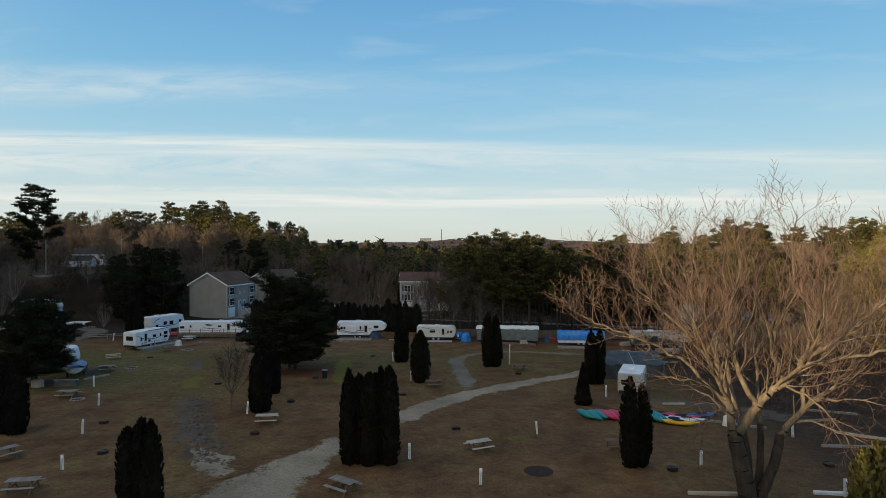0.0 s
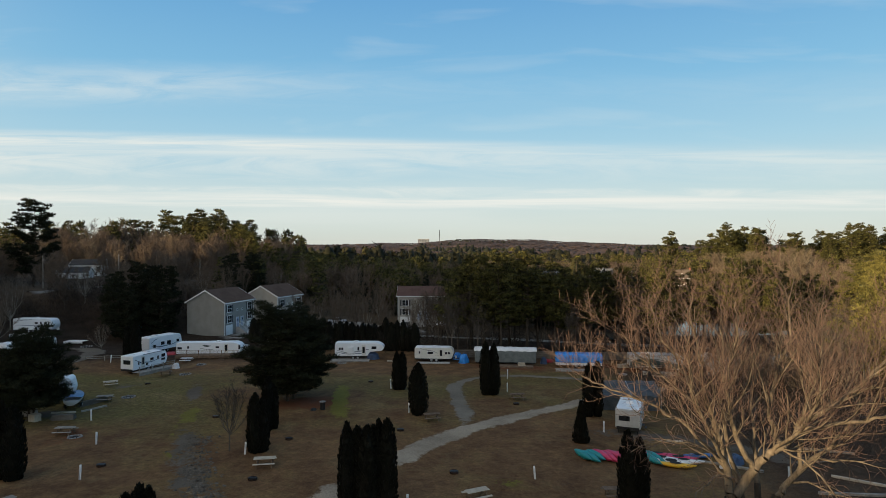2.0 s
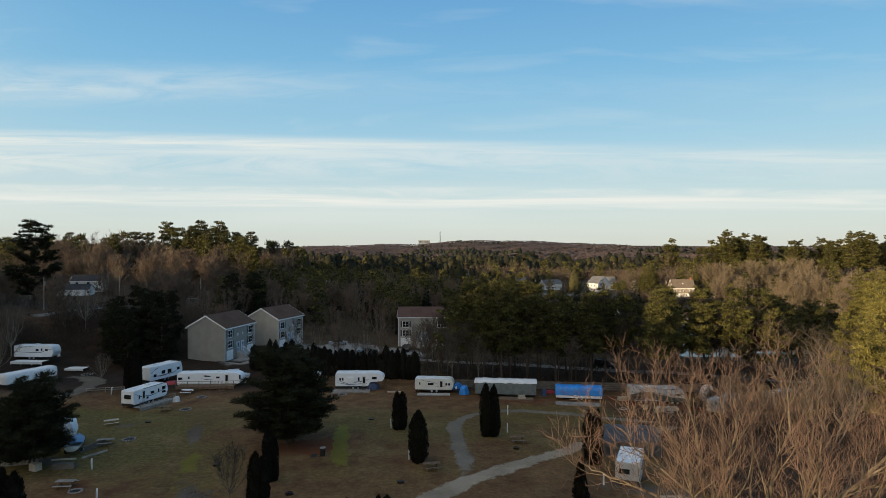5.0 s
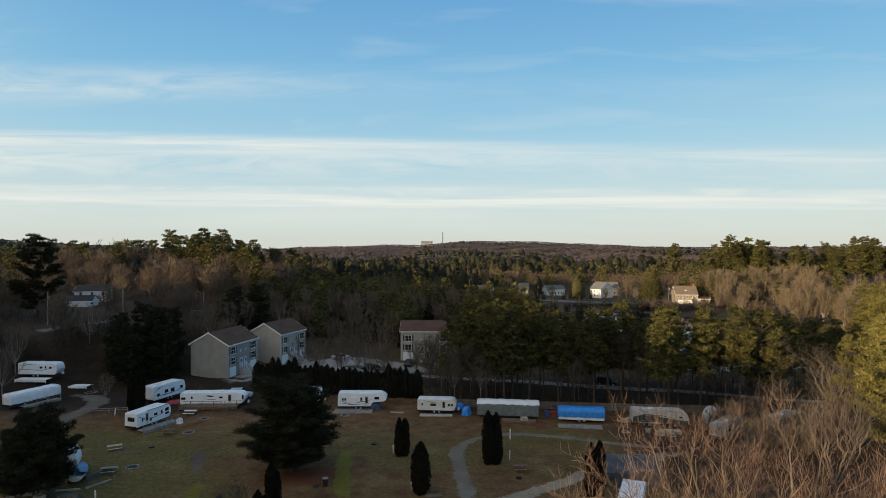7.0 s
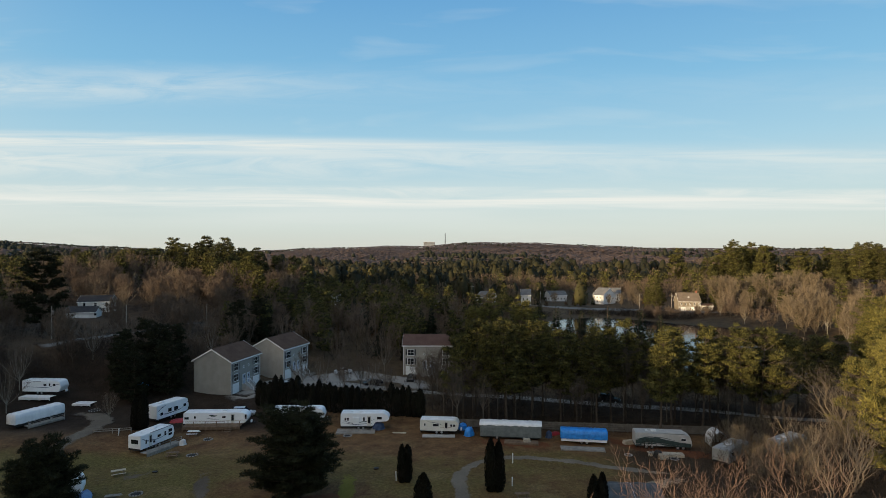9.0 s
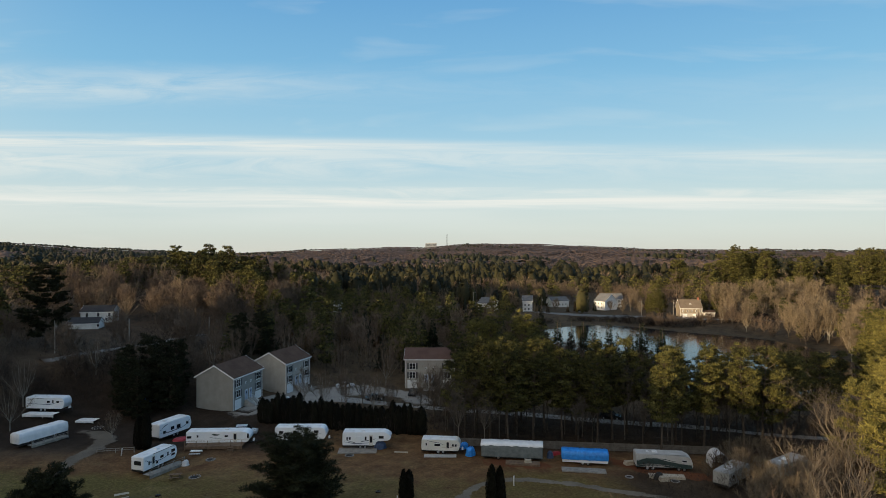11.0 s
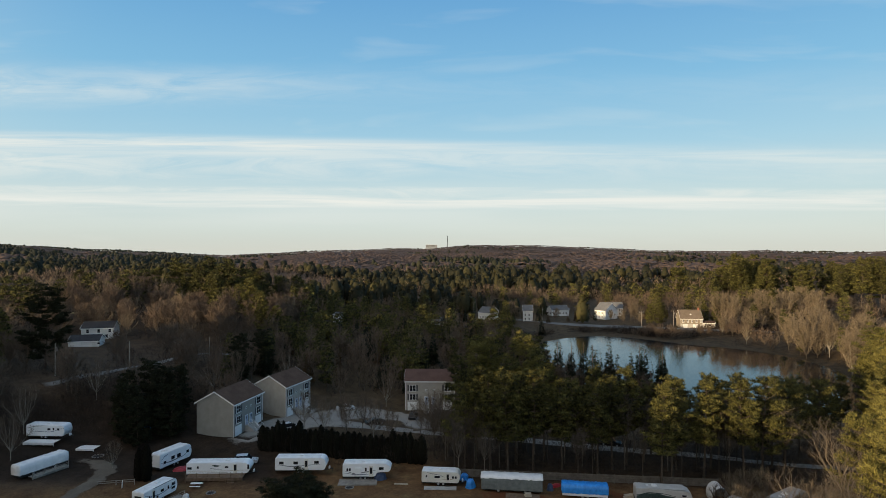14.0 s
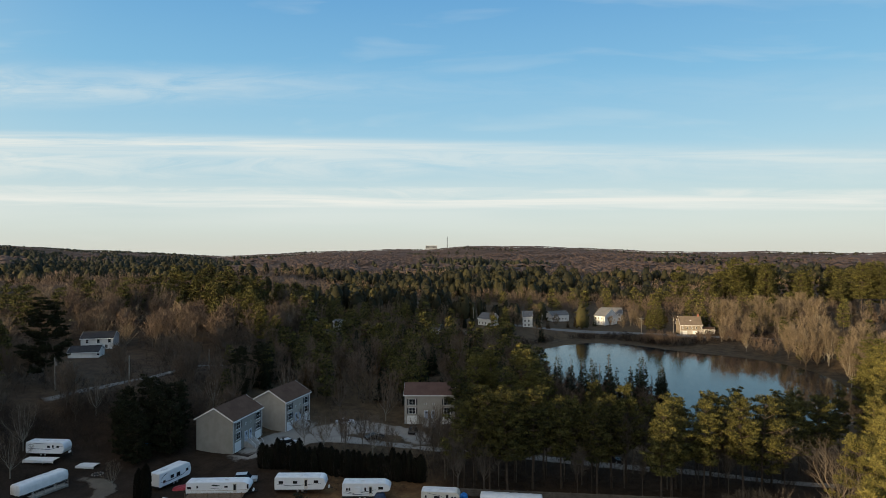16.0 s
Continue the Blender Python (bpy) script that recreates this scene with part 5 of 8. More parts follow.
PINE_K = lambda share, low, high: (share, MID_PINES, 16, low, high, "green white pine in mixed winter woods", "pine_tree")
SPRUCE_K = lambda share, low, high: (share, MID_SPRUCE, 12, low, high, "dark pointed spruce in mixed woods", "spruce_tree")
LARCH_K = lambda share, low, high: (share, LARCH, 11, low, high, "rusty brown conifer in mixed woods", "larch_tree")
BARE_K = lambda share, low, high: (share, MID_BARES[:3], 13, low, high, "leafless brown tree in winter woods", "bare_tree")
PALE_K = lambda share, low, high: (share, PALE_BARES, 13, low, high, "beige leafless tree with a rounded haze of twigs", "bare_tree")
BUSH_K = lambda share, low, high: (share, MID_BARES[3:], 9, low, high, "leafless brown multi-stemmed bush by the water", "bare_bush")
for x, y, h in ((-140, 280, 23), (-127, 272, 24), (-119, 266, 25), (-113, 276, 25), (-104, 268, 25), (-99, 262, 24), (-93, 272, 23), (-86, 268, 20), (-80, 276, 19), (-134, 262, 21), (-108, 258, 22), (-74, 282, 17), (-66, 280, 16), (-90, 246, 19), (-84, 238, 17), (-95, 240, 18), (-78, 230, 16), (-72, 226, 15), (-100, 250, 20), (-82, 250, 17), (-68, 214, 14), (-60, 206, 13), (-148, 270, 21), (-122, 284, 23), (-96, 282, 22), (-88, 258, 18), (-157, 276, 20), (-168, 268, 19)):
    tree(PINES[rng.choice((3, 4))], stand(x, y, rng.uniform(0, 360), h / 15.2), "tall white pine on the hillside skyline", "skyline pines", "pine_tree")
scatter(190, -240, -60, 190, 345, [(1.0, LIGHT_BARES, 13, 9, 15, "", "")], 45, "", "leafless grey-brown woods on the hillside")
scatter(130, -60, 62, 160, 345, [(1.0, LIGHT_BARES, 13, 7, 13, "", "")], 46, "", "leafless grey-brown woods behind the houses")
scatter(150, 20, 280, 345, 480, [(1.0, LIGHT_BARES, 13, 9, 14, "", "")], 47, "", "leafless tan woods beyond the pond")
scatter(80, 136, 240, 150, 335, [(1.0, LIGHT_BARES, 13, 7, 12, "", "")], 48, "", "leafless tan woods on the east shore")
scatter(60, -175, -62, 246, 292, [(1.0, LIGHT_BARES, 13, 13, 18, "", "")], 49, "", "tall leafless trees on the hillside skyline")
scatter(100, -190, -62, 195, 256, [PINE_K(0.20, 12, 17), BARE_K(0.76, 9, 13.5), LARCH_K(0.04, 8, 11)], 1, "hillside woods")
scatter(80, -260, -55, 250, 345, [PINE_K(0.8, 14, 20), LARCH_K(0.2, 8, 12)], 2, "hillside woods", "mixed pine and bare woods on the hillside")
scatter(170, -55, 32, 161, 232, [PINE_K(0.38, 9, 14), SPRUCE_K(0.28, 8, 13), LARCH_K(0.22, 8, 12), BARE_K(0.12, 7, 11)], 3, "woods behind the houses")
scatter(170, -62, 62, 225, 340, [PINE_K(0.5, 9, 15), SPRUCE_K(0.2, 8, 12), LARCH_K(0.3, 7, 11)], 4, "woods behind the houses", "dark mixed woods behind the houses")
for k in range(24):
    x, y = 27 + k * 1.35 + rng.uniform(-0.6, 0.6), 156 + rng.uniform(-3.5, 3.5)
    tree(rng.choice(SHORE_SPRUCE), stand(x, y, rng.uniform(0, 360), rng.uniform(14.5, 20) / 12), "slender dark spruce on the near shore", "spruces on the near shore", "spruce_tree")
scatter(14, 22, 56, 149, 160, [BARE_K(1.0, 10, 13)], 5, "trees on the near shore")
scatter(26, 56, 84, 148, 162, [PALE_K(0.6, 13, 17), BARE_K(0.4, 12, 16)], 15, "trees on the near shore")
scatter(75, 30, 270, 345, 470, [PINE_K(0.8, 12, 18), LARCH_K(0.2, 7, 11)], 6, "woods beyond the pond", "mixed woods beyond the pond houses")
scatter(9, 134, 150, 256, 300, [PALE_K(0.7, 8, 12), BUSH_K(0.3, 5, 8)], 27, "woods beyond the pond")
scatter(26, 152, 215, 240, 330, [PALE_K(0.6, 9, 13), PINE_K(0.4, 9, 15)], 7, "woods beyond the pond")
scatter(34, 134, 190, 160, 250, [PINE_K(0.3, 9, 13), PALE_K(0.4, 9, 13), BUSH_K(0.3, 6, 9)], 8, "east shore woods")
scatter(20, -64, -50, 132, 185, [PINE_K(0.15, 7, 9), BARE_K(0.85, 6, 10)], 9, "woods beside the hill road")
scatter(44, -140, -62, 128, 184, [BARE_K(1.0, 5, 10)], 10, "hillside woods")
scatter(46, 60, 150, 290, 306, [BUSH_K(1.0, 3, 5.5)], 11, "far shore bushes")
scatter(22, 148, 205, 300, 345, [PALE_K(0.75, 14, 19), PINE_K(0.25, 12, 17)], 33, "tall bare trees by the shore house")
# shore trees in the lightened twigs that stand in for sun
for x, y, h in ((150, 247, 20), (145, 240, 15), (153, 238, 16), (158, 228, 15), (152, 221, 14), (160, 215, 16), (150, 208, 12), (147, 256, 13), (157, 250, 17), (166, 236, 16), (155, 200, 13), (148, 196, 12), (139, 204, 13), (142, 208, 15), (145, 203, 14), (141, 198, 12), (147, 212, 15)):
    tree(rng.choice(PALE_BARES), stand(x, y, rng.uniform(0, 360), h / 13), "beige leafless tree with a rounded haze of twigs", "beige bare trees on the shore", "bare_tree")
scatter(8, 42, 64, 90, 102, [BUSH_K(1.0, 2.5, 4)], 36, "shrubs by the trailers")
for x, y, h in ((116.5, 327, 14), (112, 330, 12), (121, 334, 12), (142, 330, 12), (147, 326, 11)):
    tree(PINES[4], stand(x, y, rng.uniform(0, 360), h / 16), "round green pine beside the shore house", "pines by the shore house", "pine_tree")

for x, y, h, kind in ((30, 340, 8, 0), (37, 337, 7, 1), (52, 343, 9, 1), (57, 338, 6, 0), (76, 352, 8, 0), (82, 345, 6, 2), (88, 355, 7, 1), (14, 344, 9, 1), (108, 333, 7, 2), (101, 342, 8, 2), (96, 350, 7, 2), (63, 345, 8, 2), (40, 342, 9, 2), (26, 346, 9, 2), (84, 372, 10, 2), (110, 350, 11, 2), (8, 338, 9, 0), (70, 346, 5, 0)):
    pair = (LARCH[0], MID_SPRUCE[0], PALE_BARES[0])[kind]
    tree(pair, stand(x, y, rng.uniform(0, 360), h / (11, 12, 13)[kind]), ("rusty brown conifer beside the pond houses", "dark spruce beside the pond houses", "beige leafless tree beside the pond houses")[kind], "trees by the pond houses", ("larch_tree", "spruce_tree", "bare_tree")[kind])

# ---- far woods, each a single mass ----
def woods(name, mat, label, count, near, far_, low, high, tris, seed, wide, az0=-0.95, az1=0.95, spiky=False, patch=None, grain=0.55, slim=None, box=None, core=0):
    """Many far trees in one mesh: each a lumpy closed crown (core: how many sides it has), ragged with loose sprays."""
    rng = np.random.RandomState(seed)
    d = np.sqrt(rng.uniform(near ** 2, far_ ** 2, count * 2))
    az = rng.uniform(az0, az1, count * 2)
    x, y = d * np.sin(az), d * np.cos(az)
    if box:
        x, y = rng.uniform(box[0], box[1], count * 3), rng.uniform(box[2], box[3], count * 3)
        free = np.array([clear(a, b) for a, b in zip(x, y)])
        x, y = x[free], y[free]
    for a, b, c in KEEP_CLEAR:
        free = np.hypot(x - a, y - b) > c
        x, y = x[free], y[free]
    field = np.sin(x / 91.0 + 1.3) + np.sin(y / 93.0 + 0.4 * np.sin(x / 120.0)) + np.sin((x + y) / 57.0 + 2) + rng.normal(0, 0.22, len(x)) - 1.2 * np.clip((np.hypot(x, y) - 1000) / 350, 0, 1) + 0.4 * (np.hypot(x, y) < 1050)
    field += 2.0 * np.clip((-x / np.maximum(y, 60) - 0.28) / 0.2, 0, 1) * (np.hypot(x, y) > 700)
    ok = field > 0.25 if patch == 1 else (field < 0.6 if patch == 0 else field > -9)
    x, y = x[ok][:count], y[ok][:count]
    z = lie(x, y)
    n = len(x)
    h = rng.uniform(low, high, n) * (0.85 + 0.25 * np.sin(x / 33.0) * np.sin(y / 41.0 + 1)) * np.where((rng.uniform(size=n) > 0.93) & (np.hypot(x, y) < 1500), 1.22, 1.0)
    r = h * wide * rng.uniform(0.7, 1.2, n)
    shade = rng.uniform(-0.3, 0.3, n)
    verts, loops, starts, tints, smooth = [], [], [], [], []
    base = first = 0
    if core:
        # rings of the crown from its foot to its top, each point pushed in or out
        rings = ((0.10, 0.66), (0.38, 1.0), (0.68, 0.84), (0.91, 0.48)) if spiky else ((0.78, 1.0), (0.92, 0.6))
        if core < 6 and spiky:
            rings = rings[1:]
        k = len(rings)
        a = np.arange(core) * 2 * np.pi / core + rng.uniform(0, 6.28, (n, 1))
        pts = []
        for t, g in rings:
            rr = r[:, None] * g * 0.9 * rng.uniform(0.68, 1.2, (n, core))
            lift = 0.07 if spiky else 0.03
            pts.append(np.stack([x[:, None] + rr * np.cos(a), y[:, None] + rr * np.sin(a), z[:, None] + h[:, None] * (t + rng.uniform(-lift, lift, (n, core)))], -1))
        pts = np.concatenate(pts + [np.stack([x, y, z + h], -1)[:, None]], 1)
        per = k * core + 1
        quad = [(i * core + j, i * core + (j + 1) % core, (i + 1) * core + (j + 1) % core, (i + 1) * core + j) for i in range(k - 1) for j in range(core)]
        cap = [((k - 1) * core + j, (k - 1) * core + (j + 1) % core, k * core) for j in range(core)]
        flat = np.array([i for f in quad for i in f] + [i for f in cap for i in f], np.int32)
        begin = np.array([4 * i for i in range(len(quad))] + [4 * len(quad) + 3 * i for i in range(len(cap))], np.int32)
        verts.append(pts.reshape(-1, 3))
        loops.append((flat[None] + np.arange(n)[:, None] * per).ravel())
        starts.append((begin[None] + np.arange(n)[:, None] * len(flat)).ravel())
        tints.append(np.repeat(shade, per))
        smooth.append(np.ones(n * len(begin), bool))
        base, first = n * per, n * len(flat)
    t = rng.uniform(0.12, 1.0, (n, tris))
    a = rng.uniform(0, 2 * np.pi, (n, tris))
    shell = np.sqrt(1 - np.clip((t - 0.1) / 0.95, 0, 1) ** (1.2 if spiky else 3.0)) * rng.uniform(0.8 if core else 0.35, 1, (n, tris))
    c = np.stack([x[:, None] + r[:, None] * shell * np.cos(a), y[:, None] + r[:, None] * shell * np.sin(a), z[:, None] + h[:, None] * t], -1)
    size = (r * grain)[:, None, None] * rng.uniform(0.6, 1.2, (n, tris, 1))
    out = np.stack([np.cos(a) * 0.6, np.sin(a) * 0.6, np.full_like(a, 0.5)], -1) + rng.normal(0, 0.35, (n, tris, 3))
    if not spiky:
        out[..., 2] += 0.5 if (slim or 0) < 0.4 else 0.0
    side = np.cross(out, rng.normal(0, 1, (n, tris, 3)))
    side /= np.linalg.norm(side, axis=-1, keepdims=True) + 1e-6
    slim = slim or (0.32 if not spiky else 0.55)
    p0, p1, p2 = c + out * size, c - out * size * 0.5 + side * size * slim, c - out * size * 0.5 - side * size * slim
    loose = np.stack([p0, p1, p2], 2).reshape(-1, 3)
    verts.append(loose)
    loops.append(np.arange(len(loose), dtype=np.int32) + base)
    starts.append(np.arange(0, len(loose), 3, dtype=np.int32) + first)
    tints.append(np.repeat(shade, tris * 3))
    smooth.append(np.zeros(n * tris, bool))
    verts, loops, starts = np.concatenate(verts), np.concatenate(loops), np.concatenate(starts)
    me = bpy.data.meshes.new(name)
    me.vertices.add(len(verts))
    me.vertices.foreach_set("co", verts.ravel())
    me.loops.add(len(loops))
    me.loops.foreach_set("vertex_index", loops.astype(np.int32))
    me.polygons.add(len(starts))
    me.polygons.foreach_set("loop_start", starts.astype(np.int32))
    me.polygons.foreach_set("use_smooth", np.concatenate(smooth))
    me.update(calc_edges=True)
    me.attributes.new("shade", "FLOAT", "POINT").data.foreach_set("value", np.concatenate(tints))
    me.materials.append(MATS[mat])
    tagged(new(name, me), label, "woods", kind="stuff")


woods("pine_woods", "far_pine", "evergreen pine woods beyond the valley", 1050, 345, 600, 12, 20, 70, 1, 0.28, spiky=True, patch=1, grain=0.36, core=8)
woods("bare_woods", "far_bare", "leafless brown winter woods", 900, 345, 600, 8, 15, 110, 2, 0.42, patch=0, grain=0.22, slim=0.14)
woods("pine_woods", "far_pine", "evergreen pine woods rolling to the ridge", 1800, 600, 1000, 8, 19, 30, 20, 0.40, spiky=True, patch=1, grain=0.36, core=8)
woods("bare_woods", "far_bare", "leafless brown woods rolling to the ridge", 2600, 600, 1000, 8, 13, 34, 21, 0.52, patch=0, grain=0.22, slim=0.18)
woods("pine_woods", "ridge_pine", "distant evergreen woods below the ridge", 3200, 1000, 1700, 10, 17, 4, 3, 0.42, spiky=True, patch=1, grain=0.5, core=6)
woods("bare_woods", "ridge_bare", "distant leafless woods below the ridge", 7500, 1000, 1700, 8, 11, 5, 4, 0.8, patch=0, grain=0.16, slim=0.25, core=5)
woods("pine_woods", "ridge_pine", "dark distant pines on the ridge", 3600, 1700, 2650, 6, 9, 1, 5, 0.7, spiky=True, patch=1, core=5)
woods("bare_woods", "ridge_bare", "brown distant woods on the ridge", 14000, 1700, 2650, 4.5, 6, 1, 6, 1.5, patch=0, grain=0.1, slim=0.3, core=5)
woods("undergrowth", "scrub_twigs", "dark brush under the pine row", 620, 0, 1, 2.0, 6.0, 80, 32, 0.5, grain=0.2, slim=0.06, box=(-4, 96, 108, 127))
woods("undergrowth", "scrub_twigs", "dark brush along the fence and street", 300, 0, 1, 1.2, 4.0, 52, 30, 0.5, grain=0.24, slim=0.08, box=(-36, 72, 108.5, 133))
woods("undergrowth", "scrub_twigs", "dark brush and briars by the pines", 160, 0, 1, 1.5, 5.0, 52, 31, 0.5, grain=0.24, slim=0.08, box=(-92, -54, 123, 140))
woods("undergrowth", "scrub_twigs", "grey tangled brush beyond the white trailers", 300, 0, 1, 2.0, 6.0, 70, 34, 0.5, grain=0.22, slim=0.05, box=(-114, -76, 112, 142))
woods("undergrowth", "scrub_twigs", "brown undergrowth and brush between the trees", 800, 0, 1, 2.5, 6, 52, 8, 0.5, grain=0.24, slim=0.10, box=(-60, 40, 160, 340))
woods("undergrowth", "scrub_twigs", "brown undergrowth on the hillside", 700, 0, 1, 2.5, 6, 52, 9, 0.5, grain=0.24, slim=0.10, box=(-230, -58, 186, 345))
woods("undergrowth", "scrub_twigs", "brown brush along the pond's east shore", 500, 0, 1, 2.5, 6, 52, 10, 0.5, grain=0.24, slim=0.10, box=(128, 240, 120, 345))
woods("undergrowth", "scrub_twigs", "dark tangled brush in the yard behind the maple", 330, 0, 1, 1.2, 4.2, 80, 33, 0.55, grain=0.2, slim=0.06, box=(28, 62, 50, 92))
woods("undergrowth", "scrub_twigs", "brown brush beside the lane and pines", 170, 0, 1, 1.5, 4.5, 52, 11, 0.5, grain=0.24, slim=0.08, box=(40, 110, 52, 124))
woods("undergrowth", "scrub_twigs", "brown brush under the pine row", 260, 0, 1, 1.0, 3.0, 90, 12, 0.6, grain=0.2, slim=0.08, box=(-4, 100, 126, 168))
woods("undergrowth", "scrub_twigs", "brown brush by the west track", 420, 0, 1, 1.5, 4.5, 52, 13, 0.5, grain=0.24, slim=0.08, box=(-135, -58, 123, 186))
woods("undergrowth", "scrub_twigs", "brown brush along the far pond bank", 700, 0, 1, 1.2, 3.4, 55, 14, 0.8, grain=0.25, slim=0.12, box=(30, 168, 286, 318))
# unseen trees on the rise to the west and behind the field, added as sun block
woods("pine_woods", "far_pine", "unseen woods on the west rise, added to shade the field", 1700, 95, 290, 13, 17, 26, 7, 0.34, -2.5, -0.86, spiky=True)

# ---- trailers ----
def along(p0, p1, z=None):
    """A pose at p0 whose x points at p1; y points away to its left."""
    a = math.atan2(p1[1] - p0[1], p1[0] - p0[0])
    return Matrix.Translation((p0[0], p0[1], at(*p0) if z is None else z)) @ Matrix.Rotation(a, 4, "Z")


def wheel(parent, x, y, r=0.36, w=0.22):
    s = Shape()
    ring = [(r * math.cos(a), r + r * math.sin(a)) for a in np.linspace(0, 2 * math.pi, 18, endpoint=False)]
    s.prism([(x + a, b - 0.02) for a, b in ring], y, y + w, 0.04)
    t = part("wheel", s, "rubber", parent)
    s = Shape()
    s.prism([(x + a * 0.58, r + (b - r) * 0.58 - 0.02) for a, b in ring], y - 0.012, y + 0.02, 0.01)
    part("rim", s, "aluminium", t)


def pane(parent, x0, x1, z0, z1, y=0.0, name="window", frame_mat="white_plastic", glass="dark_glass"):
    s = Shape()
    s.box(x0 - 0.05, x1 + 0.05, y - 0.03, y + 0.02, z0 - 0.05, z1 + 0.05, None, 0.015)
    t = part(name, s, frame_mat, parent)
    s = Shape()
    s.box(x0, x1, y - 0.04, y - 0.02, z0, z1)
    part("glass", s, glass, t)
    return t


def swoosh(parent, points, mat, y=-0.012):
    """A painted band on a side: rows of x, z, half height."""
    s = Shape()
    rows = []
    for k in range(len(points) - 1):
        (a, b, c), (d, e, f) = points[k], points[k + 1]
        for i in range(4):
            t = i / 4
            rows.append((a + (d - a) * t, b + (e - b) * (3 * t * t - 2 * t ** 3), c + (f - c) * t))
    rows.append(points[-1])
    s.prism([(x, z - h) for x, z, h in rows] + [(x, z + h) for x, z, h in reversed(rows)], y, 0.01)
    part("stripe", s, mat, parent)


def trailer(p0, p1, length, height, label, style="travel", mat="white_gelcoat", windows=(), door=None, stripes=(), wheels=(0.55,), ac=(0.4,), width=2.45, nose=True, group="parked trailers", roof="white_membrane", end_window=None, slide=None):
    t = thing("travel_trailer" if style != "fifth" else "fifth_wheel_trailer", along(p0, p1), label, "trailer", group)
    h, l = height, length
    if style == "fifth":
        outline = [(0.05, 0.72), (l * 0.66, 0.72), (l * 0.685, 0.9), (l * 0.70, h * 0.42), (l * 0.73, h * 0.48), (l * 0.95, h * 0.53), (l * 0.99, h * 0.62), (l, h * 0.74), (l * 0.97, h * 0.87), (l * 0.9, h * 0.98), (l * 0.75, h), (0.25, h * 0.985), (0.04, h * 0.94), (0, 1.2)]
    elif style == "motor":
        outline = [(0.1, 0.55), (l * 0.98, 0.55), (l, 0.9), (l * 0.99, 1.5), (l * 0.96, h * 0.86), (l * 0.9, h * 0.93), (l * 0.45, h * 0.97), (0.1, h), (0, h * 0.95), (0, 0.7)]
    else:
        outline = [(0.06, 0.6), (l * 0.93, 0.6), (l * 0.965, 0.8), (l, 1.5), (l * 0.995, 1.9), (l * 0.965, h * 0.9), (l * 0.93, h * 0.985), (l * 0.9, h), (0.15, h), (0.03, h * 0.97), (0, 1.0)]
    s = Shape()
    s.prism(outline, 0, width, 0.05)
    body = part("body", s, mat, t)
    s = Shape()
    s.box(0.12, l * 0.88, 0.08, width - 0.08, h - 0.02, h + 0.05, None, 0.02)
    part("roof", s, roof, t)
    s = Shape()
    s.box(0.0, l * 0.62, 0.12, width - 0.12, 0.42, 0.74)
    part("chassis", s, "dark_metal", t)
    for x0, x1, z0, z1 in windows:
        pane(t, x0, x1, z0, z1)
    if end_window:
        s = Shape()
        s.box(-0.03, 0.02, width * end_window[0], width * end_window[1], end_window[2], end_window[3])
        part("window", s, "dark_glass", t, "dark rear window")
    if slide:
        s = Shape()
        s.box(slide[0], slide[1], -0.35, 0.1, slide[2], slide[3], None, 0.04)
        part("slide_out", s, mat, t)
    if door is not None:
        s = Shape()
        s.box(door, door + 0.68, -0.035, 0.02, 0.7, min(2.6, height - 0.2), None, 0.02)
        d = part("door", s, "cream_gelcoat", t)
        s = Shape()
        s.box(door + 0.13, door + 0.55, -0.05, -0.03, min(1.25, height * 0.45), min(2.35, height - 0.35))
        part("glass", s, "dark_glass", d)
        s = Shape()
        for k in range(2):
            s.box(door, door + 0.68, -0.25 - 0.25 * k, -0.02 - 0.25 * k, 0.45 - 0.25 * k, 0.5 - 0.25 * k)
        part("step", s, "dark_metal", t)
    for points, smat in stripes:
        swoosh(t, points, smat)
    for x in ac:
        s = Shape()
        s.prism([(l * x - 0.45, h), (l * x + 0.45, h), (l * x + 0.38, h + 0.24), (l * x - 0.3, h + 0.28)], width * 0.35, width * 0.65, 0.05)
        part("air_conditioner", s, "white_plastic", t)
    s = Shape()
    s.box(l * 0.2, l * 0.2 + 0.4, width * 0.4, width * 0.6, h + 0.04, h + 0.14, None, 0.03)
    part("roof_vent", s, "white_plastic", t)
    for x in wheels:
        for dx in (-0.43, 0.43):
            wheel(t, l * x + dx, 0.06)
            wheel(t, l * x + dx, width - 0.28)
    s = Shape()
    for x in (0.25, l * 0.62):
        s.tube((x, 0.3, -0.02), (x, 0.3, 0.6), 0.04, 0.04, 6)
        s.tube((x, width - 0.3, -0.02), (x, width - 0.3, 0.6), 0.04, 0.04, 6)
    part("jack", s, "dark_metal", t)
    if style == "travel" and nose:
        s = Shape()
        s.tube((l * 0.95, width * 0.2, 0.5), (l + 1.1, width * 0.5, 0.5), 0.05, 0.05, 5)
        s.tube((l * 0.95, width * 0.8, 0.5), (l + 1.1, width * 0.5, 0.5), 0.05, 0.05, 5)
        s.tube((l + 0.9, width * 0.5, -0.02), (l + 0.9, width * 0.5, 0.75), 0.04, 0.04, 5)
        part("hitch", s, "dark_metal", t)
        for dy in (-0.18, 0.18):
            s = Shape()
            s.lathe([(0.02, 0.5), (0.15, 0.53), (0.15, 0.85), (0.06, 0.98)], 8, (l + 0.35, width * 0.5 + dy))
            part("gas_bottle", s, "white_plastic", t)
    return t


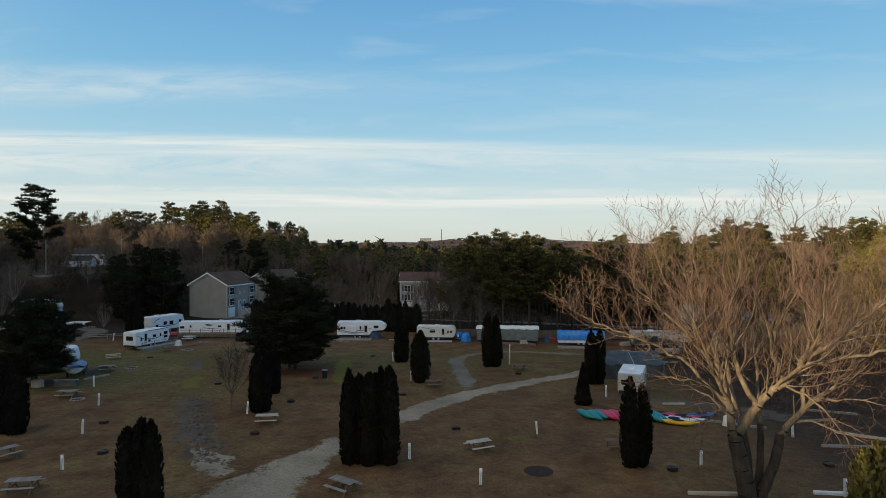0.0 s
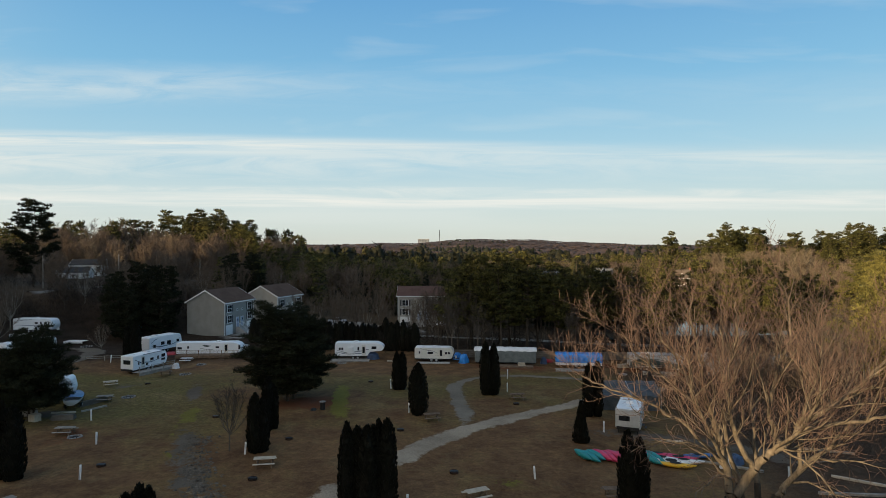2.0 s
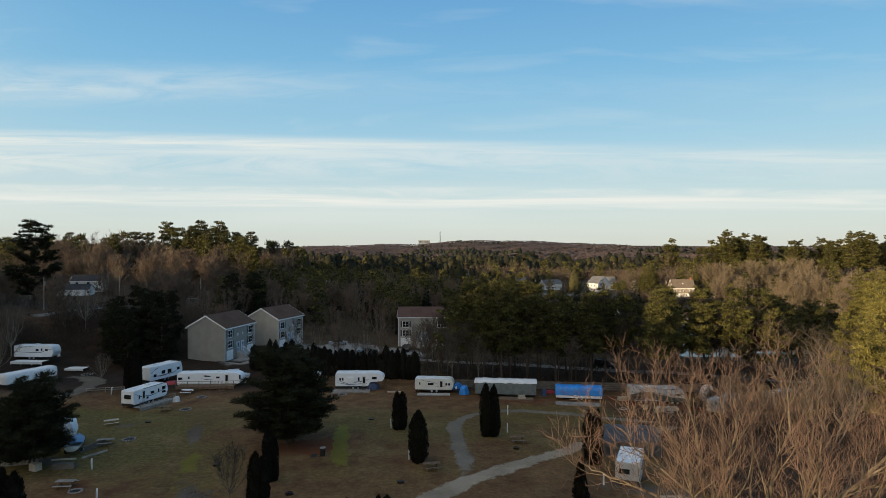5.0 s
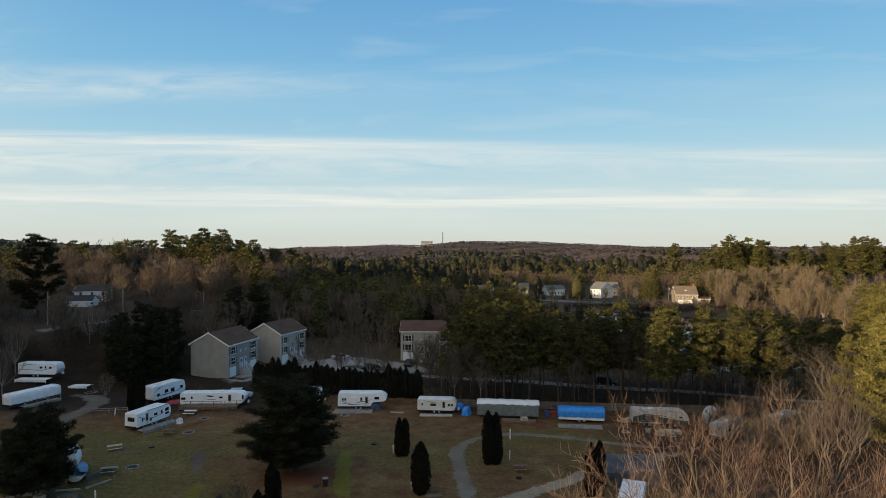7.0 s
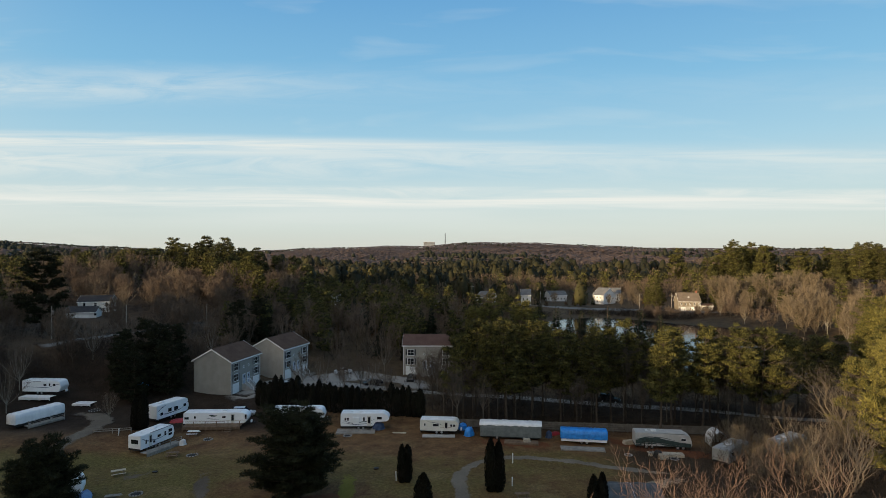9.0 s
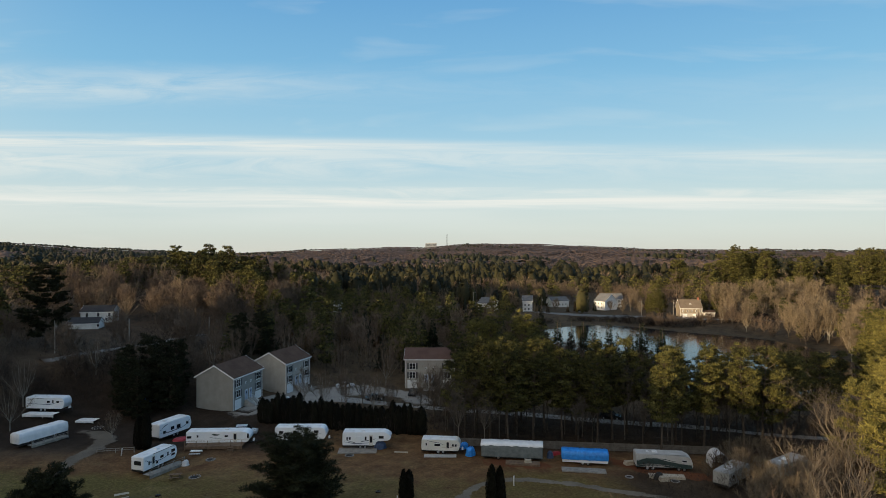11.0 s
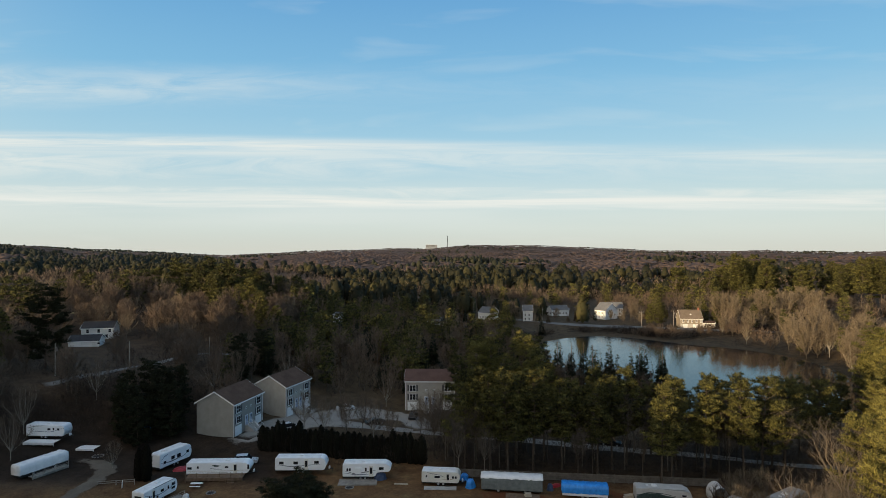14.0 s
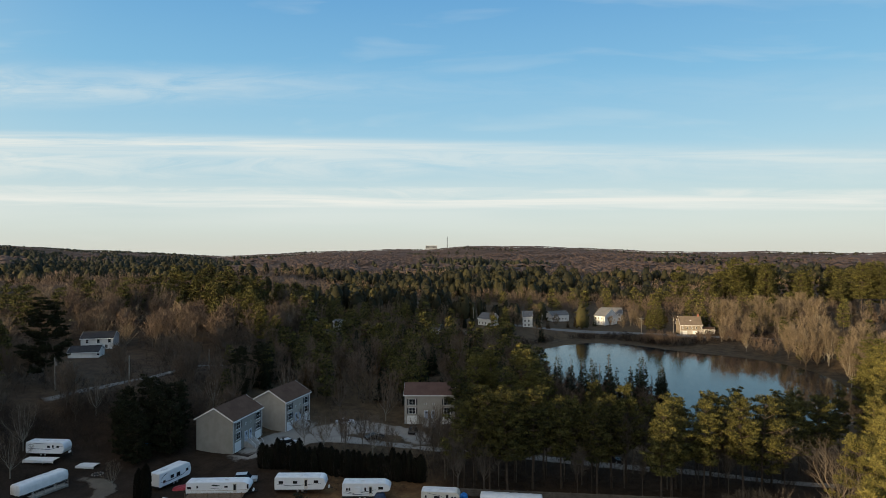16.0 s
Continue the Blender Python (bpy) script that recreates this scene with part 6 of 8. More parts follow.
trailer((-18.9, 105.2), (-10.2, 105.3), 8.7, 3.0, "white fifth-wheel trailer with grey curved stripes on a deck pad", "fifth",
        windows=((0.75, 1.05, 1.75, 2.2), (1.2, 1.5, 1.75, 2.2), (4.05, 4.35, 1.7, 2.3), (6.55, 7.4, 1.95, 2.4)), door=4.8, slide=(2.3, 3.4, 1.25, 2.35),
        stripes=(([(0.4, 1.7, 0.03), (2.2, 1.25, 0.06), (4.8, 1.6, 0.07), (6.1, 1.9, 0.03)], "swoosh_grey"), ([(0.3, 1.35, 0.02), (2.4, 1.05, 0.05), (5.6, 1.2, 0.03)], "swoosh_blue")), wheels=(0.42,), ac=(0.42,))
trailer((-4.6, 102.9), (2.2, 102.3), 6.8, 2.45, "cream travel trailer with dark swoosh and awning rail", mat="cream_gelcoat", windows=((0.75, 1.0, 1.45, 1.85), (2.3, 3.3, 1.4, 1.8), (5.35, 5.7, 1.4, 1.8), (5.85, 6.2, 1.4, 1.8)), door=4.3,
        stripes=(([(1.0, 2.3, 0.02), (1.9, 2.1, 0.04), (3.0, 1.95, 0.05), (4.1, 1.6, 0.02)], "swoosh_grey"), ([(3.5, 1.2, 0.02), (5.2, 1.25, 0.05), (6.5, 1.6, 0.02)], "swoosh_tan")), wheels=(0.5,), ac=(0.5,))
trailer((-48.0, 92.2), (-45.9, 99.0), 7.3, 2.75, "white travel trailer with dark trim and rear window", windows=((1.0, 1.25, 1.3, 1.9), (2.6, 3.0, 1.0, 1.35), (3.5, 4.2, 1.6, 2.0), (5.0, 5.3, 1.5, 2.1), (5.9, 6.7, 1.75, 2.25), (5.9, 6.7, 1.2, 1.55)), door=1.7,
        stripes=(([(0.3, 2.2, 0.03), (1.6, 1.6, 0.09), (3.6, 1.35, 0.05), (6.6, 1.7, 0.02)], "swoosh_blue"), ([(2.0, 2.75, 0.05), (6.8, 2.75, 0.05)], "swoosh_grey")), end_window=(0.2, 0.74, 1.5, 2.15), wheels=(0.5,), ac=(0.55,))
trailer((-53.1, 107.8), (-50.4, 114.8), 7.7, 3.1, "white travel trailer with grey stripes beside red tarpaulin", windows=((0.8, 1.4, 1.2, 1.7), (2.6, 3.4, 1.5, 2.1), (4.0, 4.9, 1.4, 2.1), (6.3, 6.9, 1.6, 2.1)), stripes=(([(0.3, 1.5, 0.02), (2.5, 1.2, 0.1), (5.5, 1.3, 0.06), (7.6, 2.4, 0.02)], "swoosh_grey"), ([(0.2, 2.0, 0.02), (1.2, 2.6, 0.08), (2.0, 2.8, 0.02)], "swoosh_blue")), wheels=(0.5,), ac=(0.3,))
trailer((-47.1, 105.2), (-36.0, 105.8), 11.4, 2.55, "long white park trailer behind a wooden deck", windows=((0.25, 1.0, 1.45, 1.85), (1.95, 2.25, 1.6, 2.0), (6.9, 7.5, 1.65, 1.95), (10.9, 11.2, 1.4, 2.2)), door=8.4,
        stripes=(([(4.6, 2.1, 0.03), (5.0, 2.05, 0.15), (5.6, 2.0, 0.12), (6.1, 2.05, 0.02)], "swoosh_green"), ([(4.2, 1.6, 0.02), (5.2, 1.45, 0.05), (6.4, 1.4, 0.02)], "swoosh_grey"), ([(0.5, 1.15, 0.03), (6, 1.1, 0.03), (11, 1.2, 0.03)], "swoosh_tan")), wheels=(0.5,), ac=(0.62,))
trailer((-31.6, 107.0), (-22.1, 107.2), 9.4, 2.8, "white travel trailer half hidden behind the pine", windows=((0.8, 1.6, 1.7, 2.2), (3.4, 4.2, 1.7, 2.2), (7.2, 8.0, 1.8, 2.3)), door=5.4, stripes=(([(0.5, 1.6, 0.03), (3, 1.3, 0.07), (8.5, 1.7, 0.02)], "swoosh_grey"),), wheels=(0.5,), ac=(0.5,))
trailer((-86.2, 119.2), (-78.0, 118.8), 8.2, 2.8, "white travel trailer with blue nose stripes", windows=((4.6, 5.2, 1.8, 2.2), (5.7, 6.0, 1.8, 2.3), (6.6, 7.1, 1.8, 2.2)), stripes=(([(0.4, 1.6, 0.03), (5, 1.45, 0.05), (8.0, 2.2, 0.03)], "swoosh_blue"), ([(0.3, 2.3, 0.02), (2.5, 2.6, 0.05), (4, 2.7, 0.02)], "swoosh_grey")), wheels=(0.45,), ac=(0.5,))
trailer((20.2, 59.7), (22.4, 65.0), 5.8, 2.5, "small dull white camper with dark rear window beside kayaks", mat="camper_paint", windows=((1.0, 1.6, 1.5, 2.0), (3.4, 4.2, 1.5, 2.0)), door=2.1, end_window=(0.42, 0.86, 1.35, 1.85), wheels=(0.5,), ac=(0.5,), stripes=(([(0.2, 1.1, 0.06), (3, 1.1, 0.06), (5.4, 1.3, 0.03)], "swoosh_blue"),))
trailer((-51.5, 71.0), (-45.4, 73.2), 6.4, 3.0, "white camper half hidden under a pine", windows=((0.8, 1.6, 1.6, 2.1), (4.4, 5.3, 1.6, 2.1)), door=2.6, wheels=(0.5,), stripes=(([(0.4, 1.2, 0.05), (5.8, 1.4, 0.03)], "swoosh_blue"),))
trailer((30.7, 95.9), (39.5, 94.8), 8.9, 2.6, "motorhome with grey-white upper half and dark green swept sides", "motor", "camper_paint", windows=((7.2, 7.9, 1.55, 1.85),),
        stripes=(([(0.1, 0.95, 0.46), (1.6, 1.30, 0.56), (3.4, 1.36, 0.52), (5.4, 1.05, 0.46), (7.2, 0.86, 0.36), (8.7, 0.80, 0.30)], "swoosh_green"), ([(0.1, 1.52, 0.05), (2.2, 1.98, 0.06), (4.2, 1.90, 0.05), (6.2, 1.56, 0.03)], "swoosh_green"), ([(0.1, 0.78, 0.08), (2.4, 1.02, 0.08), (4.6, 0.90, 0.06), (7.0, 0.72, 0.03)], "dull_gelcoat")), wheels=(0.25, 0.8), ac=(0.35,), roof="camper_paint")
trailer((51.6, 91.0), (58.6, 95.8), 8.4, 2.6, "weathered pale trailer among bare shrubs", mat="dull_gelcoat", roof="dull_gelcoat", windows=((1.0, 1.8, 1.5, 2.0), (4.5, 5.6, 1.5, 2.0)), wheels=(0.5,))
trailer((41.6, 87.0), (47.2, 92.0), 7.6, 2.5, "dull cream trailer half hidden by bare shrubs", mat="dull_gelcoat", roof="dull_gelcoat", windows=((1.0, 1.8, 1.5, 2.0),), wheels=(0.5,))


def draped_cover(p0, p1, length, height, width, label, side_mat, top_mat, low, overhang, seed, kind="covered_trailer", skirt=None, taper=0.0):
    """A vehicle under a loose cover: a lumpy skin with folds over the sides."""
    rng = random.Random(seed)
    t = thing(kind, along(p0, p1), label, "trailer", "parked trailers")
    nx, prof = 40, []
    sag = [rng.uniform(-0.05, 0.05) for _ in range(nx + 1)]
    deep = 2.0 if top_mat is None else 1.0
    fold = [rng.uniform(-0.05, 0.04) * deep for _ in range(nx + 1)]
    # sides
    s = Shape()
    rows = []
    for i in range(nx + 1):
        x = length * i / nx
        end = min(1.0, min(i, nx - i) / 2.0 + 0.55)
        h = (height - taper * i / nx + sag[i]) * (0.90 + 0.10 * end)
        rows.append([(x, -0.02 + fold[i], low + abs(fold[i])), (x, -0.04 - fold[i] * 0.6, low + (h - low) * 0.5), (x, 0.02 + fold[i] * 0.4, h - 0.22), (x, 0.22, h - 0.04), (x, width / 2, h + 0.03),
                     (x, width - 0.22, h - 0.04), (x, width - 0.02, h - 0.22), (x, width + 0.02, low + (h - low) * 0.5), (x, width + fold[i], low)])
    k = len(rows[0])
    s.add([p for r in rows for p in r], [(i * k + j, (i + 1) * k + j, (i + 1) * k + j + 1, i * k + j + 1) for i in range(nx) for j in range(k - 1)] + [tuple(range(k)), tuple(reversed(range(nx * k, nx * k + k)))])
    part("cover", s, side_mat, t, "loose sagging cover", True)
    if top_mat:
        s = Shape()
        rows = []
        for i in range(nx + 1):
            x = -overhang + (length + 2 * overhang) * i / nx
            end = min(1.0, min(i, nx - i) / 3.0 + 0.3)
            h = height - taper * i / nx + sag[i] + 0.02
            lip = 0.34 + rng.uniform(-0.05, 0.05)
            rows.append([(x, -0.09, h - lip), (x, -0.05, h - 0.12), (x, 0.2, h + 0.06 * end), (x, width / 2, h + 0.14 * end), (x, width - 0.2, h + 0.06 * end), (x, width + 0.05, h - 0.12), (x, width + 0.09, h - lip)])
        k = len(rows[0])
        s.add([p for r in rows for p in r], [(i * k + j, (i + 1) * k + j, (i + 1) * k + j + 1, i * k + j + 1) for i in range(nx) for j in range(k - 1)] + [tuple(range(k)), tuple(reversed(range(nx * k, nx * k + k)))])
        part("roof_cover", s, top_mat, t, "white roof cover", True)
    if skirt:
        s = Shape()
        s.box(0.1, length - 0.1, 0.06, width - 0.06, 0.45, low + 0.25, None, 0.03)
        part("body", s, skirt, t)
    else:
        s = Shape()
        s.box(0.2, length - 0.2, 0.15, width - 0.15, 0.35, low + 0.2)
        part("chassis", s, "dark_metal", t)
    for x in (0.28, 0.72) if not skirt else (0.45, 0.56):
        wheel(t, length * x, 0.1, 0.38)
        wheel(t, length * x, width - 0.3, 0.38)
    return t


draped_cover((5.75, 100.2), (16.0, 98.9), 10.3, 2.75, 2.4, "motorhome under grey fabric cover with white top", "grey_fabric", "white_membrane", 0.55, 0.12, 4, "covered_motorhome")
draped_cover((19.0, 97.9), (26.6, 96.8), 7.6, 2.35, 2.2, "white trailer wrapped in a bright blue tarpaulin", "blue_tarp", None, 0.85, 0, 5, "covered_trailer", "white_gelcoat")
draped_cover((-75.4, 102.6), (-72.0, 110.8), 8.9, 2.6, 2.4, "long boat or trailer wrapped in white shrink film", "white_membrane", None, 0.75, 0, 6)


# ---- decks, rails and loose camp things ----
def box_part(name, mat, parent, *dims, label="", chamfer=0.01):
    s = Shape()
    s.box(*dims, None, chamfer)
    return part(name, s, mat, parent, label)


def deck(p0, p1, length, depth, height, label, mat="brown_wood", rail=True, stairs=None, group="camp decks"):
    t = thing("deck", along(p0, p1), label, "deck", group)
    n = max(4, int(depth / 0.3))
    for k in range(n):
        box_part("plank", mat, t, 0, length, depth * k / n + 0.01, depth * (k + 1) / n - 0.01, height - 0.04, height)
    box_part("fascia", mat, t, 0, length, -0.04, 0, max(0.02, height - 0.5), height - 0.01)
    k = int(length / 1.8)
    for i in range(k + 1):
        x = 0.05 + (length - 0.1) * i / k
        box_part("post", mat, t, x - 0.05, x + 0.05, 0.0, 0.1, -0.1, height + (0.95 if rail else -0.05))
    if rail:
        for z in (0.3, 0.6, 0.92):
            box_part("rail", mat, t, 0, length if not stairs else stairs, 0.02, 0.07, height + z - 0.04, height + z)
    if stairs:
        for i in range(4):
            box_part("step", mat, t, stairs + 0.1, stairs + 1.3, -0.28 * (i + 1), -0.28 * i, height - 0.2 * (i + 1) - 0.04, height - 0.2 * (i + 1))
        for x in (stairs + 0.05, stairs + 1.35):
            s = Shape()
            s.tube((x, -0.05, height + 0.9), (x, -1.2, 0.95), 0.03, 0.03, 5)
            s.tube((x, -1.2, -0.05), (x, -1.2, 0.95), 0.04, 0.04, 5)
            part("handrail", s, mat, t)
    return t


deck((-46.3, 102.9), (-36.4, 103.4), 10.0, 2.1, 0.75, "brown wooden deck with railing and stairs", stairs=7.4)
deck((-46.2, 90.7), (-43.4, 96.8), 6.6, 1.6, 0.5, "grey railed porch deck beside a trailer", "weathered_wood")
deck((-19.3, 102.7), (-11.6, 103.1), 6.8, 2.8, 0.22, "low grey platform before the fifth wheel", "weathered_wood", False)
deck((-4.1, 100.9), (1.8, 100.8), 5.6, 1.4, 0.14, "low pale platform before the cream trailer", "concrete", False)
deck((9.6, 97.4), (15.4, 96.6), 5.6, 1.8, 0.3, "low wooden deck with clutter beside the cover", "brown_wood", False)
deck((18.4, 94.6), (25.4, 93.6), 7.0, 1.8, 0.22, "grey dock section lying on the ground", "weathered_wood", False)
deck((-85.0, 116.6), (-78.4, 116.3), 6.4, 2.0, 0.6, "low deck before a white trailer", "white_paint", False)
deck((-75.0, 117.6), (-71.0, 117.4), 3.8, 2.2, 0.4, "low white-edged platform by the track", "white_paint", False)
deck((-73.4, 103.0), (-70.6, 109.6), 6.6, 1.3, 0.4, "dark low deck beside the white boat", "weathered_wood")
deck((31.6, 92.2), (36.8, 91.5), 5.4, 1.2, 0.45, "pale boat dock stored on blocks", "pale_wood", False)


def picnic_table(x, y, turn, label, mat="weathered_wood"):
    t = thing("picnic_table", stand(x, y, turn), label, "table", "picnic tables")
    for k in range(5):
        box_part("tabletop_board", mat, t, -0.92, 0.92, -0.37 + k * 0.15, -0.235 + k * 0.15, 0.71, 0.75)
    for sy in (-1, 1):
        for k in range(2):
            box_part("bench_board", mat, t, -0.92, 0.92, sy * 0.72 - 0.13 + k * 0.14, sy * 0.72 - 0.005 + k * 0.14, 0.41, 0.45)
    for x0 in (-0.62, 0.62):
        for sy in (-1, 1):
            s = Shape()
            s.tube((x0, sy * 0.22, 0.71), (x0, sy * 0.62, -0.02), 0.05, 0.05, 4)
            part("leg", s, "brown_wood", t)
        box_part("crossbar", "brown_wood", t, x0 - 0.03, x0 + 0.03, -0.85, 0.85, 0.33, 0.41)
    return t


for x, y, turn, label, mat in ((2.7, 44.2, 25, "weathered grey picnic table on bare turf", "pale_wood"), (-6.2, 36.7, -35, "weathered grey picnic table by the lane", "weathered_wood"), (-15.2, 51, 8, "pale-topped picnic table on turf", "pale_wood"),
                               (-38.1, 60.0, 5, "grey picnic table beside red needle litter", "weathered_wood"), (-1.0, 65.1, 12, "weathered brown picnic table near the gravel track", "brown_wood"), (-41.8, 73.6, 15, "wooden picnic table near a fire ring", "weathered_wood"),
                               (-46.0, 82.4, 30, "pale picnic table near a camp pad", "pale_wood"), (9.7, 74.6, 5, "brown picnic table beside the arborvitae", "brown_wood"), (-43.4, 100.9, 3, "white picnic table before the long deck", "white_paint"), (-31.5, 42.3, 60, "grey picnic table at the field edge", "weathered_wood"),
                               (-26.0, 36.6, 10, "weathered dark picnic table on turf", "weathered_wood"), (13.2, 44.6, 0, "dark picnic table behind the arborvitae", "brown_wood"), (-42.2, 90.6, 15, "dark picnic table beside the porch", "brown_wood")):
    picnic_table(x, y, turn, label, mat)


def fire_ring(x, y, r, label, mat="rusty_iron", group="fire rings"):
    t = thing("fire_ring", stand(x, y), label, "fire ring", group)
    if mat == "rusty_iron":
        s = Shape()
        s.lathe([(r, -0.03), (r + 0.02, 0.17), (r - 0.03, 0.17), (r - 0.05, 0.04), (0.02, 0.04)], 18)
        part("ring", s, mat, t)
        box_part("grate", "dark_metal", t, -r * 0.9, r * 0.9, -0.18, 0.18, 0.17, 0.19)
    else:
        rng = random.Random(int(x * 10))
        for k in range(12):
            a = 6.283 * k / 12
            s = Shape()
            w = rng.uniform(0.11, 0.17)
            s.box(-w, w, -0.1, 0.1, -0.03, rng.uniform(0.09, 0.16), Matrix.Translation((r * math.cos(a), r * math.sin(a), 0)) @ Matrix.Rotation(a + 1.57 + rng.uniform(-0.2, 0.2), 4, "Z"), 0.04)
            part("stone", s, mat, t)
        s = Shape()
        s.lathe([(r * 0.9, 0.0), (r * 0.5, 0.06), (0.02, 0.08)], 12)
        part("ash", s, "rubber", t)
    return t


for x, y in ((1.1, 49.5), (-15.3, 48), (-25.0, 43.4), (-29.3, 51), (-25.2, 66.2), (-15.0, 58.3), (15.7, 40.4), (27, 41.3), (-41.3, 83.3), (-4.2, 61.4), (-10.1, 85.2), (9.2, 72.0)):
    fire_ring(x, y, 0.36, "rusty iron fire ring with a grate")
for x, y, r in ((-40.0, 75.7, 0.75), (-39.3, 90.9, 0.8), (-39.9, 98.5, 0.7), (-17.1, 102.0, 0.7), (28.6, 92.6, 0.55), (-69.0, 115.2, 1.0), (35.2, 91.0, 0.6), (-36.5, 59.0, 0.6)):
    fire_ring(x, y, r, "ring of pale stones round ashes", "stone_grey")
s = Shape()
s.lathe([(1.0, 0.01), (0.6, 0.03), (0.02, 0.04)], 16)
t = thing("ash_patch", stand(6.5, 40.1), "old burnt ash patch on the turf", "ash")
part("ash", s, "rusty_iron", t)


def hookup_post(x, y, h, label, lean=0.0, group="hookup posts"):
    w = 2.1 if y < 46 else 1.7
    t = thing("hookup_post", stand(x, y, 0) @ Matrix.Rotation(radians(lean), 4, "Y"), label, "post", group)
    box_part("post", "white_paint", t, -0.045 * w, 0.045 * w, -0.05, 0.05, -0.1, h)
    box_part("meter_box", "pale_fabric", t, -0.035 * w, 0.035 * w, -0.11, -0.05, h * 0.5, h * 0.85, chamfer=0.02)
    s = Shape()
    s.tube((0, -0.07, 0), (0, -0.07, h * 0.5), 0.02, 0.02, 5)
    part("conduit", s, "aluminium", t)


for x, y, h, lean in ((-2.4, 42.4, 1.15, 0), (2.4, 37.8, 1.05, 2), (7.7, 48.2, 1.05, -5), (18.1, 41.4, 1.0, 1), (-25.9, 40.2, 1.0, 0), (-29.3, 48, 1.2, 3), (-33.1, 56.8, 1.15, 2), (-38.6, 65.3, 1.2, 0), (-3.7, 68.2, 1.1, 0), (-17.9, 54.0, 1.1, 4), (16.8, 60.8, 1.2, 0),
                      (8.9, 79, 1.2, 0), (-6.8, 80.6, 1.3, -4), (24.6, 36.1, 1.1, 0), (-56, 100.3, 1.3, 6), (10.0, 88.5, 1.5, 0)):
    hookup_post(x, y, h, "white wooden electric hookup post on the campsite", lean)


def kayak(x, y, turn, mat, label, length=3.1, lean=35):
    m = stand(x, y, turn) @ Matrix.Translation((0, 0, 0.34 if lean > 90 else 0.28)) @ Matrix.Rotation(radians(lean), 4, "X")
    t = thing("kayak", m, label, "kayak", "kayaks on the grass")
    s = Shape()
    rows, k = [], 10
    for i in range(15):
        u = -1 + 2 * i / 14
        w = 0.31 * (1 - abs(u) ** 2.3) + 0.012
        rise = 0.10 * abs(u) ** 3
        rows.append([(u * length / 2, w * math.cos(a), rise + (0.17 if math.sin(a) > 0 else 0.24) * math.sin(a) * (1 - abs(u) ** 3 * 0.75)) for a in np.linspace(0, 2 * math.pi, k, endpoint=False)])
    s.add([p for r in rows for p in r], [(i * k + j, i * k + (j + 1) % k, (i + 1) * k + (j + 1) % k, (i + 1) * k + j) for i in range(14) for j in range(k)] + [tuple(reversed(range(k))), tuple(range(14 * k, 15 * k))])
    part("hull", s, mat, t, "", True)
    s = Shape()
    s.add([(0.5 * math.cos(a) - 0.1, 0.22 * math.sin(a), 0.185) for a in np.linspace(0, 2 * math.pi, 14, endpoint=False)] + [(0.42 * math.cos(a) - 0.1, 0.17 * math.sin(a), 0.20) for a in np.linspace(0, 2 * math.pi, 14, endpoint=False)],
          [(i, (i + 1) % 14, 14 + (i + 1) % 14, 14 + i) for i in range(14)] + [tuple(range(14, 28))])
    part("cockpit", s, "rubber", t)


order = ["kayak_teal"] * 3 + ["kayak_red"] * 5 + ["kayak_teal"] * 4
names = {"kayak_teal": "teal", "kayak_red": "pinkish red", "kayak_white": "white", "kayak_yellow": "yellow", "kayak_blue": "dark blue"}
rk = random.Random(9)
for i, mat in enumerate(order):
    kayak(12.75 + i * 0.575, 53.2 - i * 0.06 + rk.uniform(-0.35, 0.35), -70 + rk.uniform(-7, 7), mat, names[mat] + " plastic kayak on its side in a row on grass", 3.0 + rk.uniform(-0.15, 0.2), 250 + rk.uniform(-14, 14))
for x, y, turn, mat, lean in ((19.7, 53.3, -14, "kayak_red", 0), (19.6, 52.3, -17, "kayak_white", 10), (21.2, 52.4, -12, "kayak_red", 10), (21.4, 51.6, -14, "kayak_white", 0), (20.3, 50.7, -17, "kayak_yellow", 5), (20.2, 51.4, -20, "kayak_white", 20), (23.3, 53.0, 5, "kayak_blue", 10)):
    kayak(x, y, turn, mat, names[mat] + " plastic kayak lying flat on grass", 3.2, lean)


def shelter(p0, p1, width, depth, h, label, roof="grey_fabric", wall="grey_fabric", arch=False):
    t = thing("fabric_shelter", along(p0, p1), label, "shelter", "fabric shelters")
    if arch:
        line = [(width / 2 - width / 2 * math.cos(a), 0.6 + (h - 0.6) * math.sin(a)) for a in np.linspace(0, math.pi, 11)]
    else:
        line = [(0, h * 0.62), (width * 0.12, h * 0.72), (width * 0.5, h), (width * 0.88, h * 0.72), (width, h * 0.62)]
    line = [(0, 0)] + line + [(width, 0)]
    s = Shape()
    n = 9
    pts = []
    for i in range(n):
        y = depth * i / (n - 1)
        sag = 0.05 * math.sin(i * 2.1) + (0.06 if i % 2 else 0)
        pts += [(x, y, z - (sag if z > 0.5 else 0)) for x, z in line]
    k = len(line)
    s.add(pts, [(i * k + j, (i + 1) * k + j, (i + 1) * k + j + 1, i * k + j + 1) for i in range(n - 1) for j in range(k - 1)])
    part("roof_cover", s, roof, t, "", False)
    s = Shape()
    s.add([(x, depth - 0.05, z) for x, z in line], [tuple(range(k))])
    part("back_wall", s, wall, t)
    if not arch:
        s = Shape()
        s.add([(x, 0.05, z) for x, z in line], [tuple(range(k))])
        part("front_wall", s, wall, t)
    for y in (0.1, depth / 2, depth - 0.1):
        s = Shape()
        for (a, b), (c, d) in zip(line, line[1:]):
            s.tube((a, y, b - 0.06), (c, y, d - 0.06), 0.03, 0.03, 5)
        part("hoop", s, "aluminium", t)
    return t


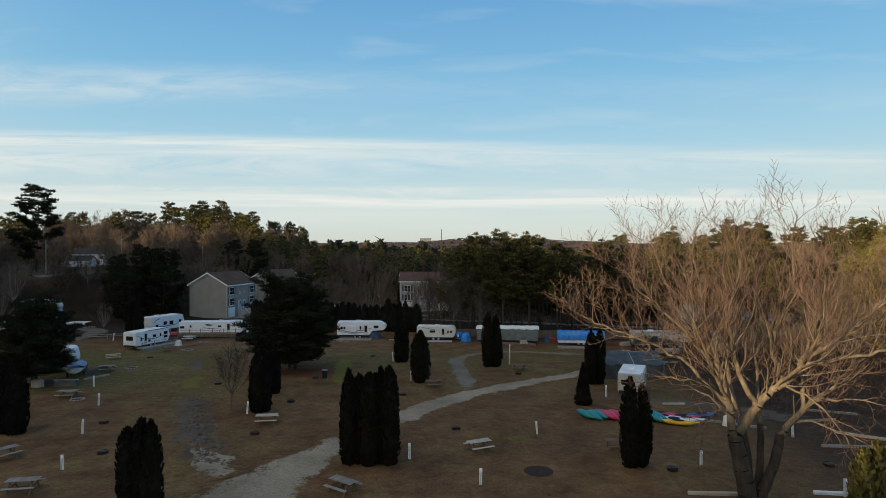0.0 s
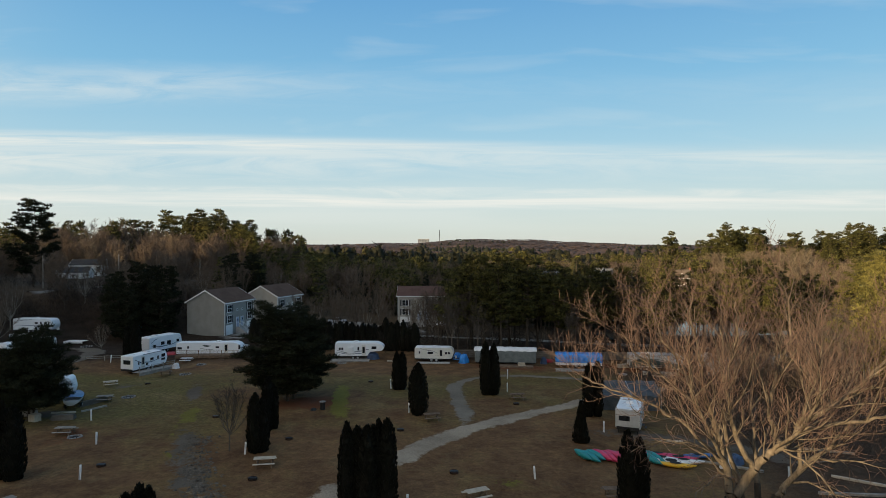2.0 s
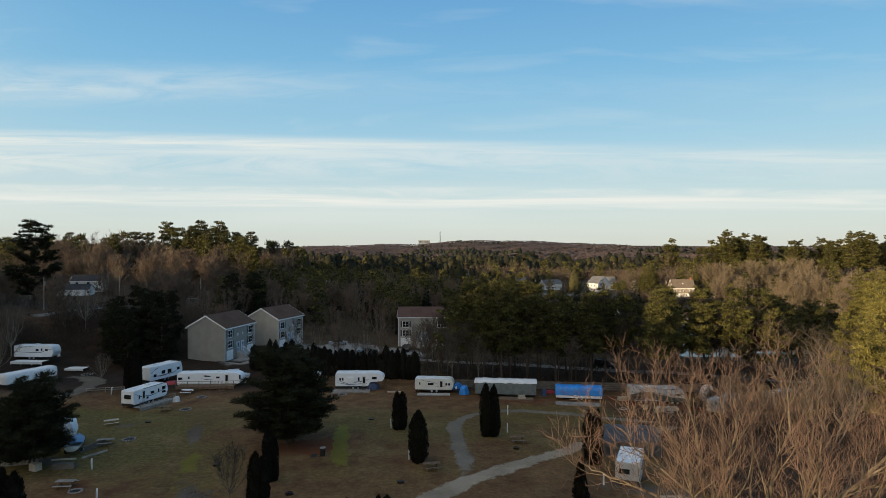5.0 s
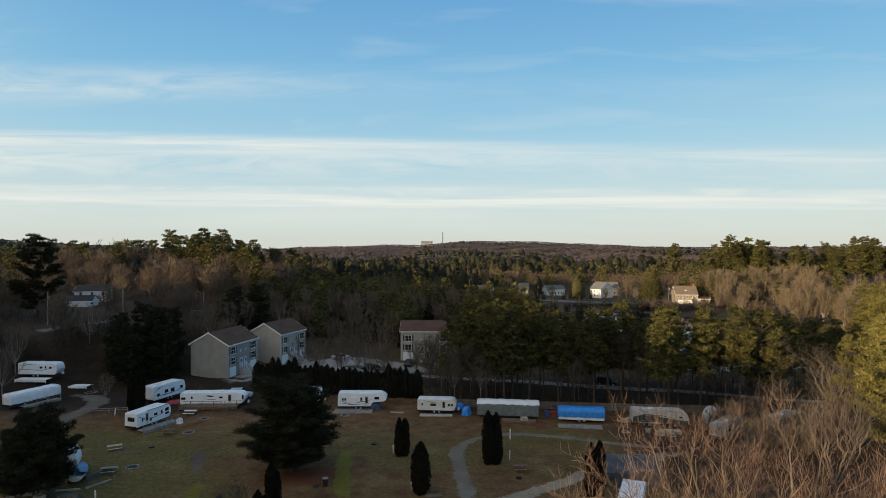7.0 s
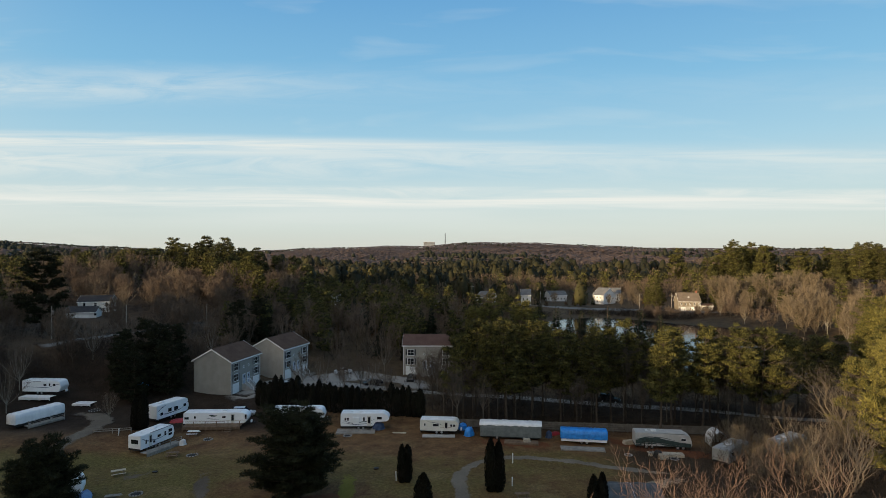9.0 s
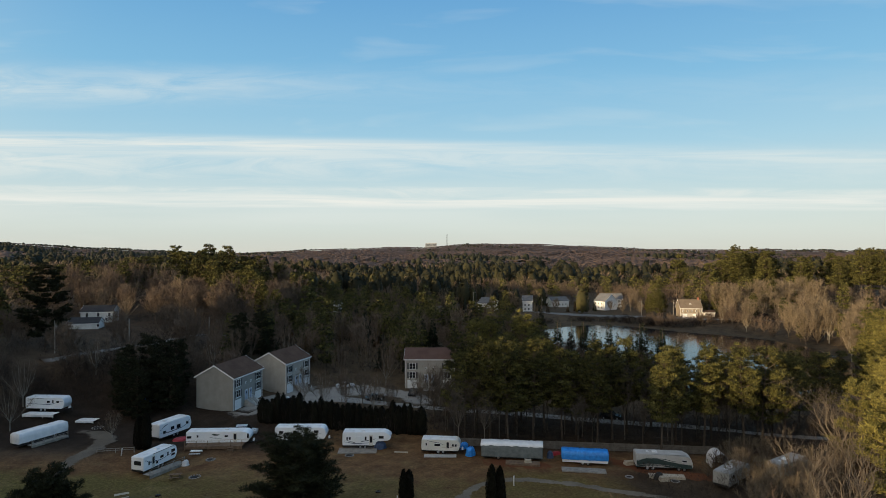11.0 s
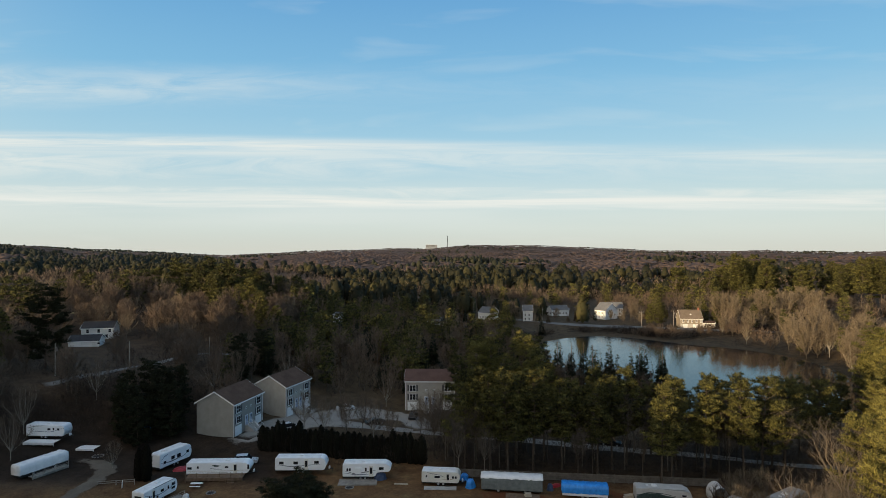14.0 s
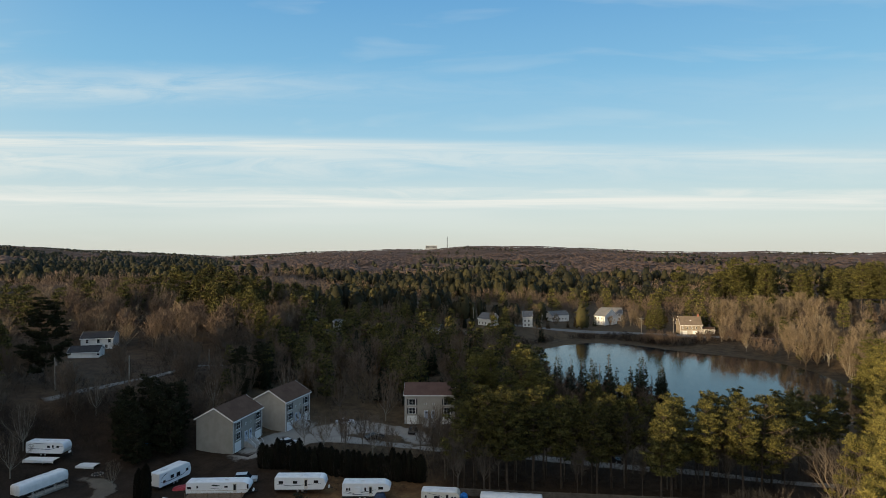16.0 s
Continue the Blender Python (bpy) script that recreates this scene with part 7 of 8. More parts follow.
shelter((26.0, 69.2), (26.4, 75.6), 6.4, 7.0, 2.9, "grey fabric storage shelter with sagging roof", "shelter_fabric", "dark_tarp")
shelter((43.4, 96.6), (46.0, 96.4), 2.7, 3.0, 2.4, "small arched white fabric shelter", "pale_fabric", "pale_fabric", True)


def bundle(x, y, sx, sy, h, mat, label, seed, name="tarp_bundle", category="tarpaulin"):
    """A lumpy heap under a sheet."""
    rng = random.Random(seed)
    t = thing(name, stand(x, y, rng.uniform(0, 40)), label, category)
    s = Shape()
    n = 12
    pts = []
    for i, (r, z) in enumerate(((1.08, -0.03), (1.0, 0.22), (0.86, 0.7), (0.5, 0.95), (0.02, 1.0))):
        pts += [(sx * r * math.cos(6.283 * k / n) * rng.uniform(0.88, 1.1), sy * r * math.sin(6.283 * k / n) * rng.uniform(0.88, 1.1), h * z * rng.uniform(0.9, 1.06)) for k in range(n)]
    s.add(pts, [(i * n + k, i * n + (k + 1) % n, (i + 1) * n + (k + 1) % n, (i + 1) * n + k) for i in range(4) for k in range(n)])
    part("sheet", s, mat, t)


bundle(-12.2, 105.9, 1.1, 0.9, 1.3, "swoosh_blue", "dark blue tarpaulin heap under the trailer nose", 1)
bundle(4.0, 102.2, 0.9, 0.8, 1.5, "blue_tarp", "bright blue tarpaulin bundle beside the cover", 2)
bundle(3.0, 105.6, 0.8, 0.7, 1.2, "blue_tarp", "blue tarpaulin bundle behind the trailer", 3)
bundle(17.6, 101.0, 0.6, 0.5, 1.2, "swoosh_blue", "dark blue wrapped bundle by the cover", 4)
bundle(18.6, 102.4, 1.3, 0.4, 0.6, "red_paint", "red canoe-shaped bundle by the fence", 5)
bundle(-50.0, 109.6, 1.6, 1.2, 0.5, "red_paint", "red tarpaulin spread beside a trailer", 6)
bundle(-66.0, 126.0, 2.0, 1.0, 0.7, "blue_tarp", "blue tarpaulin on the ground by pines", 8)
bundle(24.6, 50.8, 0.6, 0.5, 0.9, "kayak_white", "pale sack beside the kayaks", 9)
bundle(25.8, 51.8, 0.9, 0.7, 0.8, "swoosh_blue", "dark blue tarpaulin beside the kayaks", 10)
bundle(33.0, 92.0, 0.8, 0.5, 1.1, "dark_metal", "black covered grill by the dock", 11)
bundle(-43.2, 96.4, 0.6, 0.5, 0.9, "pale_fabric", "pale covered grill on the porch", 12)


def log_beam(x, y, turn, length, mat, label, h=0.2, w=0.22):
    t = thing("timber_beam", stand(x, y, turn), label, "timber", "loose timbers")
    box_part("beam", mat, t, -length / 2, length / 2, -w / 2, w / 2, -0.02, h, chamfer=0.03)


for x, y, turn, length, mat in ((16.6, 36.3, -3, 3.0, "pale_wood"), (23.9, 36.4, -6, 2.0, "white_paint"), (34.0, 47.5, -35, 4.2, "pale_wood"), (31.5, 45.0, -5, 5.0, "weathered_wood"), (29.0, 49.0, 60, 3.5, "pale_wood"), (-8.2, 103.2, -4, 2.4, "pale_wood"),
                                (33, 52, 10, 3.5, "weathered_wood"), (36, 55, -20, 4.5, "weathered_wood"), (22.5, 57.6, 0, 2.2, "pale_wood"), (24.8, 51.0, -30, 5.5, "weathered_wood"), (-43.5, 68.2, 10, 2.6, "pale_wood"), (-41.0, 70.0, 60, 3.0, "weathered_wood")):
    log_beam(x, y, turn, length, mat, "weathered timber beam lying on the ground")


def trash_bin(x, y):
    t = thing("trash_bin", stand(x, y, 10), "dark trash bin on the turf under the pine", "bin")
    s = Shape()
    s.lathe([(0.28, 0.0), (0.33, 0.9), (0.35, 0.92)], 14)
    part("body", s, "dark_metal", t)
    s = Shape()
    s.lathe([(0.36, 0.92), (0.34, 1.0), (0.1, 1.06)], 14)
    part("lid", s, "stone_grey", t)


trash_bin(-13.9, 69.4)
bundle(-14.9, 69.1, 0.35, 0.3, 0.3, "dark_tarp", "small dark sack on the turf beside a bin", 13)


def crate_stack(x, y, turn, label, sizes, mat):
    t = thing("lumber_stack", stand(x, y, turn), label, "lumber")
    z = 0.0
    for k, (l, w, h) in enumerate(sizes):
        for j in range(4):
            box_part("board", mat, t, -l / 2, l / 2, -w / 2 + w * j / 4, -w / 2 + w * (j + 1) / 4 - 0.02, z, z + h)
        z += h


crate_stack(-41.8, 65.6, 8, "stacked grey lumber on the ground", ((2.2, 0.9, 0.12), (2.3, 0.95, 0.12), (2.2, 0.8, 0.12), (2.3, 0.7, 0.12), (2.1, 0.6, 0.12)), "old_boards")


def small_boat(x, y, turn, length, label):
    t = thing("boat", stand(x, y, turn), label, "boat")
    s = Shape()
    rows, k = [], 9
    for i in range(13):
        u = i / 12
        w = 0.95 * min(1.0, 0.82 + u) * (1 - max(0, (u - 0.45) / 0.55) ** 2.2) + 0.02
        keel = 0.55 + 0.25 * max(0, u - 0.6)
        rim = 1.2 + 0.25 * u ** 2
        rows.append([(u * length, w * math.cos(a), rim + (rim - keel) * math.sin(a) if math.sin(a) < 0 else rim) for a in np.linspace(-math.pi, 0, k)])
    s.add([p for r in rows for p in r], [(i * k + j, i * k + j + 1, (i + 1) * k + j + 1, (i + 1) * k + j) for i in range(12) for j in range(k - 1)] + [tuple(range(k))])
    part("hull", s, "white_gelcoat", t, "white boat hull", True)
    s = Shape()
    rows = [[(u * length, v * (0.97 * min(1.0, 0.82 + u) * (1 - max(0, (u - 0.45) / 0.55) ** 2.2) + 0.02), 1.22 + 0.25 * u ** 2 + 0.22 * (1 - v * v) * math.sin(math.pi * min(1, u * 1.2))) for v in (-1, -0.6, -0.2, 0.2, 0.6, 1)] for u in np.linspace(0.22, 0.98, 10)]
    s.add([p for r in rows for p in r], [(i * 6 + j, i * 6 + j + 1, (i + 1) * 6 + j + 1, (i + 1) * 6 + j) for i in range(9) for j in range(5)])
    part("cover", s, "kayak_blue", t, "blue boat cover", True)
    for dx in (0.3, 0.62):
        box_part("crossbar", "dark_metal", t, length * dx - 0.05, length * dx + 0.05, -0.8, 0.8, 0.42, 0.56)
    s = Shape()
    for dy in (-0.35, 0.35):
        s.tube((0.1, dy, 0.45), (length + 0.9, 0, 0.45), 0.05, 0.05, 5)
    part("chassis", s, "dark_metal", t)
    wheel(t, length * 0.32, -0.95, 0.3)
    wheel(t, length * 0.32, 0.75, 0.3)


small_boat(-43.4, 69.4, 112, 4.6, "small white boat with blue cover on a trailer")
crate_stack(-47.6, 66.8, 20, "stack of firewood in a wooden rack", ((3.4, 0.9, 0.4), (3.3, 0.9, 0.4), (3.2, 0.8, 0.3)), "weathered_wood")
crate_stack(-44.6, 65.0, -20, "pale wooden crate among camp clutter", ((1.0, 0.8, 0.6), (1.0, 0.8, 0.2)), "pale_wood")
crate_stack(-42.6, 72.6, 68, "timber ramp beside a covered boat", ((3.8, 0.5, 0.2), (3.6, 0.4, 0.2), (3.0, 0.3, 0.2)), "old_boards")
crate_stack(33.5, 91.2, 10, "wooden crates and boards by the dock", ((1.4, 0.9, 0.4), (1.2, 0.8, 0.3)), "pale_wood")
crate_stack(30.5, 98.2, 15, "pale lumber beside the motorhome", ((2.2, 1.0, 0.3), (2.0, 0.9, 0.3)), "pale_wood")
crate_stack(13.4, 97.9, 5, "wooden box on the low deck", ((1.2, 0.8, 0.5), (1.0, 0.7, 0.3)), "pale_wood")


def fence(p0, p1, h, mat, label, rails=False):
    length = math.hypot(p1[0] - p0[0], p1[1] - p0[1])
    t = thing("board_fence", along(p0, p1), label, "fence")
    n = int(length / 2.4)
    for k in range(n + 1):
        box_part("post", mat, t, length * k / n - 0.06, length * k / n + 0.06, -0.06, 0.06, -0.3, h + 0.1)
    for k in range(n):
        for z in (range(4) if not rails else ()):
            box_part("board", mat, t, length * k / n + 0.06, length * (k + 1) / n - 0.06, -0.02, 0.02, 0.1 + z * (h - 0.1) / 4, 0.1 + (z + 1) * (h - 0.1) / 4 - 0.03, chamfer=0)
        for z in ((0.3, 0.62) if rails else ()):
            box_part("rail", mat, t, length * k / n + 0.06, length * (k + 1) / n - 0.06, -0.02, 0.02, z - 0.05, z + 0.05, chamfer=0)
    return t


fence((-3.0, 107.4), (47, 102.5), 1.5, "old_boards", "weathered grey board fence behind the trailers")
fence((-60.4, 100.6), (-54.6, 101.8), 0.6, "weathered_wood", "low rail fence by the track", True)

# ---- houses ----
def gable_house(p0, p1, length, depth, base, eave, ridge, label, wall, roof, front, name="house", group="", garage=(), doors=(), wins=(), rounds=(), over=0.35, end_wins=(), steps=False, chimney=None, dormer=False):
    """p0 and p1: the ends of the front at its foot. Openings by x along the front and heights over the floor."""
    t = thing(name, along(p0, p1, base), label, "house", group)
    e, r = eave - base, ridge - base
    s = Shape()
    s.add([(0, 0, -1.5), (length, 0, -1.5), (length, depth, -1.5), (0, depth, -1.5), (0, 0, e), (length, 0, e), (length, depth, e), (0, depth, e), (0, depth / 2, r), (length, depth / 2, r)],
          [(0, 1, 5, 4), (1, 2, 6, 9, 5), (2, 3, 7, 6), (3, 0, 4, 8, 7), (0, 3, 2, 1), (4, 5, 9, 8), (6, 7, 8, 9)])
    part("wall", s, wall, t)
    pitch = (r - e) / (depth / 2)
    for sgn, y0 in ((1, 0.0), (-1, depth)):
        s = Shape()
        ya, za = y0 - sgn * over, e - over * pitch
        for dz in (0.03, 0.2):
            s.add([(-over, ya, za + dz), (length + over, ya, za + dz), (length + over, depth / 2, r + dz), (-over, depth / 2, r + dz)], [])
        s.f += [(0, 1, 2, 3), (4, 5, 6, 7), (0, 1, 5, 4), (1, 2, 6, 5), (2, 3, 7, 6), (3, 0, 4, 7)]
        part("roof", s, roof, t)
        s = Shape()
        s.box(-over, length + over, ya - 0.06 if sgn > 0 else ya, ya if sgn > 0 else ya + 0.06, za - 0.1, za + 0.14)
        part("gutter", s, "white_paint", t)
        for x in (-over - 0.03, length + over):
            s = Shape()
            s.add([(x, ya, za - 0.08), (x, ya, za + 0.22), (x, depth / 2, r + 0.22), (x, depth / 2, r - 0.08)], [])
            s.add([(x + 0.03, ya, za - 0.08), (x + 0.03, ya, za + 0.22), (x + 0.03, depth / 2, r + 0.22), (x + 0.03, depth / 2, r - 0.08)], [])
            s.f += [(0, 1, 2, 3), (4, 5, 6, 7), (0, 1, 5, 4), (1, 2, 6, 5), (2, 3, 7, 6), (3, 0, 4, 7)]
            part("bargeboard", s, "white_paint", t)
    for x in (0, length):
        box_part("corner_trim", "white_paint", t, x - 0.06, x + 0.06, -0.03, 0.0, 0, e - 0.05, chamfer=0)
    for x0, x1, z0, z1, shut in wins:
        s = Shape()
        s.box(x0 - 0.1, x1 + 0.1, -0.06, 0.01, z0 - 0.1, z1 + 0.1)
        w = part("window", s, "white_paint", t)
        k = 2 if x1 - x0 > 1.2 else 1
        for i in range(k):
            a, b = x0 + (x1 - x0) * i / k + 0.04, x0 + (x1 - x0) * (i + 1) / k - 0.04
            for lo, hi in ((z0, (z0 + z1) / 2 - 0.03), ((z0 + z1) / 2 + 0.03, z1)):
                s = Shape()
                s.box(a, b, -0.075, -0.05, lo, hi)
                part("pane", s, "dark_glass", w)
        box_part("sill", "white_paint", w, x0 - 0.14, x1 + 0.14, -0.12, -0.06, z0 - 0.14, z0 - 0.09)
        if shut:
            for a, b in ((x0 - 0.52, x0 - 0.14), (x1 + 0.14, x1 + 0.52)):
                box_part("shutter", "shutter_paint", t, a, b, -0.05, -0.01, z0 - 0.06, z1 + 0.06)
    for y0, y1, z0, z1 in end_wins:
        s = Shape()
        s.box(-0.06, 0.01, y0 - 0.08, y1 + 0.08, z0 - 0.08, z1 + 0.08)
        w = part("window", s, "white_paint", t)
        s = Shape()
        s.box(-0.08, -0.05, y0, y1, z0, z1)
        part("pane", s, "dark_glass", w)
    for x, z in rounds:
        s = Shape()
        s.prism([(x + 0.3 * math.cos(a), z + 0.3 * math.sin(a)) for a in np.linspace(0, 6.283, 12, endpoint=False)], -0.06, 0.01)
        w = part("round_window", s, "white_paint", t)
        s = Shape()
        s.prism([(x + 0.17 * math.cos(a), z + 0.17 * math.sin(a)) for a in np.linspace(0, 6.283, 12, endpoint=False)], -0.08, -0.05)
        part("pane", s, "dark_glass", w)
    for x0, x1, z1 in garage:
        box_part("garage_frame", "white_paint", t, x0 - 0.12, x1 + 0.12, -0.04, 0.01, 0, z1 + 0.12, chamfer=0)
        g = box_part("garage_door", "white_paint", t, x0, x1, -0.07, -0.03, 0.02, 0.02 + (z1) / 4 - 0.02, chamfer=0)
        for k in range(1, 4):
            box_part("panel", "white_paint", g, x0, x1, -0.07, -0.03, 0.02 + z1 * k / 4, z1 * (k + 1) / 4 - 0.01, chamfer=0)
    for x0, x1, z0, z1 in doors:
        box_part("door_frame", "white_paint", t, x0 - 0.1, x1 + 0.1, -0.05, 0.01, z0, z1 + 0.1, chamfer=0)
        d = box_part("door", "door_blue", t, x0, x1, -0.08, -0.04, z0, z1, chamfer=0)
        s = Shape()
        s.prism([((x0 + x1) / 2 + 0.17 * math.cos(a), z1 - 0.5 + 0.3 * math.sin(a)) for a in np.linspace(0, 6.283, 10, endpoint=False)], -0.1, -0.07)
        part("glass", s, "dark_glass", d)
        if steps:
            for k in range(7):
                box_part("step", "concrete", t, x0 - 0.3, x1 + 0.3, -0.9 - 0.28 * (k + 1), -0.9 - 0.28 * k, -0.3, max(0.02, z0 - 0.18 * (k + 1)), chamfer=0)
            box_part("landing", "concrete", t, x0 - 0.3, x1 + 0.3, -0.9, -0.05, -0.3, z0 - 0.02, chamfer=0)
            for xx in (x0 - 0.28, x1 + 0.28):
                s = Shape()
                s.tube((xx, -0.1, z0 + 0.9), (xx, -0.9, z0 + 0.9), 0.03, 0.03, 5)
                s.tube((xx, -0.9, z0 + 0.9), (xx, -2.8, 1.0), 0.03, 0.03, 5)
                s.tube((xx, -0.9, z0), (xx, -0.9, z0 + 0.9), 0.03, 0.03, 5)
                s.tube((xx, -2.8, 0), (xx, -2.8, 1.0), 0.03, 0.03, 5)
                part("handrail", s, "white_paint", t)
    if chimney:
        s = Shape()
        s.box(chimney - 0.4, chimney + 0.4, depth / 2 - 0.3, depth / 2 + 0.3, r - 0.6, r + 1.2, None, 0.03)
        part("chimney", s, "brick_red", t)
    if dormer:
        s = Shape()
        x = length / 2
        s.add([(x - 0.8, depth * 0.2, e + 0.5), (x + 0.8, depth * 0.2, e + 0.5), (x + 0.8, depth * 0.2, e + 1.7), (x, depth * 0.2, e + 2.4), (x - 0.8, depth * 0.2, e + 1.7), (x - 0.8, depth * 0.5, e + 1.7), (x + 0.8, depth * 0.5, e + 1.7), (x, depth * 0.5, e + 2.4)],
              [(0, 1, 2, 3, 4), (0, 4, 5), (1, 6, 2), (4, 3, 7, 5), (3, 2, 6, 7)])
        d = part("dormer", s, "white_siding", t)
        s = Shape()
        s.box(x - 0.35, x + 0.35, depth * 0.2 - 0.03, depth * 0.2, e + 0.8, e + 1.6)
        part("pane", s, "dark_glass", d)
    return t


def duplex(p0, direction, length, depth, base, eave, ridge, label, wall, roof):
    p1 = (p0[0] + direction[0], p0[1] + direction[1])
    l = length
    gable_house(p0, p1, l, depth, base, eave, ridge, label, wall, roof, True, "duplex_house", "duplex houses", garage=((0.7, 2.9, 2.1), (l - 2.9, l - 0.7, 2.1)), doors=((l / 2 - 1.35, l / 2 - 0.45, 1.5, 3.5), (l / 2 + 0.45, l / 2 + 1.35, 1.5, 3.5)),
                wins=((1.05, 2.65, 5.0, 6.4, True), (l - 2.65, l - 1.05, 5.0, 6.4, True), (1.05, 2.65, 2.75, 4.15, True), (l - 2.65, l - 1.05, 2.75, 4.15, True)), rounds=((l / 2 - 1.0, 5.2), (l / 2 + 1.0, 5.2)), steps=True)


duplex((-45.7, 124.9), (0.21, 0.977), 11.8, 8.9, 1.5, 8.6, 11.05, "grey-sided two-storey duplex house with brown roof", "grey_siding", "roof_brown")
duplex((-38.9, 140.8), (0.30, 0.954), 11.0, 9.0, 1.3, 8.6, 11.0, "tan-sided two-storey duplex house with brown roof", "tan_siding", "roof_brown")
duplex((-10.9, 150.2), (1, 0.0), 12.6, 8.8, 0.6, 8.1, 10.15, "tan-sided two-storey duplex house with reddish roof", "tan_siding", "roof_red")
gable_house((-127.0, 202.5), (-117.0, 205.0), 10.0, 7.5, 10.2, 14.4, 16.2, "white clapboard farmhouse on the hillside", "white_siding", "roof_dark", True, wins=((1.5, 2.4, 2.6, 3.8, False), (5, 5.9, 2.6, 3.8, False), (8.5, 9.4, 2.6, 3.8, False), (2.5, 3.4, 0.8, 1.9, False), (7.5, 8.4, 0.8, 1.9, False)), name="farmhouse")
gable_house((-120.5, 185.6), (-110.5, 188.2), 8.6, 6.5, 10.2, 12.5, 14.0, "white garage with two doors by the farmhouse", "white_siding", "roof_dark", True, garage=((0.8, 3.4, 2.2), (4.0, 6.6, 2.2)), wins=((8.2, 9.0, 1.2, 2.3, False),), name="garage")
shore = gable_house((125.4, 319.3), (136.6, 318.4), 11.2, 8, -0.6, 4.6, 8.8, "tan shingled house with many windows by the pond", "stone_siding", "roof_tan", True, wins=tuple((1.0 + k * 2.3, 1.65 + k * 2.3, 3.1, 4.2, False) for k in range(5)), garage=((1.2, 3.4, 1.9), (6.4, 8.8, 1.9)), name="shore_house", chimney=10.4, dormer=True)
box_part("foundation", "dull_siding", shore, -0.02, 11.22, -0.02, 0.05, 0.0, 2.35, label="white painted ground floor", chamfer=0)
for p0, p1, l, d, base, eave, ridge, label, wall, roof in (((137.2, 318.6), (143, 318), 6, 5, -0.4, 2.2, 3.0, "low brown shed beside the shore house", "tan_siding", "roof_brown"), ((90.5, 366), (96, 359), 8, 12, -0.9, 4.5, 8.6, "white gabled house across the pond", "white_siding", "roof_grey"),
                                                           ((100, 382), (112, 380), 12, 8, -0.9, 4.2, 7.4, "white house with dark roof across the pond", "white_siding", "roof_grey"), ((43.8, 345.5), (49.2, 345), 5.4, 9, -0.3, 6.0, 8.8, "narrow white house beside a spruce", "white_siding", "roof_grey"),
                                                           ((66, 376), (78, 380), 12, 8, -0.6, 3.2, 5.6, "low white house across the pond", "white_siding", "roof_grey"), ((18, 354), (24, 349), 9, 9, 0.0, 4.2, 7.2, "white cottage with grey roof in the woods", "white_siding", "roof_grey"),
                                                           ((-74, 292), (-66, 292), 8, 8, 3.0, 7.5, 10.2, "grey house half hidden in woods", "grey_siding", "roof_grey"),
                                                           ((-58, 297), (-55, 296), 3.4, 6, 2.6, 9.0, 9.8, "tall white building in the woods", "white_siding", "roof_grey"), ((-10, 300), (-4, 301), 8, 7, 1.0, 4.5, 6.5, "small white house among trees", "white_siding", "roof_grey")):
    gable_house(p0, p1, l, d, base, eave, ridge, label, wall, roof, True, "house", "houses across the valley", wins=tuple((0.8 + k * 2.2, 1.6 + k * 2.2, z, z + 1.1, False) for k in range(int((l - 1) / 2.2)) for z in ((1.0, 3.4) if eave - base > 4.4 else (1.0,))),
                end_wins=tuple((d * f - 0.4, d * f + 0.4, z, z + 1.1) for f in (0.3, 0.7) for z in ((1.0, 3.4) if eave - base > 4.4 else (1.0,))))

def rut_stones():
    """Clods and stones along the old track."""
    rk = random.Random(64)
    s = Shape()
    line = [(-16.5, 41.5), (-18.4, 45.5), (-20.6, 50), (-22.8, 55), (-24.4, 59.5)]
    for _ in range(620):
        f = rk.uniform(0, len(line) - 1.001)
        i = int(f)
        (ax, ay), (bx, by) = line[i], line[i + 1]
        x, y = ax + (bx - ax) * (f - i) + rk.gauss(0, 0.75), ay + (by - ay) * (f - i) + rk.gauss(0, 0.2)
        r = rk.uniform(0.07, 0.24)
        z = at(x, y) + 0.03
        pts = [(x + r * rk.uniform(0.7, 1.3) * math.cos(a), y + r * rk.uniform(0.7, 1.3) * math.sin(a), z - 0.03) for a in (0, 1.26, 2.51, 3.77, 5.03)]
        s.add(pts + [(x + rk.uniform(-0.3, 0.3) * r, y + rk.uniform(-0.3, 0.3) * r, z + r * rk.uniform(0.35, 0.7))], [(k, (k + 1) % 5, 5) for k in range(5)])
    tagged(new("track_stones", s.mesh("track_stones", "clod", False, False)), "dark clods and stones strewn along the old track", "stones", kind="stuff")


rut_stones()

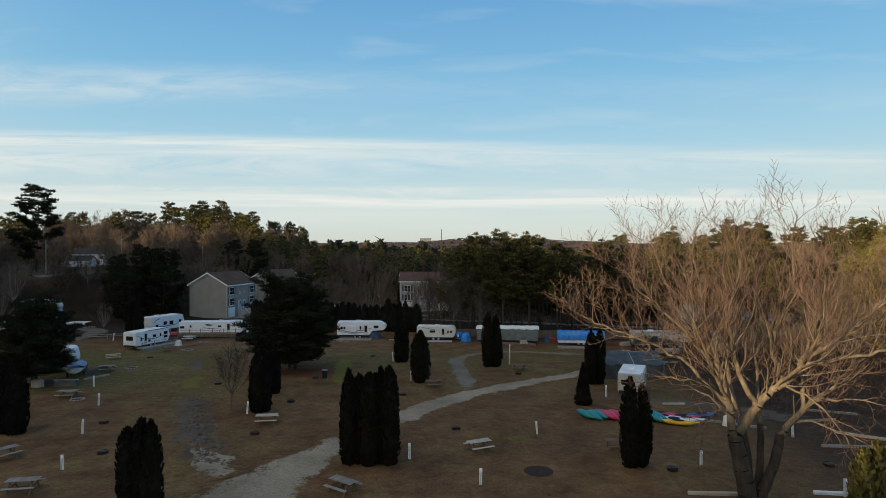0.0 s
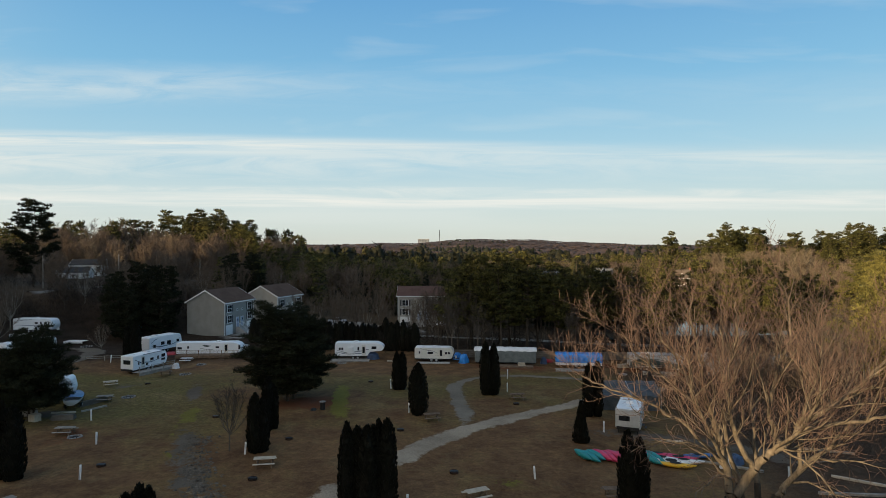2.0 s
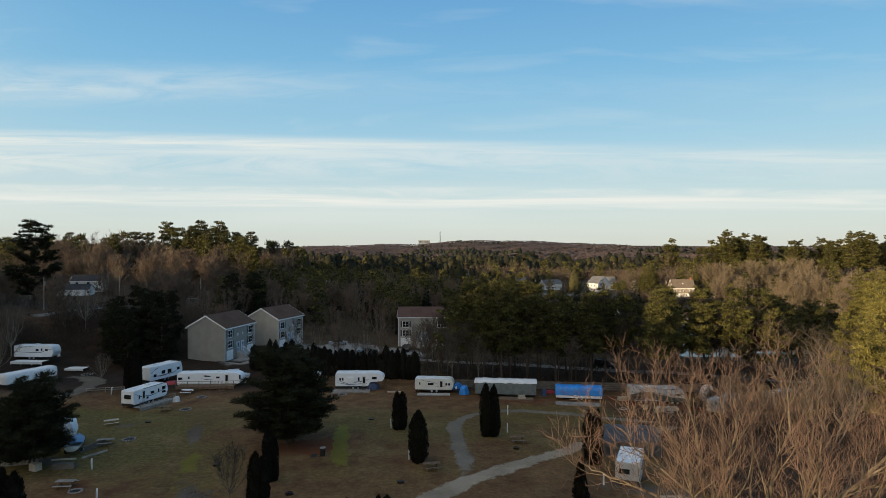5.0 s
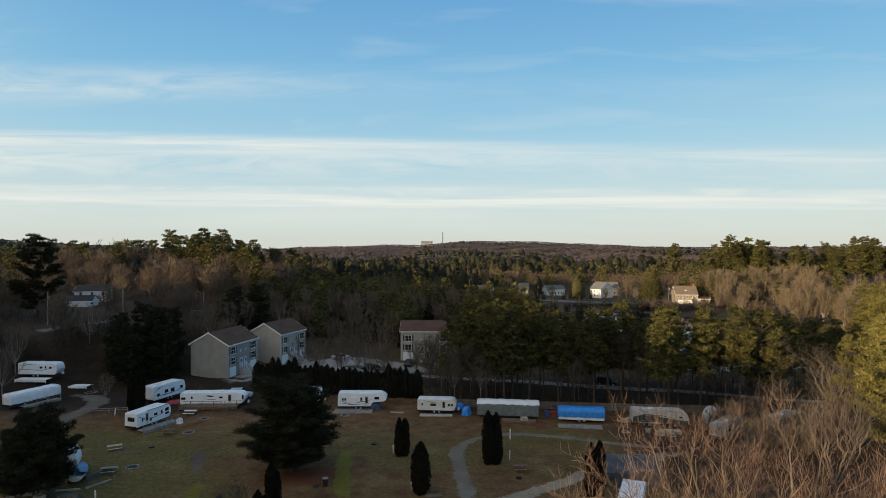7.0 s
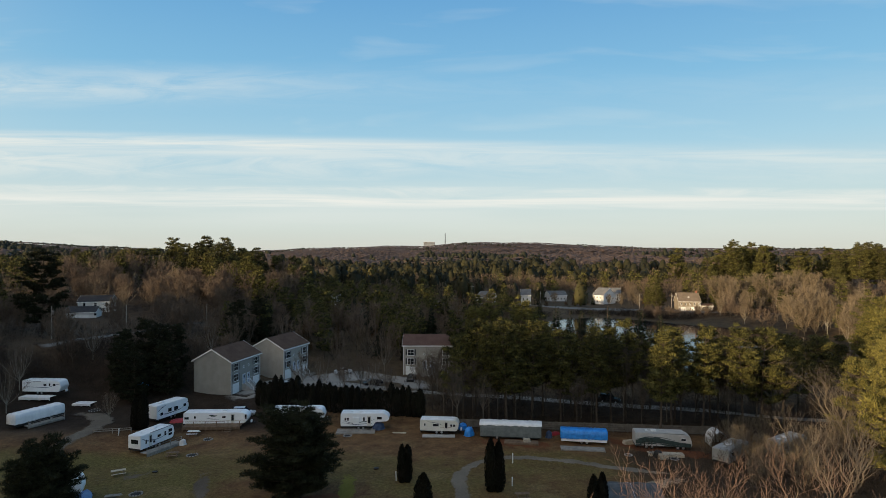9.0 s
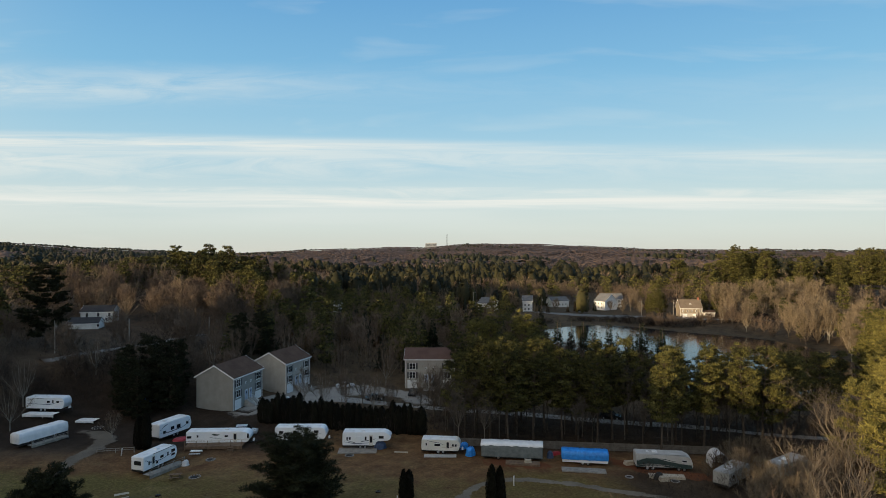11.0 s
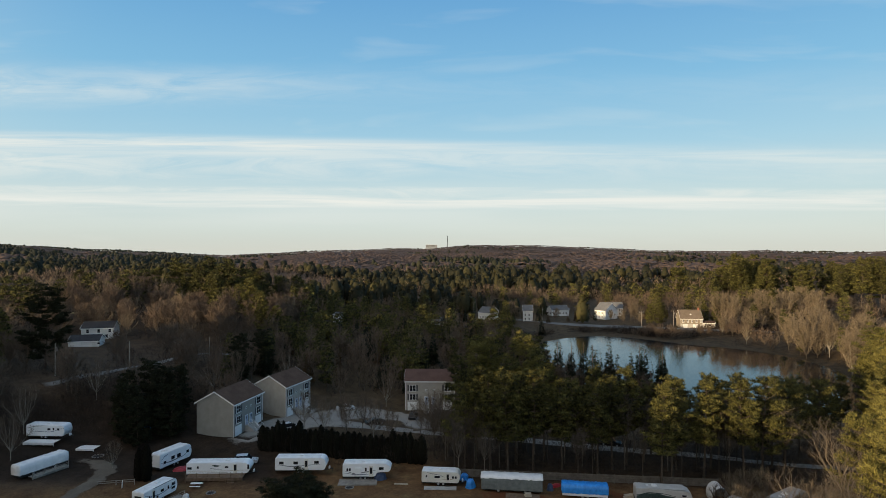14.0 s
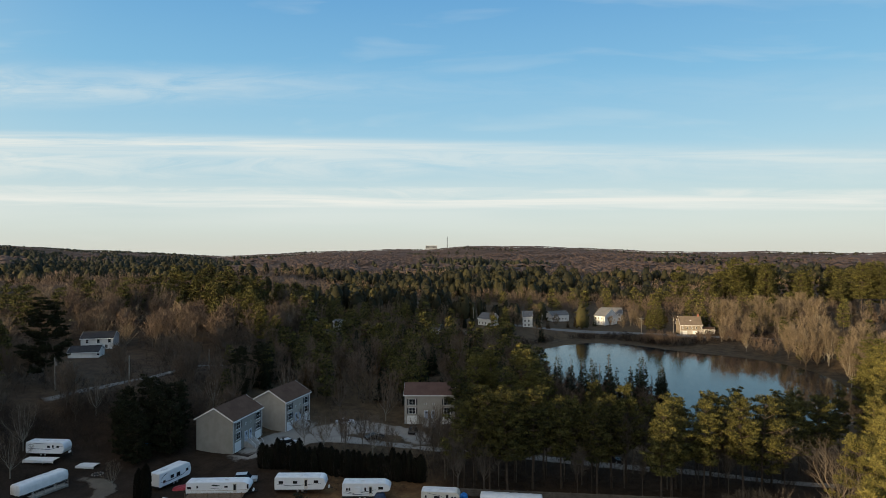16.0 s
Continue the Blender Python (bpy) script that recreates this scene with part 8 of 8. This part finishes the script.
# ---- cars, poles, the tower on the ridge ----
def car(x, y, turn, mat, label, suv=False):
    t = thing("car", stand(x, y, turn), label, "car", "parked cars")
    h = 1.75 if suv else 1.45
    s = Shape()
    s.prism([(-2.2, 0.35), (2.2, 0.35), (2.28, 0.6), (2.2, 0.85), (1.1, 1.0), (-2.1, 1.0), (-2.28, 0.8)], -0.88, 0.88, 0.08)
    part("body", s, mat, t)
    s = Shape()
    s.prism([(-2.0 if suv else -1.5, 0.97), (1.15, 0.97), (0.45, h), (-1.8 if suv else -0.95, h)], -0.76, 0.76, 0.08)
    part("cabin", s, "dark_glass", t)
    s = Shape()
    s.prism([(-1.75 if suv else -0.95, h - 0.05), (0.42, h - 0.05), (0.35, h + 0.02), (-1.6 if suv else -0.85, h + 0.02)], -0.7, 0.7, 0.04)
    part("roof", s, mat, t)
    for wx in (-1.35, 1.4):
        wheel(t, wx, -0.9, 0.32)
        wheel(t, wx, 0.68, 0.32)
    for sy in (-0.6, 0.45):
        box_part("headlight", "white_plastic", t, 2.2, 2.27, sy, sy + 0.25, 0.62, 0.78)
    return t


car(-8.3, 142.8, 80, "car_black", "black car parked before the reddish-roofed house", True)
car(-25.7, 147.2, 20, "car_silver", "white car parked in the gravel yard")
car(-35.2, 129.6, 40, "car_silver", "white vehicle parked beside the hedge", True)
car(-17.0, 136.5, 30, "car_black", "dark car parked in the gravel yard")
car(34.5, 125.0, -20, "car_black", "dark car on the street behind pines", True)
car(-38.5, 111.5, 10, "car_silver", "pale vehicle behind the trailers", True)


def utility_pole(x, y, h, label, arm=True, box=False):
    t = thing("utility_pole", stand(x, y), label, "pole", "utility poles")
    s = Shape()
    s.tube((0, 0, -0.5), (0, 0, h), 0.16, 0.11, 8)
    part("pole", s, "weathered_wood", t)
    if arm:
        box_part("crossarm", "weathered_wood", t, -1.1, 1.1, -0.06, 0.06, h - 0.7, h - 0.55)
        for dx in (-1.0, 0, 1.0):
            s = Shape()
            s.tube((dx, 0, h - 0.55), (dx, 0, h - 0.35), 0.05, 0.03, 6)
            part("insulator", s, "white_plastic", t)
    if box:
        s = Shape()
        s.lathe([(0.2, h - 2.0), (0.24, h - 1.9), (0.24, h - 1.1), (0.1, h - 1.0)], 10, (0.32, 0))
        part("transformer", s, "stone_grey", t)


for x, y, h, arm, box in ((-79.5, 146, 8.5, False, False), (-97.5, 145, 8.0, False, True), (-67, 164.5, 6.5, False, False), (104.5, 320, 9, True, False), (121, 318, 9.5, False, True), (34, 345, 10, True, False), (15, 348, 11, True, False), (54, 340, 9, False, True), (158, 262, 9, True, False), (168, 258, 8, False, False)):
    utility_pole(x, y, h, "weathered wooden utility pole beside the road", arm, box)

t = thing("radio_mast", Matrix.Translation((-6, 2393, at(-6, 2393))), "slender steel radio mast on the ridge", "mast")
s = Shape()
for a in (0, 2.1, 4.2):
    s.tube((1.4 * math.cos(a), 1.4 * math.sin(a), -1), (0.9 * math.cos(a), 0.9 * math.sin(a), 98 - at(-6, 2393)), 0.7, 0.6, 5)
part("lattice", s, "dark_metal", t)
t = thing("hilltop_building", Matrix.Translation((-72, 2420, at(-72, 2420))), "pale flat-roofed block building on the ridge", "building")
top = 60.5 - at(-72, 2420)
box_part("wall", "hill_block", t, -22, 24, -10, 10, -5, top)
box_part("roof", "stone_grey", t, -23, 25, -11, 11, top, top + 1.2)
for k in range(9):
    for z in (top - 3.5, top - 7.5):
        box_part("window", "dark_glass", t, -20 + k * 4.8, -17.2 + k * 4.8, -10.2, -9.9, z, z + 2, chamfer=0)

# hills beyond the gap in the ridge, their blue-grey colour painted as haze
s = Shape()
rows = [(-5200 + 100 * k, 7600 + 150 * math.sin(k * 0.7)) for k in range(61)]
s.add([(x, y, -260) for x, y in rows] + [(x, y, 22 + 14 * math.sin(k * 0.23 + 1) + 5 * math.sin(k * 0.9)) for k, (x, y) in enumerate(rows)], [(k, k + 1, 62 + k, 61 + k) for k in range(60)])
tagged(new("backdrop", s.mesh("backdrop", "hazy_hill", True)), "hills on the horizon with haze put into their colour", "hills", kind="structure")
